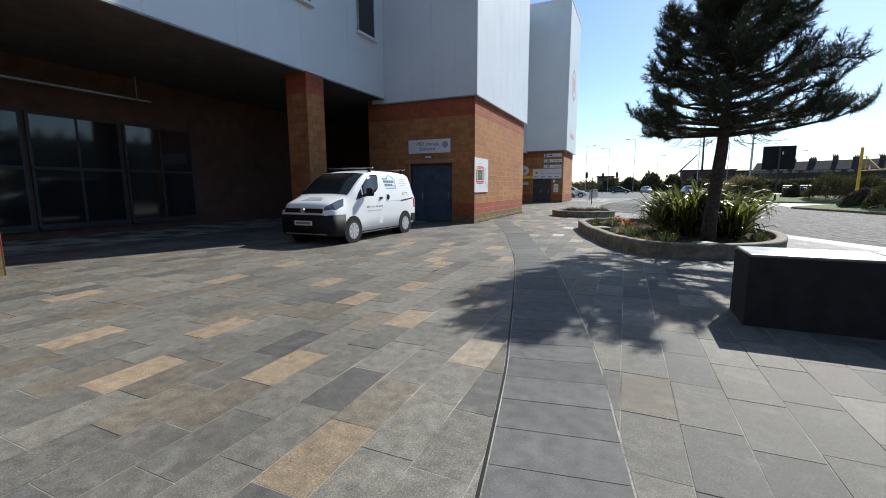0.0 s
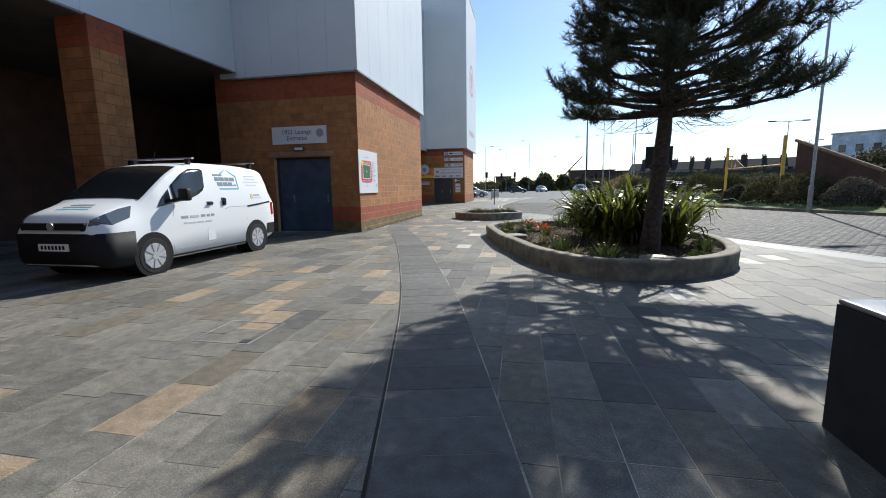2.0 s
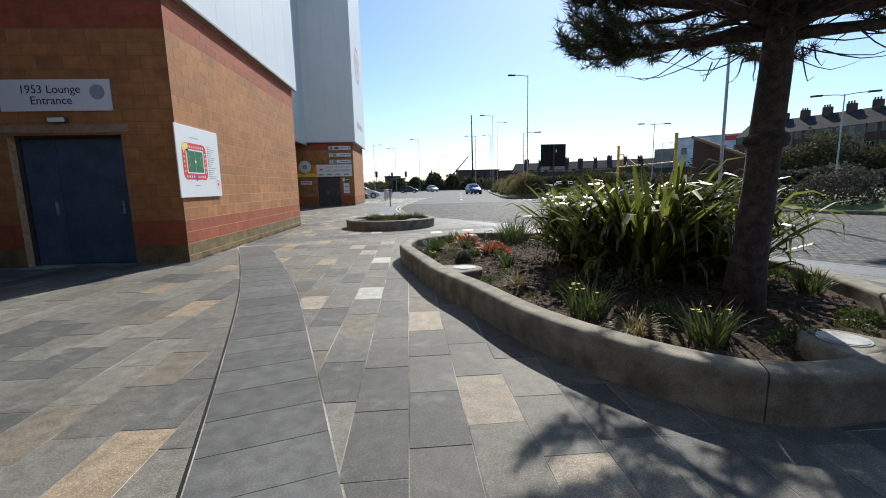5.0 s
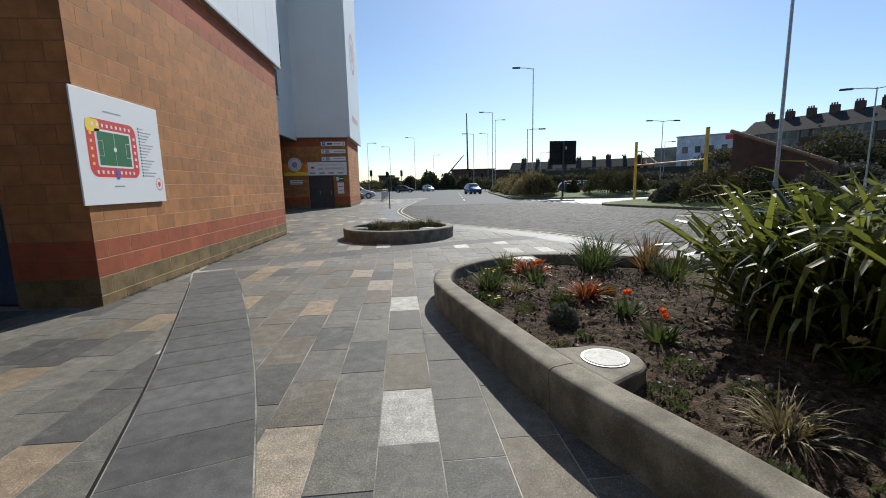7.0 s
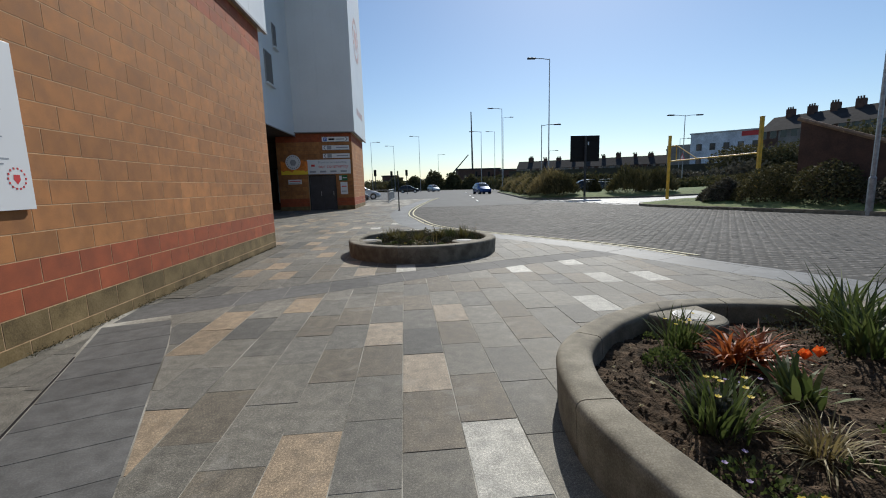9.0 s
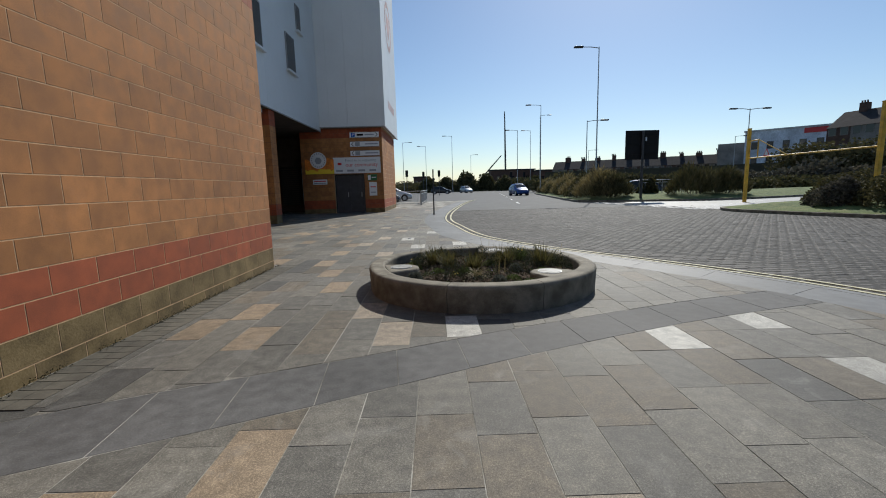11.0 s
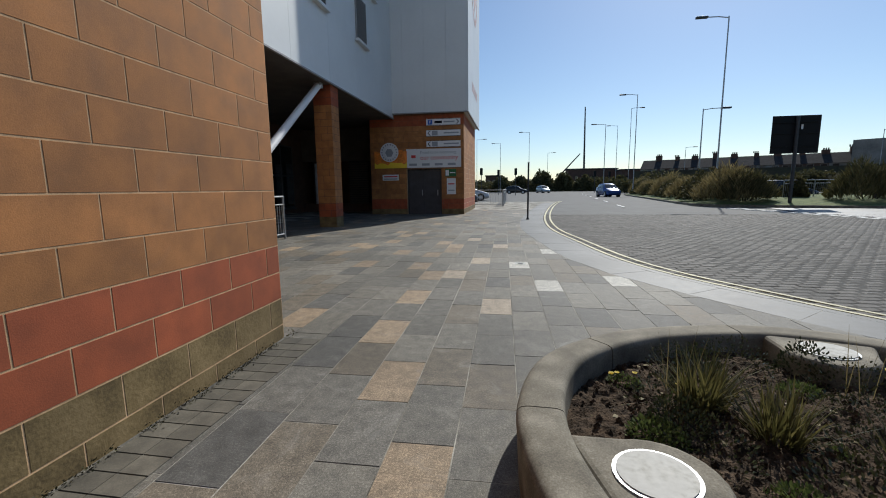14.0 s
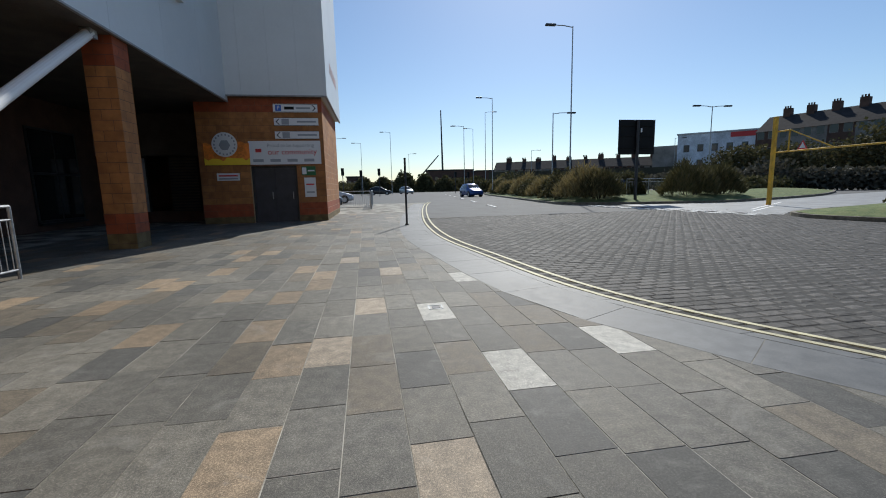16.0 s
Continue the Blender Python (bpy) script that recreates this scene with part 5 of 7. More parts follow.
def on_map(name, y0, y1, z0, z1, mat, lift=0.002, label=""):
    return part(name, B(0.0145, 0.0145 + lift, y0, y1, z0, z1), mat, mapb, label)


def rounded(y0, y1, z0, z1, r):
    out = []
    for cy, cz, a0 in ((y1 - r, z1 - r, 0), (y0 + r, z1 - r, 90), (y0 + r, z0 + r, 180), (y1 - r, z0 + r, 270)):
        out += [(cy + r * math.cos(radians(a0 + 15 * k)), cz + r * math.sin(radians(a0 + 15 * k))) for k in range(7)]
    return out


def map_plate(name, outline, mat, x, label=""):
    bm = bmesh.new()
    bm.faces.new([bm.verts.new((x, y, z)) for y, z in outline])
    bmesh.ops.recalc_face_normals(bm, faces=bm.faces)
    part(name, bm, mat, mapb, label)


map_plate("stand_ring", rounded(-0.71, 0.28, -0.34, 0.36, 0.13), m_redprint, 0.0152, "red ring of stands")
map_plate("stand_corner", rounded(-0.70, -0.46, 0.2, 0.35, 0.05), m_yellowprint, 0.0162, "yellow corner stand")
map_plate("inner_ring", rounded(-0.56, 0.15, -0.22, 0.24, 0.03), m_white, 0.0162)
map_plate("pitch", rounded(-0.53, 0.12, -0.195, 0.215, 0.01), m_greenprint, 0.0172, "green pitch")
on_map("pitch_line", -0.207, -0.203, -0.19, 0.21, m_white, 0.0035)
for y0, y1, z0, z1 in ((-0.525, -0.43, -0.085, -0.081), (-0.525, -0.43, 0.101, 0.105), (-0.434, -0.43, -0.08, 0.1), (0.02, 0.115, -0.085, -0.081), (0.02, 0.115, 0.101, 0.105), (0.02, 0.024, -0.08, 0.1), (-0.528, -0.524, -0.19, 0.21), (0.114, 0.118, -0.19, 0.21)):
    on_map("pitch_line", y0, y1, z0, z1, m_white, 0.0035)
map_plate("pitch_spot", rounded(-0.235, -0.175, -0.02, 0.04, 0.029), m_white, 0.0182)
for k in range(9):
    on_map("stand_block", -0.6 + 0.09 * k, -0.565 + 0.09 * k, 0.27, 0.31, m_white, 0.0025)
    on_map("stand_block", -0.6 + 0.09 * k, -0.565 + 0.09 * k, -0.3, -0.26, m_white, 0.0025)
for k in range(5):
    on_map("stand_block", -0.66, -0.62, -0.2 + 0.09 * k, -0.165 + 0.09 * k, m_yellowprint, 0.0025)
    on_map("stand_block", 0.2, 0.24, -0.2 + 0.09 * k, -0.165 + 0.09 * k, m_white, 0.0025)
on_map("entry_mark", -0.24, -0.18, -0.36, -0.24, m_blueprint, 0.0028)
on_map("print_bar", -0.35, 0.0, 0.46, 0.475, m_greytext)
on_map("print_bar", -0.3, -0.1, -0.46, -0.445, m_greytext)
for k in range(16):
    on_map("key_bullet", 0.345, 0.37, 0.33 - 0.043 * k, 0.352 - 0.043 * k, m_text)
    on_map("print_bar", 0.39, 0.47 + 0.028 * ((k * 7) % 9), 0.335 - 0.043 * k, 0.346 - 0.043 * k, m_greytext)
map_plate("crest", rounded(0.66, 0.82, -0.5, -0.34, 0.078), m_white, 0.0152)
for k in range(14):
    a = 2 * math.pi * k / 14
    on_map("print_bar", 0.735 + 0.085 * math.cos(a), 0.75 + 0.085 * math.cos(a), -0.43 + 0.085 * math.sin(a), -0.413 + 0.085 * math.sin(a), m_redprint)
map_plate("crest_shield", [(0.71, -0.39), (0.77, -0.39), (0.775, -0.43), (0.74, -0.47), (0.705, -0.43)], m_redprint, 0.0162)

# faded crest on the far tower's sunlit cladding
crest = empty("cladding_crest", (-6.874, 44.2, 10.3), label="faded red crest and lettering on pale cladding", category="sign")
at_far_tower(crest)
m_faded = tone("print_faded_red", (0.55, 0.36, 0.34), scale=3, fine=20, rough=0.5, bump=0)
for k in range(20):
    a = 2 * math.pi * k / 20
    part("print_bar", B(0, 0.003, 1.15 * math.cos(a) - 0.14, 1.15 * math.cos(a) + 0.14, 1.15 * math.sin(a) - 0.14, 1.15 * math.sin(a) + 0.14), m_faded, crest)
bm = bmesh.new()
bm.faces.new([bm.verts.new((0.003, y, z)) for y, z in ((-0.6, 0.6), (0.6, 0.6), (0.62, -0.1), (0.0, -0.75), (-0.62, -0.1))])
part("shield", bm, m_faded, crest)
for k in range(6):
    part("print_bar", B(0, 0.003, -1.4 + 0.5 * k, -1.1 + 0.5 * k, -4.6, -4.2), m_faded, crest)

# undercroft: glazing, brace, railings
for y in (-2.6, -0.1, 2.4, 4.9, 7.4, 9.9, 12.4, 33.2, 38.6, 43.5):
    w = empty("glazing", (-16.99, y, 0), label="dim glazed shopfront in the undercroft", category="window", kind="structure")
    part("frame", B(0.0, 0.05, -1.2, 1.2, 0.3, 3.6), m_dark, w)
    part("transom", B(0.052, 0.09, -1.18, 1.18, 1.98, 2.06), m_dark, w)
    for k in (-1, 1):
        part("pane", B(0.052, 0.058, k * 0.58 - 0.54, k * 0.58 + 0.54, 0.4, 1.97), m_glass, w)
        part("pane", B(0.052, 0.058, k * 0.58 - 0.54, k * 0.58 + 0.54, 2.07, 3.52), m_glass, w)
    part("sill", B(0.0, 0.14, -1.2, 1.2, 0.22, 0.298), m_dark, w)
tray = empty("cable_tray", (-16.5, 0, 4.3), label="pale steel cable tray hung under the soffit", category="cable tray")
part("tray", B(-0.1, 0.1, -8.0, 11.9, 0, 0.06), m_steel, tray)
for y in (-6.0, -1.5, 3.0, 7.5, 11.5):
    part("hanger", B(-0.012, 0.012, y - 0.012, y + 0.012, 0.061, SOFFIT - 4.3), m_steel, tray)
br = empty("steel_brace", (-11.15, 36.0, 4.55), label="thick white raking steel brace under the overhang", category="brace", kind="structure")
part("tube", T([(0, 0, 0), (0, -6.2, -4.55)], 0.105, 18), m_white, br)
part("end_plate", B(-0.1, 0.1, -0.14, 0.1, -0.1, 0.06), m_steel, br)


def railing(x0, y0, x1, y1, h, label, gap=0.11, z=0.0, bar=0.007):
    d = Vector((x1 - x0, y1 - y0, 0))
    L = d.length
    d.normalize()
    e = empty("guard_rail", (x0, y0, z), math.degrees(math.atan2(d.y, d.x)), label=label, category="railing")
    part("top_rail", T([(0, 0, h), (L, 0, h)], 0.024, 8), m_steel, e)
    part("mid_rail", T([(0, 0, h - 0.2), (L, 0, h - 0.2)], 0.018, 8), m_steel, e)
    part("low_rail", T([(0, 0, 0.14), (L, 0, 0.14)], 0.018, 8), m_steel, e)
    n = max(1, round(L / 2))
    for k in range(n + 1):
        part("post", T([(L * k / n, 0, -0.02), (L * k / n, 0, h)], 0.026, 8), m_steel, e)
    k = gap
    while k < L - 0.03:
        part("bar", T([(k, 0, 0.14), (k, 0, h - 0.2)], bar, 5), m_steel, e)
        k += gap
    return e


railing(-10.9, 27.2, -10.9, 33.0, 1.1, "pale steel guard railing before the undercroft")
railing(-9.6, 52.05, -5.72, 52.05, 1.1, "galvanised guard railing beside the car park")
railing(-5.66, 52.1, -5.6, 62.0, 1.1, "galvanised guard railing beside the car park")
railing(11.6, 52.4, 16.0, 54.0, 1.2, "dark railing behind the sign board", 0.15, 0.3)
post = empty("sign_post", (-4.45, 39.9, 0), label="thin dark steel post on the paving", category="post")
part("pole", T([(0, 0, -0.02), (0, 0, 2.2)], 0.035, 10), m_dark, post)
part("cap", T([(0, 0, 2.2), (0, 0, 2.22)], 0.04, 10), m_black, post)
part("collar", T([(0, 0, 0.0), (0, 0, 0.05)], 0.06, 12), m_dark, post)

# ---- islands, lamps and distance ----
def island(name, outline, z, label):
    pts = catmull(outline, 5)
    e = empty(name, label=label, category="traffic island", kind="structure")
    bm = prism(bmesh.new(), [(p.x, p.y) for p in pts], -0.03, 0.11)
    part("kerb", bm, m_concrete, e)
    if sum(a.x * b.y - b.x * a.y for a, b in zip(pts, pts[1:] + pts[:1])) < 0:
        pts = pts[::-1]
    n = len(pts)
    vs, fs = [], []
    ins = loop_offset(pts, 0.15)
    c = sum(ins, Vector((0, 0))) / n
    for r in range(9):
        for p in ins:
            q = p + (c - p) * (r / 8)
            vs.append((q.x, q.y, 0.114 + z * (1 - (1 - min(1, r / 2.5)) ** 2) + 0.03 * noise.noise((q.x, q.y, 1))))
    for r in range(8):
        for i in range(n):
            fs.append((r * n + i, r * n + (i + 1) % n, (r + 1) * n + (i + 1) % n, (r + 1) * n + i))
    data_part("turf", vs, fs, m_grass, e, smooth=True)
    return e


island("island_north", [(6.3, 53), (6.6, 50.6), (8.5, 49.2), (11.5, 48.2), (15, 47.6), (22, 50), (30, 54), (40, 62), (36, 68), (24, 66), (17, 74), (13.5, 88), (11, 88), (8.2, 68)], 0.35, "kerbed road island with turf and shrubs")
island("island_east", [(8.4, 37.6), (8.4, 36), (9.2, 33.4), (10.2, 31.2), (11.3, 28.6), (13.2, 24.5), (16, 19.5), (22, 15), (34, 14), (44, 26), (40, 38), (28, 42), (16, 40.5), (10, 39)], 0.3, "kerbed road island with turf and dark shrubs")


def shrub(name, x, y, z, rx, ry, h, n, mat, label, seed, leaf=0.12, blade=False):
    """A rough mound of leaves with a ragged outline, over dark stems."""
    r = random.Random(seed)
    e = empty(name, (x, y, z), label=label, category="shrub", group="road island shrubs")
    bm = bmesh.new()
    for k in range(9):
        a = r.uniform(0, 6.28)
        tube(bm, [(0.2 * rx * math.cos(a), 0.2 * ry * math.sin(a), -0.05), (0.6 * rx * math.cos(a), 0.6 * ry * math.sin(a), 0.6 * h)], [0.03, 0.01], 5)
    part("stems", bm, m_bark, e)
    vs, fs = [], []
    for _ in range(n):
        a, q = r.uniform(0, 6.28), r.random() ** 0.5
        w = 1 + 0.25 * noise.noise((math.cos(a) * 2 + seed, math.sin(a) * 2, seed))
        x_, y_ = rx * q * w * math.cos(a), ry * q * w * math.sin(a)
        top = h * (1 - q ** 2.6) * (1 + 0.35 * noise.noise((x_ * 1.3 + seed, y_ * 1.3, seed)))
        c = Vector((x_, y_, top * (1 - 0.75 * r.random() ** 2)))
        if blade:
            d = Vector((r.uniform(-0.7, 0.7) + 0.4 * math.cos(a), r.uniform(-0.7, 0.7) + 0.4 * math.sin(a), r.uniform(0.5, 1.4))).normalized()
            L, sw = leaf * r.uniform(1.5, 3.5), leaf * 0.12
        else:
            d = Vector((r.uniform(-1, 1), r.uniform(-1, 1), r.uniform(-0.4, 1))).normalized()
            L, sw = leaf * r.uniform(0.7, 1.4), leaf * 0.4
        s = d.cross(Vector((r.uniform(-1, 1), r.uniform(-1, 1), r.uniform(-1, 1)))).normalized() * sw
        o = len(vs)
        vs += [tuple(c), tuple(c + d * L * 0.5 + s), tuple(c + d * L), tuple(c + d * L * 0.5 - s)]
        fs.append((o, o + 1, o + 2, o + 3))
    data_part("foliage", vs, fs, mat, e)
    return e


R = random.Random(5)
for k in range(13):
    t = k / 12
    shrub("shrub", 8.4 + 4.6 * t, 52 + 34 * t, 0.3, R.uniform(1.5, 2.1), R.uniform(1.8, 2.4), R.uniform(1.3, 1.9), 2600, m_hedge if k % 3 else m_straw, "rough brown-green roadside shrub", 40 + k, 0.2, k % 3 == 0)
for x_, y_, rx, ry, h, mt, bl_ in ((14.6, 50.2, 2.0, 1.3, 1.8, m_hedge, True), (17.2, 50.8, 1.6, 1.2, 1.6, m_hedge, True), (8.8, 51.0, 1.4, 1.2, 1.4, m_hedge, True), (12.5, 53.0, 0.7, 0.6, 1.2, m_hedge, False)):
    shrub("shrub", x_, y_, 0.35, rx, ry, h, 3000, mt, "dark grassy shrub on the road island", int(x_ * 10), 0.2, bl_)
for x_, y_, rx, ry, h, mt in ((10.7, 34.6, 0.9, 0.9, 0.9, m_shrub), (11.6, 33.2, 1.3, 1.3, 1.35, m_hedge), (12.4, 31.2, 1.4, 1.5, 1.5, m_hedge), (13.2, 28.8, 1.3, 1.5, 1.15, m_shrub), (14.6, 26.3, 1.5, 1.6, 1.3, m_shrub), (16.5, 23.5, 1.8, 1.8, 1.4, m_hedge), (13.3, 33.8, 1.4, 1.4, 1.5, m_hedge), (19, 20.5, 1.9, 1.8, 1.5, m_shrub), (12.2, 36.2, 1.2, 1.0, 1.0, m_hedge), (15.0, 38.3, 1.6, 1.2, 1.2, m_hedge)):
    shrub("shrub", x_, y_, 0.3, rx, ry, h, 4200, mt, "dark dense shrub with twiggy edges on the road island", int(x_ * 100), 0.1)


def lamp_post(x, y, h, arms, rz, label="tall grey street lamp", r=0.09, z=0.0):
    e = empty("street_lamp", (x, y, z), rz, label=label, category="street lamp", group="street lamps")
    part("column", T([(0, 0, -0.03), (0, 0, 1.2), (0, 0, 1.25), (0, 0, h)], [r, r, r * 0.7, r * 0.45], 10), m_steel, e)
    for s in arms:
        arm = part("arm", T([(0, 0, h - 0.1), (s * 0.7, 0, h), (s * 1.5, 0, h + 0.02)], 0.035, 6), m_steel, e)
        part("lantern", B(min(s * 1.4, s * 2.2), max(s * 1.4, s * 2.2), -0.14, 0.14, h - 0.05, h + 0.09, bevel=0.03), m_dark, arm, "flat dark lantern")
    return e


for x_, y_, h, arms, rz in ((10.1, 57.9, 13.2, (-1,), 0), (10.6, 82, 12.8, (-1,), 0), (11.2, 63.8, 7.8, (1,), 0), (29, 65.2, 8.8, (1, -1), 0), (32.4, 43.4, 8.0, (1, -1), -30), (17, 120, 14, (-1,), 0), (-1.5, 118, 13, (-1,), 0), (-8, 130, 12, (-1,), 0), (15.8, 105, 15.0, (1,), 0), (30, 118, 9, (1,), 0), (9.5, 95, 11, (-1,), 0), (48, 95, 9, (1,), 0), (-13, 120, 12, (1,), 0), (5, 150, 11, (1,), 0)):
    lamp_post(x_, y_, h, arms, rz)
lamp_post(11.35, 28.7, 10.5, (-1,), 20, "thick tall grey lamp column on the road island", 0.105)

sb = empty("sign_board", (10.4, 49.6, 0.35), label="large dark back of a road sign on one post", category="road sign")
part("post", T([(0, 0, -0.3), (0, 0, 4.6)], 0.09, 12), m_dark, sb)
part("panel", B(-1.2, 1.2, 0.1, 0.14, 2.6, 4.65, bevel=0.01), m_black, sb)
for z in (3.0, 3.7, 4.3):
    part("channel", B(-1.15, 1.15, 0.05, 0.098, z - 0.04, z + 0.04), m_black, sb)
part("bracket", B(0.2, 0.3, 0.02, 0.049, 3.9, 4.15), m_white, sb)

yb = empty("height_barrier", (13.9, 43.9, 0.2), label="yellow steel height barrier with a braced crossbar over the side road", category="barrier")
for x, y, top in ((0.0, 0.0, 4.02), (0.18, -7.37, 4.12)):
    post = part("post", B(x - 0.08, x + 0.08, y - 0.08, y + 0.08, -0.2, top, bevel=0.02), m_yellowpole, yb)
    part("cap", B(x - 0.09, x + 0.09, y - 0.09, y + 0.09, top + 0.001, top + 0.03, bevel=0.008), m_yellowpole, post)
    part("base_plate", B(x - 0.18, x + 0.18, y - 0.18, y + 0.18, -0.22, -0.201), m_yellowpole, post)
part("crossbar", T([(0.0, -0.09, 2.35), (0.18, -7.28, 2.35)], 0.036, 8), m_yellowpole, yb)
part("upper_bar", T([(0.0, -0.09, 3.32), (0.02, -0.78, 3.34)], 0.036, 8), m_yellowpole, yb)
part("strut", T([(0.02, -0.74, 2.38), (0.02, -0.74, 3.3)], 0.034, 8), m_yellowpole, yb)
part("stay", T([(0.02, -0.78, 3.33), (0.07, -2.7, 2.38)], 0.026, 8), m_yellowpole, yb)
for name, half, x0, x1, mat, label in (("warning_triangle", 0.24, 0.0, 0.012, m_redprint, "red-edged warning triangle"), ("triangle_face", 0.15, -0.006, -0.001, m_white, "white face of the triangle")):
    zc = 2.53
    bm = bmesh.new()
    rows = [[bm.verts.new((x, -1.42 + dy * half, zc + dz * half)) for dy, dz in ((-1, -0.58), (1, -0.58), (0, 1.15))] for x in (x0, x1)]
    for row in rows:
        bm.faces.new(row)
    for k in range(3):
        bm.faces.new((rows[0][k], rows[0][(k + 1) % 3], rows[1][(k + 1) % 3], rows[1][k]))
    bmesh.ops.recalc_face_normals(bm, faces=bm.faces)
    part(name, bm, mat, yb, label)

wedge = empty("brick_wing_wall", (0, 0, 0), label="brown brick wing wall with a steep sloping pale coping", category="wall")
bm = bmesh.new()
prof = [(13.0, 33.2, 3.7), (14.5, 29.4, 1.92)]
vs = []
for dx, dy in ((0, 0), (0.45, 0.18)):
    for (x_, y_, z_) in prof:
        vs.append((bm.verts.new((x_ + dx, y_ + dy, 0)), bm.verts.new((x_ + dx, y_ + dy, z_))))
(a0, a1), (b0, b1), (c0, c1), (d0, d1) = vs
for q in ((a0, b0, b1, a1), (c0, c1, d1, d0), (a0, a1, c1, c0), (b0, d0, d1, b1), (a1, b1, d1, c1), (a0, c0, d0, b0)):
    bm.faces.new(q)
bmesh.ops.recalc_face_normals(bm, faces=bm.faces)
part("wall", bm, m_brickfar, wedge)
bm = bmesh.new()
tube(bm, [(12.95, 33.3, 3.75), (14.55, 29.3, 1.9)], 0.09, 6)
part("coping", bm, m_cast, wedge, "pale sloping coping")

m_pale_road = tone("pale_asphalt", (0.24, 0.24, 0.235), scale=1.5, fine=120, rough=0.6, bump=0.3, depth=0.004)
bm = prism(bmesh.new(), [(8.9, 38.6), (10, 39.4), (16, 41), (28, 42.5), (40, 40), (44, 58), (30, 53.2), (22, 49.3), (15, 46.9), (11.5, 47.5), (8.6, 48.4), (8.0, 44)], -0.029, -0.004)
tagged(part("side_road", bm, m_pale_road), "pale surface of the side road", "road", kind="structure")

# give-way and lane marks
def mark(x0, y0, x1, y1, w, label="white road marking"):
    d = Vector((x1 - x0, y1 - y0)).normalized()
    n = Vector((-d.y, d.x)) * w / 2
    bm = prism(bmesh.new(), [(x0 + n.x, y0 + n.y), (x1 + n.x, y1 + n.y), (x1 - n.x, y1 - n.y), (x0 - n.x, y0 - n.y)], -0.028, 0.002)
    return tagged(part("road_mark", bm, m_paint), label, "road marking", kind="structure")


for k in range(8):
    t = k / 8
    a, b = Vector((6.6, 48.2)), Vector((8.1, 38.4))
    p, q = a.lerp(b, t), a.lerp(b, t + 0.08)
    mark(p.x, p.y, q.x, q.y, 0.22)
    mark(p.x + 0.5, p.y, q.x + 0.5, q.y, 0.22)
for k in range(6):
    mark(1.7 + 0.95 * k, 50.2 + 9 * k, 2.0 + 0.95 * k, 53.2 + 9 * k, 0.14)
mark(10.5, 41.5, 17, 46.0, 0.12)
mark(11.2, 46.5, 16, 47.0, 0.12)
mark(9.4, 40.4, 13.5, 43.2, 0.12)

# far buildings: terraces with chimneys, flat white block
def house(x, y, rz, w, d, z, eave, ridge, label, wallm, ch_w=1.65, ch_h=1.3):
    e = empty("terraced_house", (x, y, z), rz, label=label, category="house", group="far terraces")
    part("wall", B(-w / 2, w / 2, 0, d, -z, eave), wallm, e)
    bm = bmesh.new()
    v = [bm.verts.new(p) for p in ((-w / 2, -0.25, eave - 0.1), (w / 2, -0.25, eave - 0.1), (w / 2, d / 2, ridge), (-w / 2, d / 2, ridge), (-w / 2, d + 0.25, eave - 0.1), (w / 2, d + 0.25, eave - 0.1))]
    for q in ((0, 1, 2, 3), (3, 2, 5, 4), (0, 3, 4), (1, 5, 2), (0, 4, 5, 1)):
        bm.faces.new([v[i] for i in q])
    bmesh.ops.recalc_face_normals(bm, faces=bm.faces)
    roof = part("roof", bm, m_rooffar, e)
    ch = part("chimney", B(w / 2 - 0.05 - ch_w, w / 2 - 0.05, d / 2 - 0.6, d / 2 + 0.6, ridge - 0.8, ridge + ch_h), m_brickfar, roof)
    for k in range(3):
        part("chimney_pot", T([(w / 2 - 0.3 - 0.36 * k, d / 2, ridge + ch_h), (w / 2 - 0.3 - 0.36 * k, d / 2, ridge + ch_h + 0.4)], 0.12, 8), m_brickfar, roof)
    for zz in (1.0, 3.8):
        for xx in (-w / 4, w / 4):
            wd = part("window", B(xx - 0.55, xx + 0.55, -0.05, -0.005, zz, zz + 1.4), m_wallfar, e)
            part("pane", B(xx - 0.47, xx + 0.47, -0.06, -0.052, zz + 0.08, zz + 1.32), m_glass, wd)
    return e


for k in range(15):
    x_, y_ = 61.4 + 1.0 * k, 89.9 - 3.16 * k
    house(x_, y_, -72.4, 3.31, 8, 4.3, 5.2, 7.9, "grey rendered terraced house with brick chimney, far off", m_wallfar if k % 3 else m_brickfar, 1.0, 1.1)
for k in range(11):
    t = k / 10
    house(28 + 34 * t, 134 - 18 * t, -27, 4.2, 7, 0, 5.4, 7.5, "dark terraced house far behind the road", m_brickfar if k % 3 else m_wallfar, 0.9 if k % 2 else 1.3, 0.6 if k % 3 else 1.0)
wb = empty("flat_roof_block", (61, 111, 0), -42, label="white flat-roofed block with a red stripe, far off", category="building")
m_whitefar = tone("white_render", (0.66, 0.69, 0.74), scale=0.4, fine=4, rough=0.9, bump=0)
part("wall", B(0, 17, 0, 9, 0, 11.3), m_whitefar, wb)
part("roof", B(-0.2, 17.2, -0.2, 9.2, 11.302, 11.6), m_steel, wb)
part("stripe", B(9.6, 16.8, -0.06, -0.004, 10.2, 11.2), m_redprint, wb, "red stripe")
part("side_bay", B(-5, -0.01, 1, 8, 0, 9.3), m_wallfar, wb)
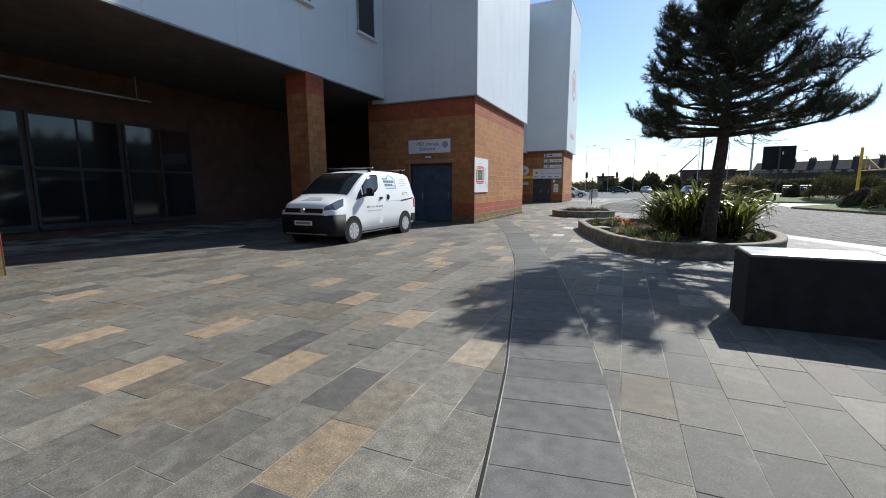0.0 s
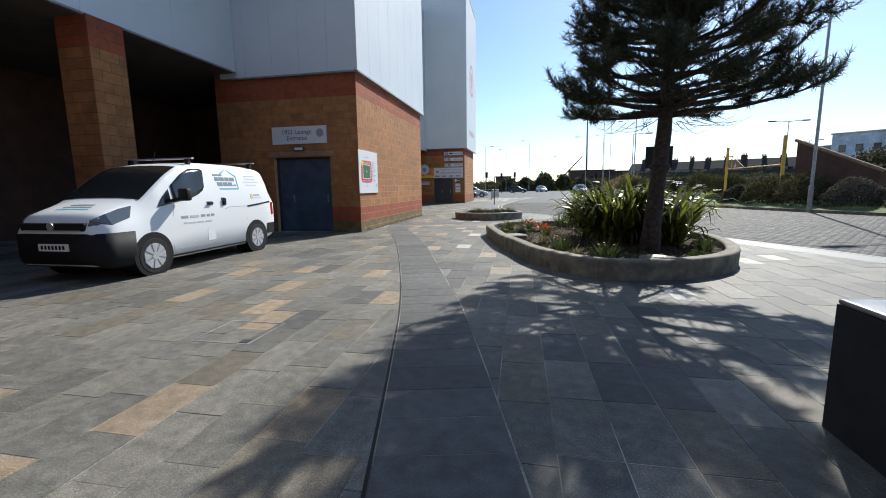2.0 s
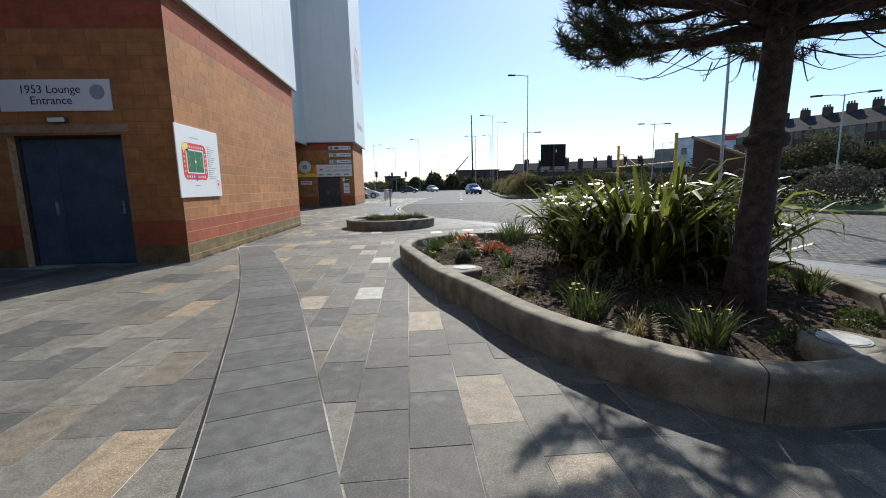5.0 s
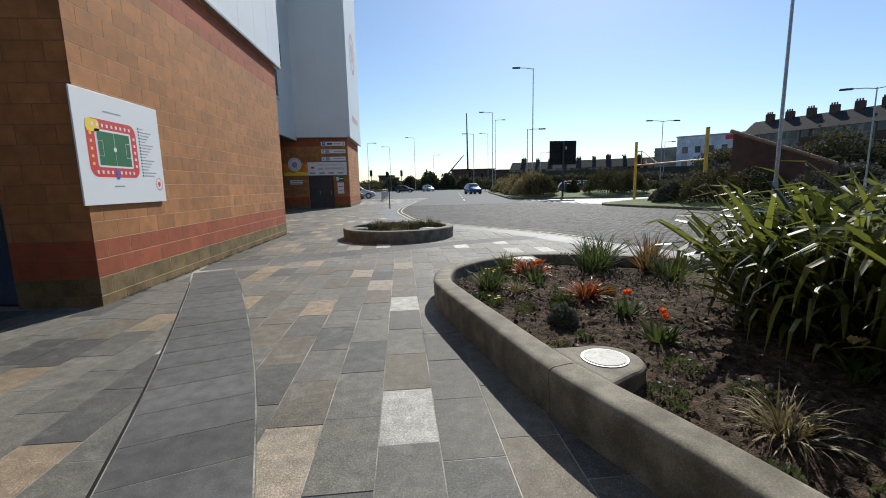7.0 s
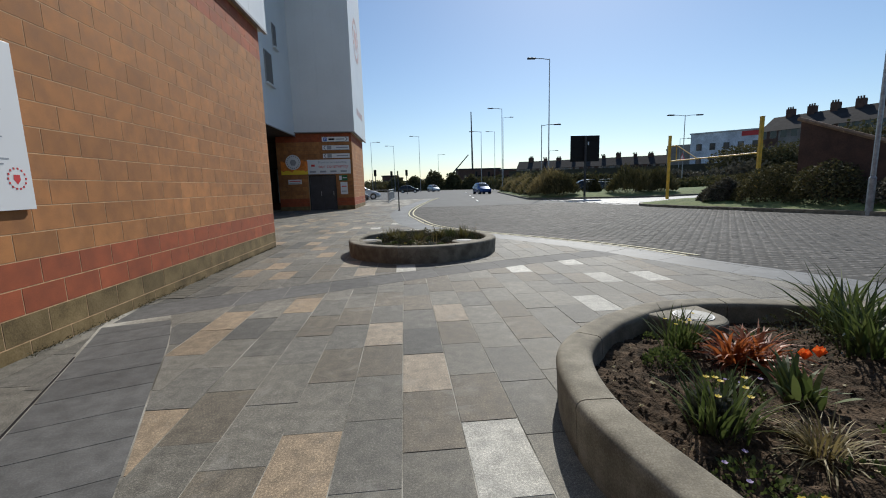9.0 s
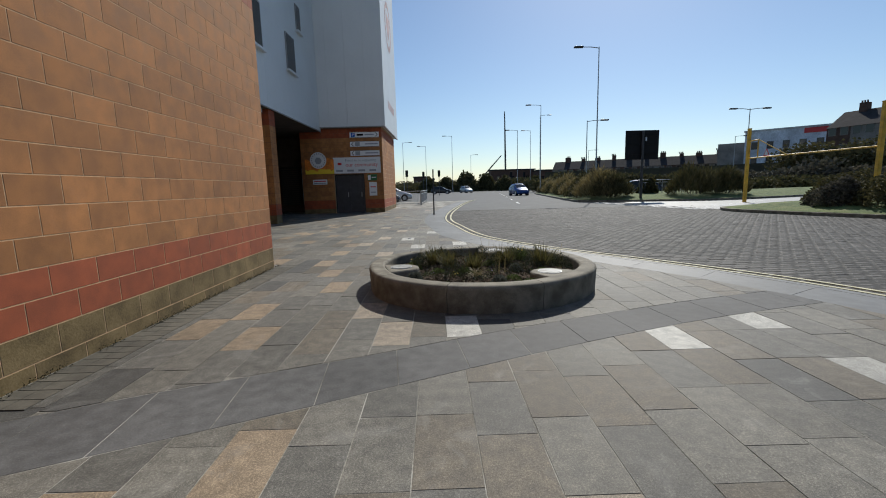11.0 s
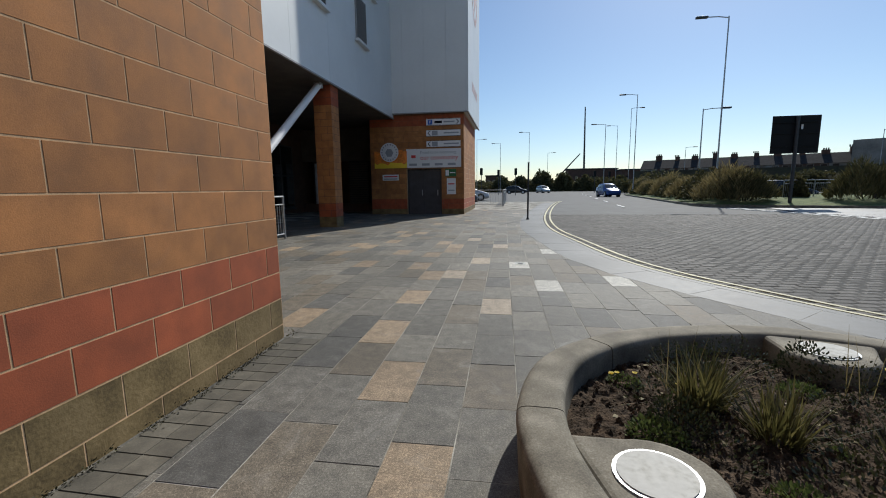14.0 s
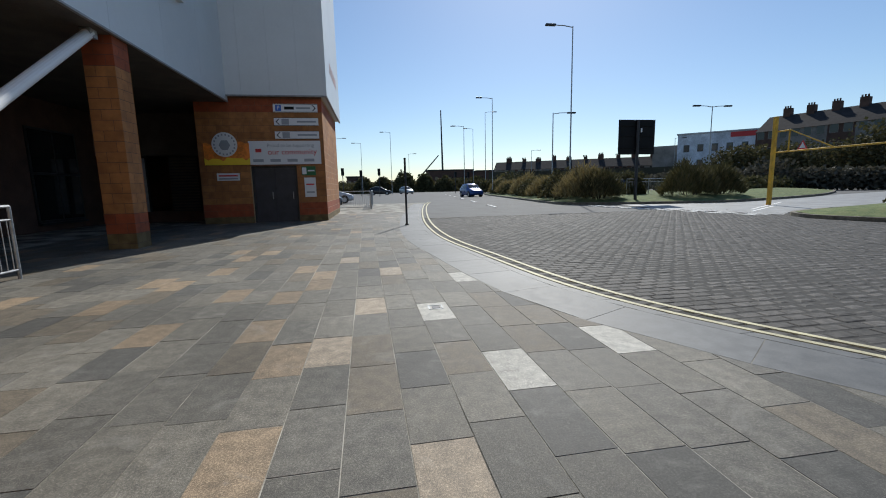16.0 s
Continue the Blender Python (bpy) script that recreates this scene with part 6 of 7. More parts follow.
for k in range(6):
    for zz in (4.4, 7.6):
        wd = part("window", B(1.2 + 2.6 * k, 2.3 + 2.6 * k, -0.05, -0.004, zz, zz + 1.5), m_dark, wb)
        part("pane", B(1.3 + 2.6 * k, 2.2 + 2.6 * k, -0.06, -0.052, zz + 0.1, zz + 1.4), m_glass, wd)

# distant tree belts and low banks: many small leaf clumps along a line
def tree_belt(name, a, b, n, h, depth, label, seed, mat=m_hedge, z=0.0):
    r = random.Random(seed)
    vs, fs = [], []
    for _ in range(n * 3):
        t = r.random()
        p = Vector((a[0] + (b[0] - a[0]) * t, a[1] + (b[1] - a[1]) * t, 0))
        top = h * (0.62 + 0.5 * noise.noise((t * 9 + seed, 0, 0)) + 0.3 * noise.noise((t * 37, seed, 0)))
        c = p + Vector((r.uniform(-depth, depth), r.uniform(-depth, depth), z + max(0.1, top) * r.random() ** 0.7))
        d = Vector((r.uniform(-1, 1), r.uniform(-1, 1), r.uniform(-0.3, 1))).normalized()
        s = d.cross(Vector((r.uniform(-1, 1), r.uniform(-1, 1), 0.3))).normalized()
        L = min(0.42, h * 0.16) * r.uniform(0.5, 1.4)
        o = len(vs)
        vs += [tuple(c), tuple(c + d * L * 0.5 + s * L * 0.4), tuple(c + d * L), tuple(c + d * L * 0.5 - s * L * 0.4)]
        fs.append((o, o + 1, o + 2, o + 3))
    return tagged(data_part(name, vs, fs, mat), label, "trees", kind="stuff")


tree_belt("far_trees", (-30, 165), (22, 150), 7000, 4.6, 3, "dark trees far down the road", 3)
tree_belt("far_hedge", (14, 100), (50, 104), 7000, 4.0, 2, "dark hedge along the far bank", 4)
tree_belt("far_hedge", (54, 92), (68, 40), 11000, 9.0, 2.2, "dark hedge along the far bank", 8)
tree_belt("far_hedge", (20, 58), (38, 66), 5000, 1.8, 1.5, "dark low hedge along the side road", 6)
tree_belt("far_hedge", (30, 74), (62, 52), 7000, 3.4, 1.5, "brown hedge beside the car park", 9, m_shrub)
tree_belt("far_hedge", (-40, 90), (-9, 150), 6000, 3.0, 2, "dark scrub beyond the car park", 12)
tree_belt("far_hedge", (60, 50), (75, -30), 6000, 6.0, 3, "dark hedge beyond the road", 14)
bank = bmesh.new()
prism(bank, [(20, 118), (50, 106), (59, 92), (75, 42), (110, 50), (95, 130), (30, 150)], -0.02, 4.3)
tagged(part("bank", bank, tone("rough_bank", (0.06, 0.055, 0.035), scale=0.6, fine=5, rough=1.0)), "raised grassy bank under the far terraces", "bank", kind="structure")
for x_, y_, z_, w, h in ((-12, 185, 0, 6, 5.5), (-9, 180, 0, 4, 4.5), (22, 175, 0, 16, 7), (34, 165, 0, 10, 6.2)):
    e = empty("far_block", (x_, y_, z_), label="dark low building on the horizon", category="building")
    part("wall", B(-w / 2, w / 2, 0, 8, 0, h), m_brickfar, e)
    part("roof", B(-w / 2 - 0.3, w / 2 + 0.3, -0.3, 8.3, h + 0.002, h + 0.4), m_rooffar, e)
    for k in range(3):
        part("window", B(-w / 3 + w / 3 * k - 0.5, -w / 3 + w / 3 * k + 0.5, -0.05, -0.005, h * 0.5, h * 0.5 + 1.4), m_glass, e)
cr2 = empty("lattice_mast", (23.2, 200, 0), label="tall thin dark mast on the horizon", category="mast")
part("pole", T([(0, 0, 0), (-0.4, 0, 32)], [0.5, 0.22], 6), m_dark, cr2)
cr3 = empty("crane_jib", (10.0, 190, 0), label="small mobile crane with a raised jib, far off", category="crane")
part("cab", B(-2.5, 2.5, -1, 1, 0, 3), m_yellowpole, cr3)
part("jib", T([(0, 0, 2.5), (10, 0, 13.5)], [0.35, 0.2], 6), m_dark, cr3)
for x_, y_, h in ((-4.5, 95, 3.6), (-7.5, 100, 3.6), (10.5, 108, 3.4), (14, 112, 3.4), (-10, 92, 3.6)):
    e = empty("traffic_light", (x_, y_, 0), label="black traffic signal on a pole, far off", category="traffic light")
    part("pole", T([(0, 0, -0.03), (0, 0, h)], 0.06, 8), m_dark, e)
    part("signal_head", B(-0.22, 0.22, -0.2, 0.2, h - 0.3, h + 0.8, bevel=0.03), m_black, e)


def access_cover(x, y, rz, w, h, label):
    e = empty("access_cover", (x, y, 0.0), rz, label=label, category="drain cover")
    for a in ((-w / 2, w / 2, -h / 2, -h / 2 + 0.012), (-w / 2, w / 2, h / 2 - 0.012, h / 2), (-w / 2, -w / 2 + 0.012, -h / 2 + 0.0125, h / 2 - 0.0125), (w / 2 - 0.012, w / 2, -h / 2 + 0.0125, h / 2 - 0.0125)):
        part("frame", B(*a, -0.01, 0.004), m_steel, e)
    part("corner_key", B(w / 2 - 0.11, w / 2 - 0.03, -h / 2 + 0.03, -h / 2 + 0.11, -0.01, 0.005), m_dark, e)


access_cover(-4.55, 9.05, 0, 0.6, 0.6, "recessed access cover with a worn metal frame in the paving")
access_cover(-4.93, 29.95, 0, 0.15, 0.15, "small metal-framed socket cover in a pale slab")

for x_, y_, rx, h in ((-2.5, 152, 3.0, 4.0), (3.5, 148, 3.6, 5.0), (9.5, 150, 3.2, 4.6), (15, 146, 3.4, 3.6), (-8, 140, 2.6, 3.6), (22, 138, 3.2, 3.4)):
    shrub("far_tree", x_, y_, 0, rx, rx, h, 2600, m_hedge, "dark rounded tree far down the road", int(y_ + x_), 0.7)

# ---- pieces: paving, setts, blockwork (last in the file) ----
rng = random.Random(7)
PIECE = 0.007
LEAN = -0.018  # sideways drift of the slab courses per metre


def clip(poly, ax, ay, bx, by):
    """The part of poly on the left of the line from a to b."""
    out = []
    side = lambda p: (bx - ax) * (p[1] - ay) - (by - ay) * (p[0] - ax)
    for i, p in enumerate(poly):
        q = poly[(i + 1) % len(poly)]
        sp, sq = side(p), side(q)
        if sp >= 0:
            out.append(p)
        if sp * sq < 0:
            k = sp / (sp - sq)
            out.append((p[0] + k * (q[0] - p[0]), p[1] + k * (q[1] - p[1])))
    return out


class Bulk:
    """Joined pieces: prisms with a small chamfer-free top, gathered for one mesh."""

    def __init__(self, names):
        self.v, self.f, self.i, self.names = [], [], [], names

    def prism(self, poly, z0, z1, key):
        n, o = len(poly), len(self.v)
        self.v += [(x, y, z1) for x, y in poly] + [(x, y, z0) for x, y in poly]
        self.f.append(tuple(range(o, o + n)))
        self.f += [(o + k, o + n + k, o + n + (k + 1) % n, o + (k + 1) % n) for k in range(n)]
        self.i += [self.names.index(key)] * (n + 1)

    def pillow(self, x0, x1, y0, y1, z, key):
        """A worn sett: a tilted crown with rounded-off shoulders."""
        o = len(self.v)
        for d, dz in ((0.0, -0.03), (0.004, z - 0.018), (0.02, z - 0.006), (0.048, z)):
            for a, b in ((x0 + d, y0 + d), (x1 - d, y0 + d), (x1 - d, y1 - d), (x0 + d, y1 - d)):
                self.v.append((a + rng.uniform(-0.006, 0.006), b + rng.uniform(-0.005, 0.005), dz + (rng.uniform(-0.003, 0.003) if d else 0)))
        for r in (0, 4, 8):
            self.f += [(o + r + k, o + r + (k + 1) % 4, o + r + 4 + (k + 1) % 4, o + r + 4 + k) for k in range(4)]
        self.f.append((o + 12, o + 13, o + 14, o + 15))
        self.i += [self.names.index(key)] * 13

    def block(self, corner, u, w, n, length, height, depth, key):
        """A block on an upright face: corner at the low start, along u, up, proud along n."""
        o = len(self.v)
        c = Vector(corner)
        e = 0.0015
        for d, k in ((0, 0), (depth, e)):
            for a, b in ((k, k), (length - k, k), (length - k, height - k), (k, height - k)):
                self.v.append(tuple(c + u * a + w * b + n * d))
        self.f += [(o + 4, o + 5, o + 6, o + 7)] + [(o + k, o + (k + 1) % 4, o + 4 + (k + 1) % 4, o + 4 + k) for k in range(4)]
        self.i += [self.names.index(key)] * 5

    def make(self, name, mats, parent, kind="stuff", label=""):
        ob = data_part(name, self.v, self.f, mats, parent, self.i)
        return tagged(ob, label, kind=kind)


def area(p):
    return 0.5 * abs(sum(a[0] * b[1] - b[0] * a[1] for a, b in zip(p, p[1:] + p[:1])))


WL = 0.616
keys = list(STONE)
bulk = Bulk(keys)
singles = []
UP = catmull([(-7.2, 20.9), (-6.24, 21.38), (-5.24, 21.8), (-4.55, 22.08), (-3.6, 22.5), (-2.6, 22.9), (-1.2, 23.4), (0.6, 23.9)], 6, False)
LO = catmull([(-7.2, 20.2), (-6.0, 20.75), (-4.88, 21.25), (-4.27, 21.55), (-3.44, 21.94), (-2.38, 22.4), (-1.07, 22.87), (0.9, 23.4)], 6, False)
up_y, lo_y = (line_at([(p.y, p.x) for p in c]) for c in (UP, LO))
INNER = 0.85
# slabs of warm and pale stone that stand out
WARM = [(-2.65, 4.03), (-4.71, 4.25), (-6.12, 4.53), (-3.69, 4.81), (-5.05, 5.27), (-7.93, 5.38), (-3.33, 6.33), (-4.4, 6.79), (-6.96, 6.93), (-5.57, 7.42), (-4.05, 7.69), (-3.08, 7.8), (-7.18, 8.38), (-4.45, 9.46), (-4.76, 9.92), (-6.12, 10.26), (-3.52, 10.5), (-5.09, 10.9), (-6.56, 11.79), (-4.14, 11.96), (-5.38, 12.12), (-6.79, 12.54), (-5.09, 14.88), (-6.14, 16.03), (-5.97, 17.44), (-4.28, 17.73), (-5.23, 18.1), (-5.67, 19.63), (-5.01, 20.71), (-5.74, 22.54), (-6.07, 23.39), (-5.45, 24.48), (-5.83, 25.48), (-6.16, 27.62), (-6.46, 29.6), (-7.64, 29.69), (-8.54, 30.81), (-7.38, 31.02), (-6.17, 31.37), (-8.28, 31.79), (-6.76, 32.53)]
PINK = [(-2.36, 5.71), (-1.81, 11.53), (-2.17, 12.45), (-2.53, 14.04), (-3.86, 14.92), (-3.65, 18.76), (-3.99, 19.59), (-3.37, 20.15), (-4.47, 22.56), (-4.81, 23.33), (-5.24, 27.34), (-5.85, 28.96), (-5.56, 30.19), (-5.28, 32.02), (-5.89, 33.24)]
WHITE = [(0.16, 11.2), (2.12, 13.89), (2.8, 14.35), (-3.19, 15.28), (-3.28, 17.75), (-1.68, 20.25), (-0.28, 21.43), (-1.01, 21.46), (-2.04, 22.31), (-3.87, 22.72), (-1.04, 22.75), (-4.65, 28.38), (-3.77, 28.74), (-4.95, 29.83), (-4.41, 31.37)]


def near(c, lst):
    return any(abs(c[0] - x) < WW / 2 and abs(c[1] - y) < WL * 0.32 for x, y in lst)


def stone_kind(cx, cy):
    for kind, spots in (("tan", WARM), ("pink", PINK), ("white", WHITE)):
        if near((cx, cy), spots):
            return kind
    r = rng.random()
    if r < 0.05 and cy > 20 and cx < -5.5:
        return "tan"
    if r < 0.03 and cy > 30:
        return "pink"
    if cy < 16 and cx > band_x(cy):
        return rng.choices(["grey", "mid", "dark", "brown"], [0.16, 0.42, 0.3, 0.12])[0]
    return rng.choices(["grey", "mid", "dark", "brown"], [0.38, 0.34, 0.11, 0.17])[0]


WARM, PINK, WHITE = ([(x - LEAN * (y - (23 if y > up_y(x) else 19)), y) for x, y in spots] for spots in (WARM, PINK, WHITE))
for north, first_x, WW in ((False, -3.83 - 30 * 0.33, 0.33), (True, -5.95 - 24 * 0.322, 0.322)):
    x = first_x
    while x < 9:
        mid = x + WW / 2
        own = [p[1] for p in WARM + PINK + WHITE if abs(p[0] - mid) < WW / 2 and (p[1] > up_y(p[0])) == north]
        own = sorted(own)
        marks = [own[0]] if own else [rng.uniform(4, 5)]
        marks += [b for a, b in zip(own, own[1:]) if b - a > WL * 0.6]
        marks = [marks[0] - WL * math.ceil((marks[0] + 4) / WL)] + marks
        marks.append(marks[-1] + WL * math.ceil((47 - marks[-1]) / WL))
        cuts = []
        for a, b in zip(marks, marks[1:]):
            m = max(1, round((b - a) / WL))
            cuts += [a + (b - a) / m * (k + 0.5) for k in range(m)]
        for y, y_next in zip(cuts, cuts[1:]):
            x0, x1, y0, y1 = x, x + WW - PIECE, y, y_next - PIECE
            cx, cy = (x0 + x1) / 2, (y0 + y1) / 2
            ref = 23 if north else 19
            x0, x1 = x0 + LEAN * (cy - ref), x1 + LEAN * (cy - ref)
            tip = LEAN * (y1 - y0) / 2
            slab = [(x0 - tip, y0), (x1 - tip, y0), (x1 + tip, y1), (x0 + tip, y1)]
            if x0 > max(kerb_x(y0), kerb_x(y1)) - INNER or (18.2 < cy < 26.13 and x1 < -7) or (43.4 < cy and x1 < -7.4):
                continue
            if north:
                p = clip(slab, x0, up_y(x0) + PIECE, x1, up_y(x1) + PIECE)
                done = [p]
            else:
                p = clip(slab, x1, lo_y(x1) - PIECE, x0, lo_y(x0) - PIECE)
                if len(p) < 3:
                    continue
                done = [clip(p, drain_x(y0) - 0.035, y0, drain_x(y1) - 0.035, y1), clip(p, band_x(y1) + PIECE, y1, band_x(y0) + PIECE, y0)]
            for p in done:
                if len(p) < 3:
                    continue
                p = clip(p, kerb_x(y0) - INNER - PIECE, y0, kerb_x(y1) - INNER - PIECE, y1)
                if len(p) < 3 or area(p) < 0.004:
                    continue
                k = stone_kind(cx, cy)
                dz = rng.uniform(-0.0015, 0.0015)
                mx = (x0 + x1) / 2
                d = abs(mx + 1.2 + 0.145 * cy)
                if area(p) > 0.99 * (x1 - x0) * (y1 - y0) and d < 1.6 and 3 < cy < 31 and (cy > 21.8) == north and len(singles) < 300:
                    singles.append((mx, cy, dz, k, WW, y1 - y0))
                else:
                    bulk.prism(p, -0.02, dz, k)
        x += WW
bulk.make("paving_slab_rest", [stone_rest[k] for k in keys], pavement, label="mixed grey and tan stone slabs")
slab_mesh = {}
for cx, cy, dz, k, ww, long in singles:
    if (k, ww) not in slab_mesh:
        slab_mesh[k, ww] = mesh_of(B(-(ww - PIECE) / 2, (ww - PIECE) / 2, -(WL - PIECE) / 2, (WL - PIECE) / 2, -0.02, 0), "slab_" + k, stone_one[k])
    o = new("paving_slab", slab_mesh[k, ww])
    o.parent, o.location = pavement, (cx, cy, dz)
    o.scale, o.rotation_euler.z = (1, long / (WL - PIECE), 1), -LEAN


def strip(name, a, b, mat, length, label, z=0.0, joint=0.006):
    """Slabs across a band between two edges of equal parameter."""
    bk = Bulk(["s"])
    n = 400
    pa = [a(i / n) for i in range(n + 1)]
    acc, i0 = 0, 0
    for i in range(1, n + 1):
        acc += (Vector(pa[i]) - Vector(pa[i - 1])).length
        if acc >= length or i == n:
            t0, t1 = (i0 + 0.0) / n, i / n
            q = [a(t0), a(t1), b(t1), b(t0)]
            c = [sum(v[k] for v in q) / 4 for k in (0, 1)]
            q = [(v[0] + (c[0] - v[0]) * joint / length, v[1] + (c[1] - v[1]) * joint / length) for v in q]
            if sum(q[k][0] * q[(k + 1) % 4][1] - q[(k + 1) % 4][0] * q[k][1] for k in range(4)) < 0:
                q = q[::-1]
            bk.prism(q, -0.02, z + rng.uniform(-0.001, 0.001), "s")
            acc, i0 = 0, i
    return bk.make(name, [mat], pavement, label=label)


def across(y):
    """Where the line square to the drain at y meets the band's far edge."""
    d = 0.7
    for _ in range(6):
        s = (drain_x(y + 0.3) - drain_x(y - 0.3)) / 0.6
        yy = y - d * s / math.hypot(1, s)
        d = (band_x(yy) - drain_x(y)) * math.hypot(1, s)
    return band_x(yy), yy


def from_kerb(y, off):
    """Where the line square to the kerb at y meets the line that lies off to its inner side."""
    s = (kerb_x(y + 0.5) - kerb_x(y - 0.5))
    yy = y
    for _ in range(12):
        d = kerb_x(y) - (kerb_x(yy) - off)
        yy = 0.5 * yy + 0.5 * (y + d * s)
    return kerb_x(yy) - off, yy


strip("band_slab", lambda t: (drain_x(-3 + 23.2 * t) - 0.012, -3 + 23.2 * t), lambda t: across(-3 + 23.2 * t), m_band, 0.33, "dark slate slabs of a curving band")
strip("band_slab", lambda t: (-6.9 + 6.9 * t, lo_y(-6.9 + 6.9 * t)), lambda t: (-6.98 + 6.9 * t, up_y(-6.98 + 6.9 * t)), m_band, 0.55, "dark slate slabs of a crossing band")
strip("kerb_slab", lambda t: (kerb_x(-2 + 60 * t) - 0.14, -2 + 60 * t), lambda t: from_kerb(-2 + 60 * t, INNER), m_kerbstone, 1.05, "smooth grey granite slabs along the road edge")
strip("kerb_stone", lambda t: (kerb_x(-2 + 60 * t) - 0.134, -2 + 60 * t), lambda t: (kerb_x(-2 + 60 * t), -2 + 60 * t), m_kerbstone, 0.6, "narrow granite kerb stones")
# slot drain beside the band
bk = Bulk(["s"])
for i in range(120):
    y0, y1 = -3 + 0.19 * i, -3 + 0.19 * (i + 1)
    if y1 < 19.6:
        bk.prism([(drain_x(y0) - 0.034, y0), (drain_x(y0) - 0.014, y0), (drain_x(y1) - 0.014, y1), (drain_x(y1) - 0.034, y1)], -0.02, -0.002, "s")
bk.make("slot_drain", [m_black], pavement, label="narrow steel slot drain")
# double yellow lines on the road edge
for off in (0.03, 0.24):
    bk = Bulk(["s"])
    for i in range(98):
        y0, y1 = 22.8 + 0.4 * i, 22.8 + 0.4 * (i + 1)
        bk.prism([(kerb_x(y0) + off, y0), (kerb_x(y0) + off + 0.065, y0), (kerb_x(y1) + off + 0.065, y1), (kerb_x(y1) + off, y1)], -0.02, 0.0015, "s")
    tagged(bk.make("yellow_line", [m_yellow], None, "structure"), "faded yellow line painted along the kerb", "road marking")

# setts of the carriageway, in straight rows across it
bk = Bulk(["s"])
for i in range(38):
    y0, y1 = 5.5 + i, 6.5 + i
    if y1 < 43.2:
        bk.prism([(kerb_x(y0), y0), (9.6 + max(0, 31 - y0) * 0.45, y0), (9.6 + max(0, 31 - y1) * 0.45, y1), (kerb_x(y1), y1)], -0.028, -0.011, "s")
m_grit = tone("joint_grit", (0.045, 0.043, 0.04), scale=20, fine=150, rough=1.0)
tagged(bk.make("sett_bed", [m_grit], None, "structure"), "dark grit bed between the road setts", "road")
road_setts = tagged(empty("sett_paving"), "rows of worn grey granite setts on the road", "road", kind="structure")
bk, first = Bulk(["s"]), []
SL, SW = 0.235, 0.15
row = 0
yy = 6.0
while yy < 43:
    xx = -4.2 + (row % 2) * SL / 2
    xx += SL * max(0, math.ceil((kerb_x(yy + SW / 2) + 0.04 - xx) / SL))
    stop = 9.6 + max(0, 31 - yy) * 0.45
    while xx < stop:
        a, b = xx, xx + SL - 0.013
        h = rng.uniform(-0.009, -0.002)
        if yy < 24.5 or yy > 33 or xx > kerb_x(yy) + 1.1 or len(first) >= 300:
            bk.pillow(a, b, yy, yy + SW - 0.013, h, "s")
        else:
            first.append(((a + b) / 2, yy + SW / 2, h))
        xx += SL
    yy += SW
    row += 1
bk.make("sett_rest", [m_sett], road_setts, label="worn grey granite setts")
m_sett_one = tone("granite_sett_one", (0.085, 0.079, 0.073), range=0.45, scale=14, fine=150, rough=0.78, spec=0.28, bump=0.4, vary="object", spread=0.3, depth=0.006)
sm = mesh_of(B(-SL / 2 + 0.006, SL / 2 - 0.006, -SW / 2 + 0.006, SW / 2 - 0.006, -0.03, 0, bevel=0.016), "sett", m_sett_one)
for px, py, h in first:
    o = new("sett", sm)
    o.parent, o.location = road_setts, (px, py, h)

# blockwork
BL, BH, Z0 = 0.443, 0.2275, -0.105
BLOCK_KEYS = ["buff", "red", "moss"]
BLOCK_MATS = [m_block_rest, m_red_rest, m_moss_rest]


def course_kind(i, top):
    return "moss" if i <= 1 else "red" if i in (2, 3) or i >= top else "buff"


def blockwork(parent, origin, u, n, length, height, single=False, skip=()):
    """Coursed blocks on an upright face. skip: openings (a0, a1, z0, z1)."""
    bk = Bulk(BLOCK_KEYS)
    w, u, n = Vector((0, 0, 1)), Vector(u), Vector(n)
    rows = int((height - Z0) / BH) + 1
    count = 0
    cache = {}
    for i in range(rows):
        z0, z1 = Z0 + i * BH, min(Z0 + (i + 1) * BH, height)
        a = -(i % 2) * BL / 2
        while a < length:
            a0, a1 = max(a, 0), min(a + BL, length)
            a += BL
            spans = [(a0, a1)]
            for s in skip:
                if s[2] < (z0 + z1) / 2 < s[3]:
                    spans = [q for p in spans for q in ((p[0], min(p[1], s[0])), (max(p[0], s[1]), p[1])) if q[1] - q[0] > 0.02]
            for p0, p1 in spans:
                if z1 - z0 < 0.03 or p1 - p0 < 0.03:
                    continue
                k = course_kind(i, rows - 3)
                c = Vector(origin) + u * (p0 + 0.004) + w * (z0 + 0.004)
                full = abs(p1 - p0 - BL) < 1e-6 and abs(z1 - z0 - BH) < 1e-6
                if single and full and count < 300:
                    if k not in cache:
                        t = Bulk(BLOCK_KEYS)
                        t.block((0, 0, 0), u, w, n, BL - 0.008, BH - 0.009, 0.003, k)
                        me = bpy.data.meshes.new("block_" + k)
                        me.from_pydata(t.v, [], t.f)
                        me.materials.append({"buff": m_block, "red": m_red, "moss": m_moss}[k])
                        cache[k] = me
                    o = new("block", cache[k])
                    o.parent, o.location = parent, c
                    count += 1
                else:
                    bk.block(c, u, w, n, p1 - p0 - 0.008, z1 - z0 - 0.009, 0.003, k)
    bk.make("block_rest", BLOCK_MATS, parent)


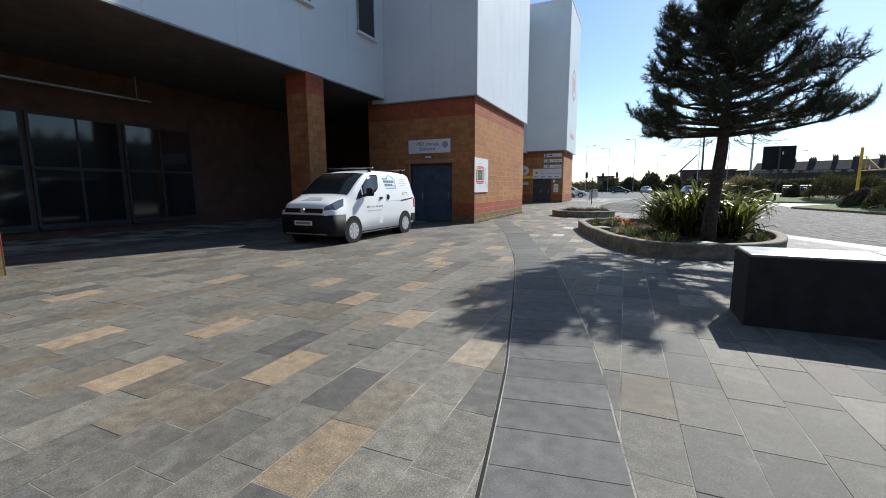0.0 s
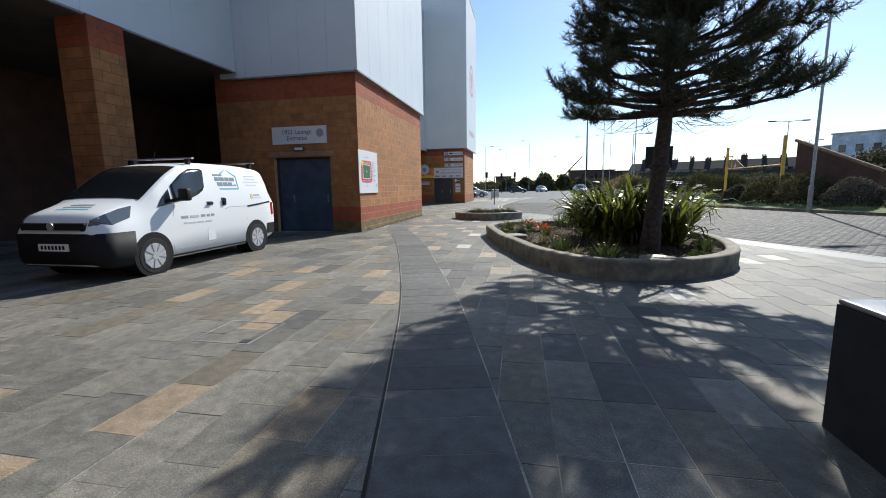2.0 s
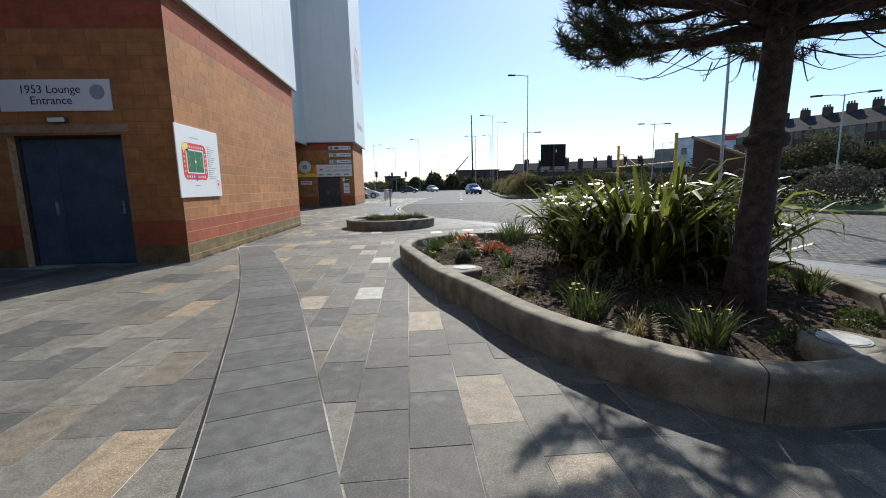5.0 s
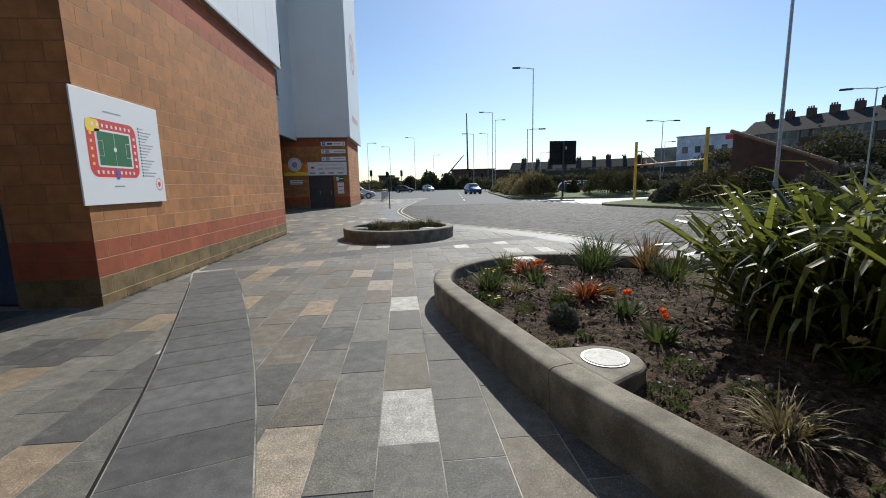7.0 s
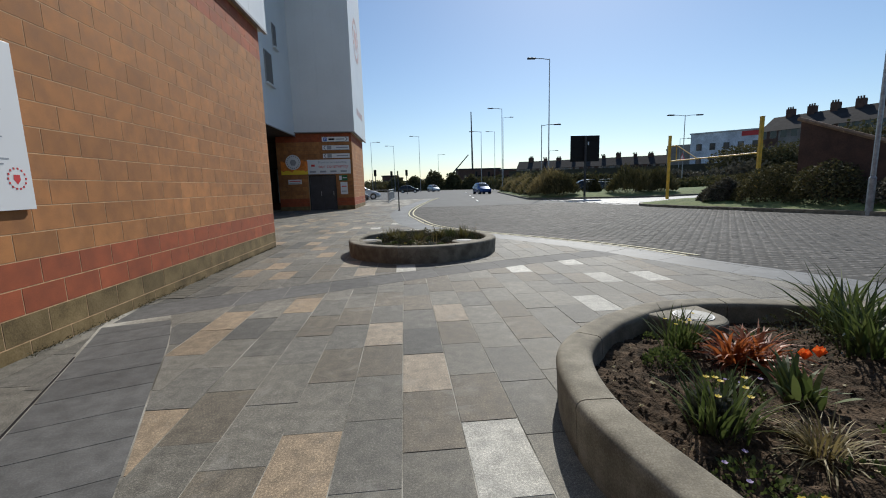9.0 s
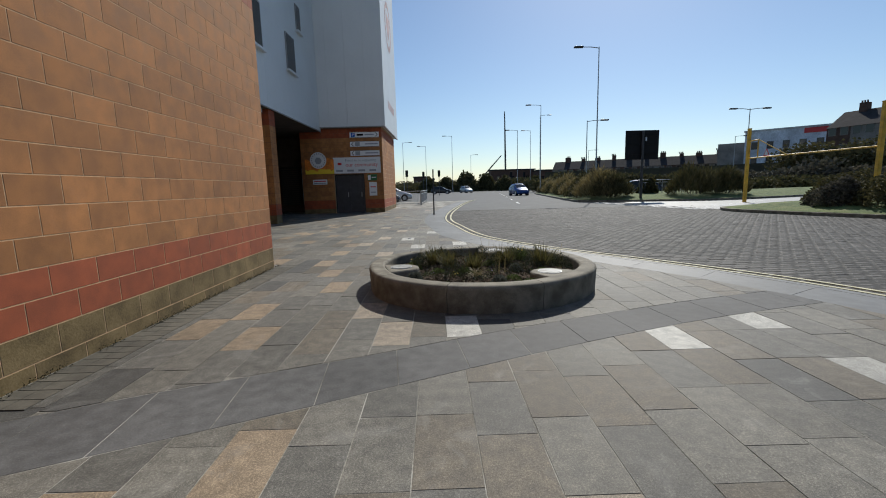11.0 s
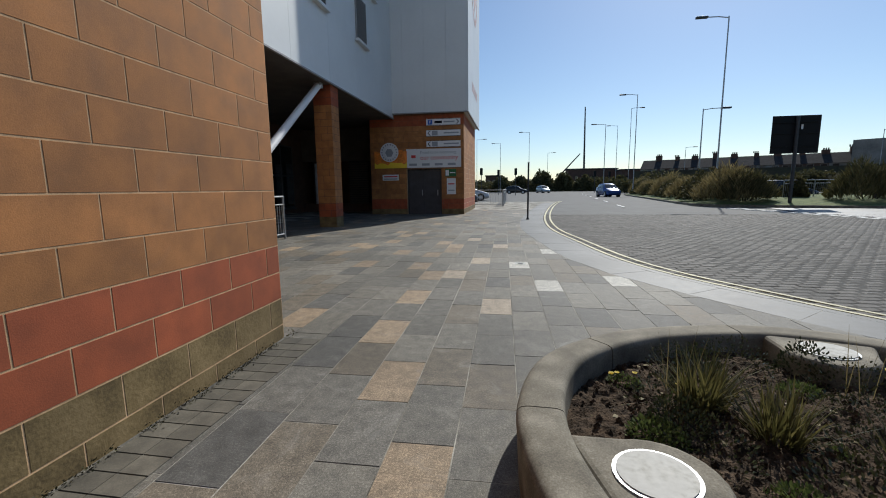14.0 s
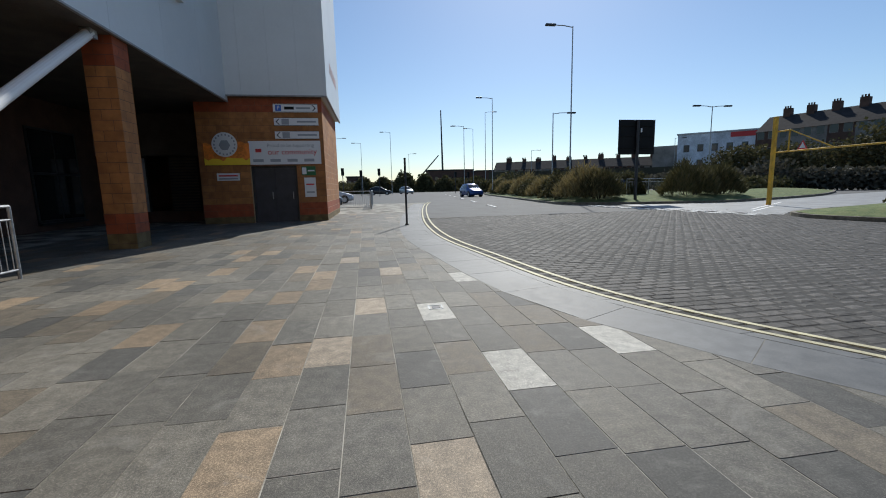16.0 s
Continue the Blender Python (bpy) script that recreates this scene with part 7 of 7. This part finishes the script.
blockwork(wall_tower, (X0 - 0.013, 18.2, 0), (0, 1, 0), (1, 0, 0), 7.93, CLAD - 0.06, True)
wall_front = empty("wall_tower_front", label="shaded blockwork face round the blue door", category="wall", kind="structure")
blockwork(wall_front, (-11.9, 18.213, 0), (1, 0, 0), (0, -1, 0), 4.89, CLAD - 0.06, True, [(1.95, 3.92, 0, 2.44)])
blockwork(wall_tower_far, (X0 - 0.101, 41.3, 0), (0, 1, 0), (1, 0, 0), 5.6, CLAD2 - 0.06)
blockwork(wall_tower_far, (-11.35, 41.313, 0), (1, 0, 0), (0, -1, 0), 4.25, CLAD2 - 0.06, False, [(1.67, 3.25, 0, 2.14)])
for e, w, h in COL:
    for (ox, oy), u, n in (((-w / 2, -w / 2 + 0.013), (1, 0, 0), (0, -1, 0)), ((w / 2 - 0.013, -w / 2), (0, 1, 0), (1, 0, 0)), ((w / 2, w / 2 - 0.013), (-1, 0, 0), (0, 1, 0))):
        blockwork(e, (ox, oy, 0), u, n, w, h)
# small dark clay bricks along the foot of the tower
bk = Bulk(["s"])
for i in range(36):
    for j in range(2):
        x0, y0 = -6.98 + 0.157 * j, 21.3 + 0.134 * i
        bk.prism([(x0, y0), (x0 + 0.153, y0), (x0 + 0.153, y0 + 0.125), (x0, y0 + 0.125)], -0.02, 0.006, "s")
bk.make("apron_brick", [tone("apron_clay", (0.098, 0.088, 0.068), scale=9, fine=200, stain=0.25, fleck=0.4, rough=0.8, vary="island", spread=0.16)], pavement, label="dark clay bricks along the wall foot")
wv, wf = [], []
wr = random.Random(21)
for _ in range(2600):
    y = 18.25 + 8.0 * wr.random()
    if noise.noise((y * 2.1, 0, 5)) < -0.15:
        continue
    c = Vector((-6.995 + abs(wr.gauss(0, 0.025)), y, 0.0 + abs(wr.gauss(0, 0.02))))
    d = Vector((wr.uniform(0, 1), wr.uniform(-1, 1), wr.uniform(0, 1))).normalized()
    s_ = d.cross(Vector((wr.uniform(-1, 1), wr.uniform(-1, 1), 1))).normalized() * 0.0045
    o = len(wv)
    wv += [tuple(c), tuple(c + d * 0.012 * 0.6 + s_), tuple(c + d * 0.018), tuple(c + d * 0.008 - s_)]
    wf.append((o, o + 1, o + 2, o + 3))
tagged(data_part("wall_foot_moss", wv, wf, leaf_mat("moss_tufts", (0.03, 0.025, 0.012), (0.09, 0.085, 0.03), 0.9, 0.0)), "dark moss and weeds along the wall foot", "moss", kind="stuff")
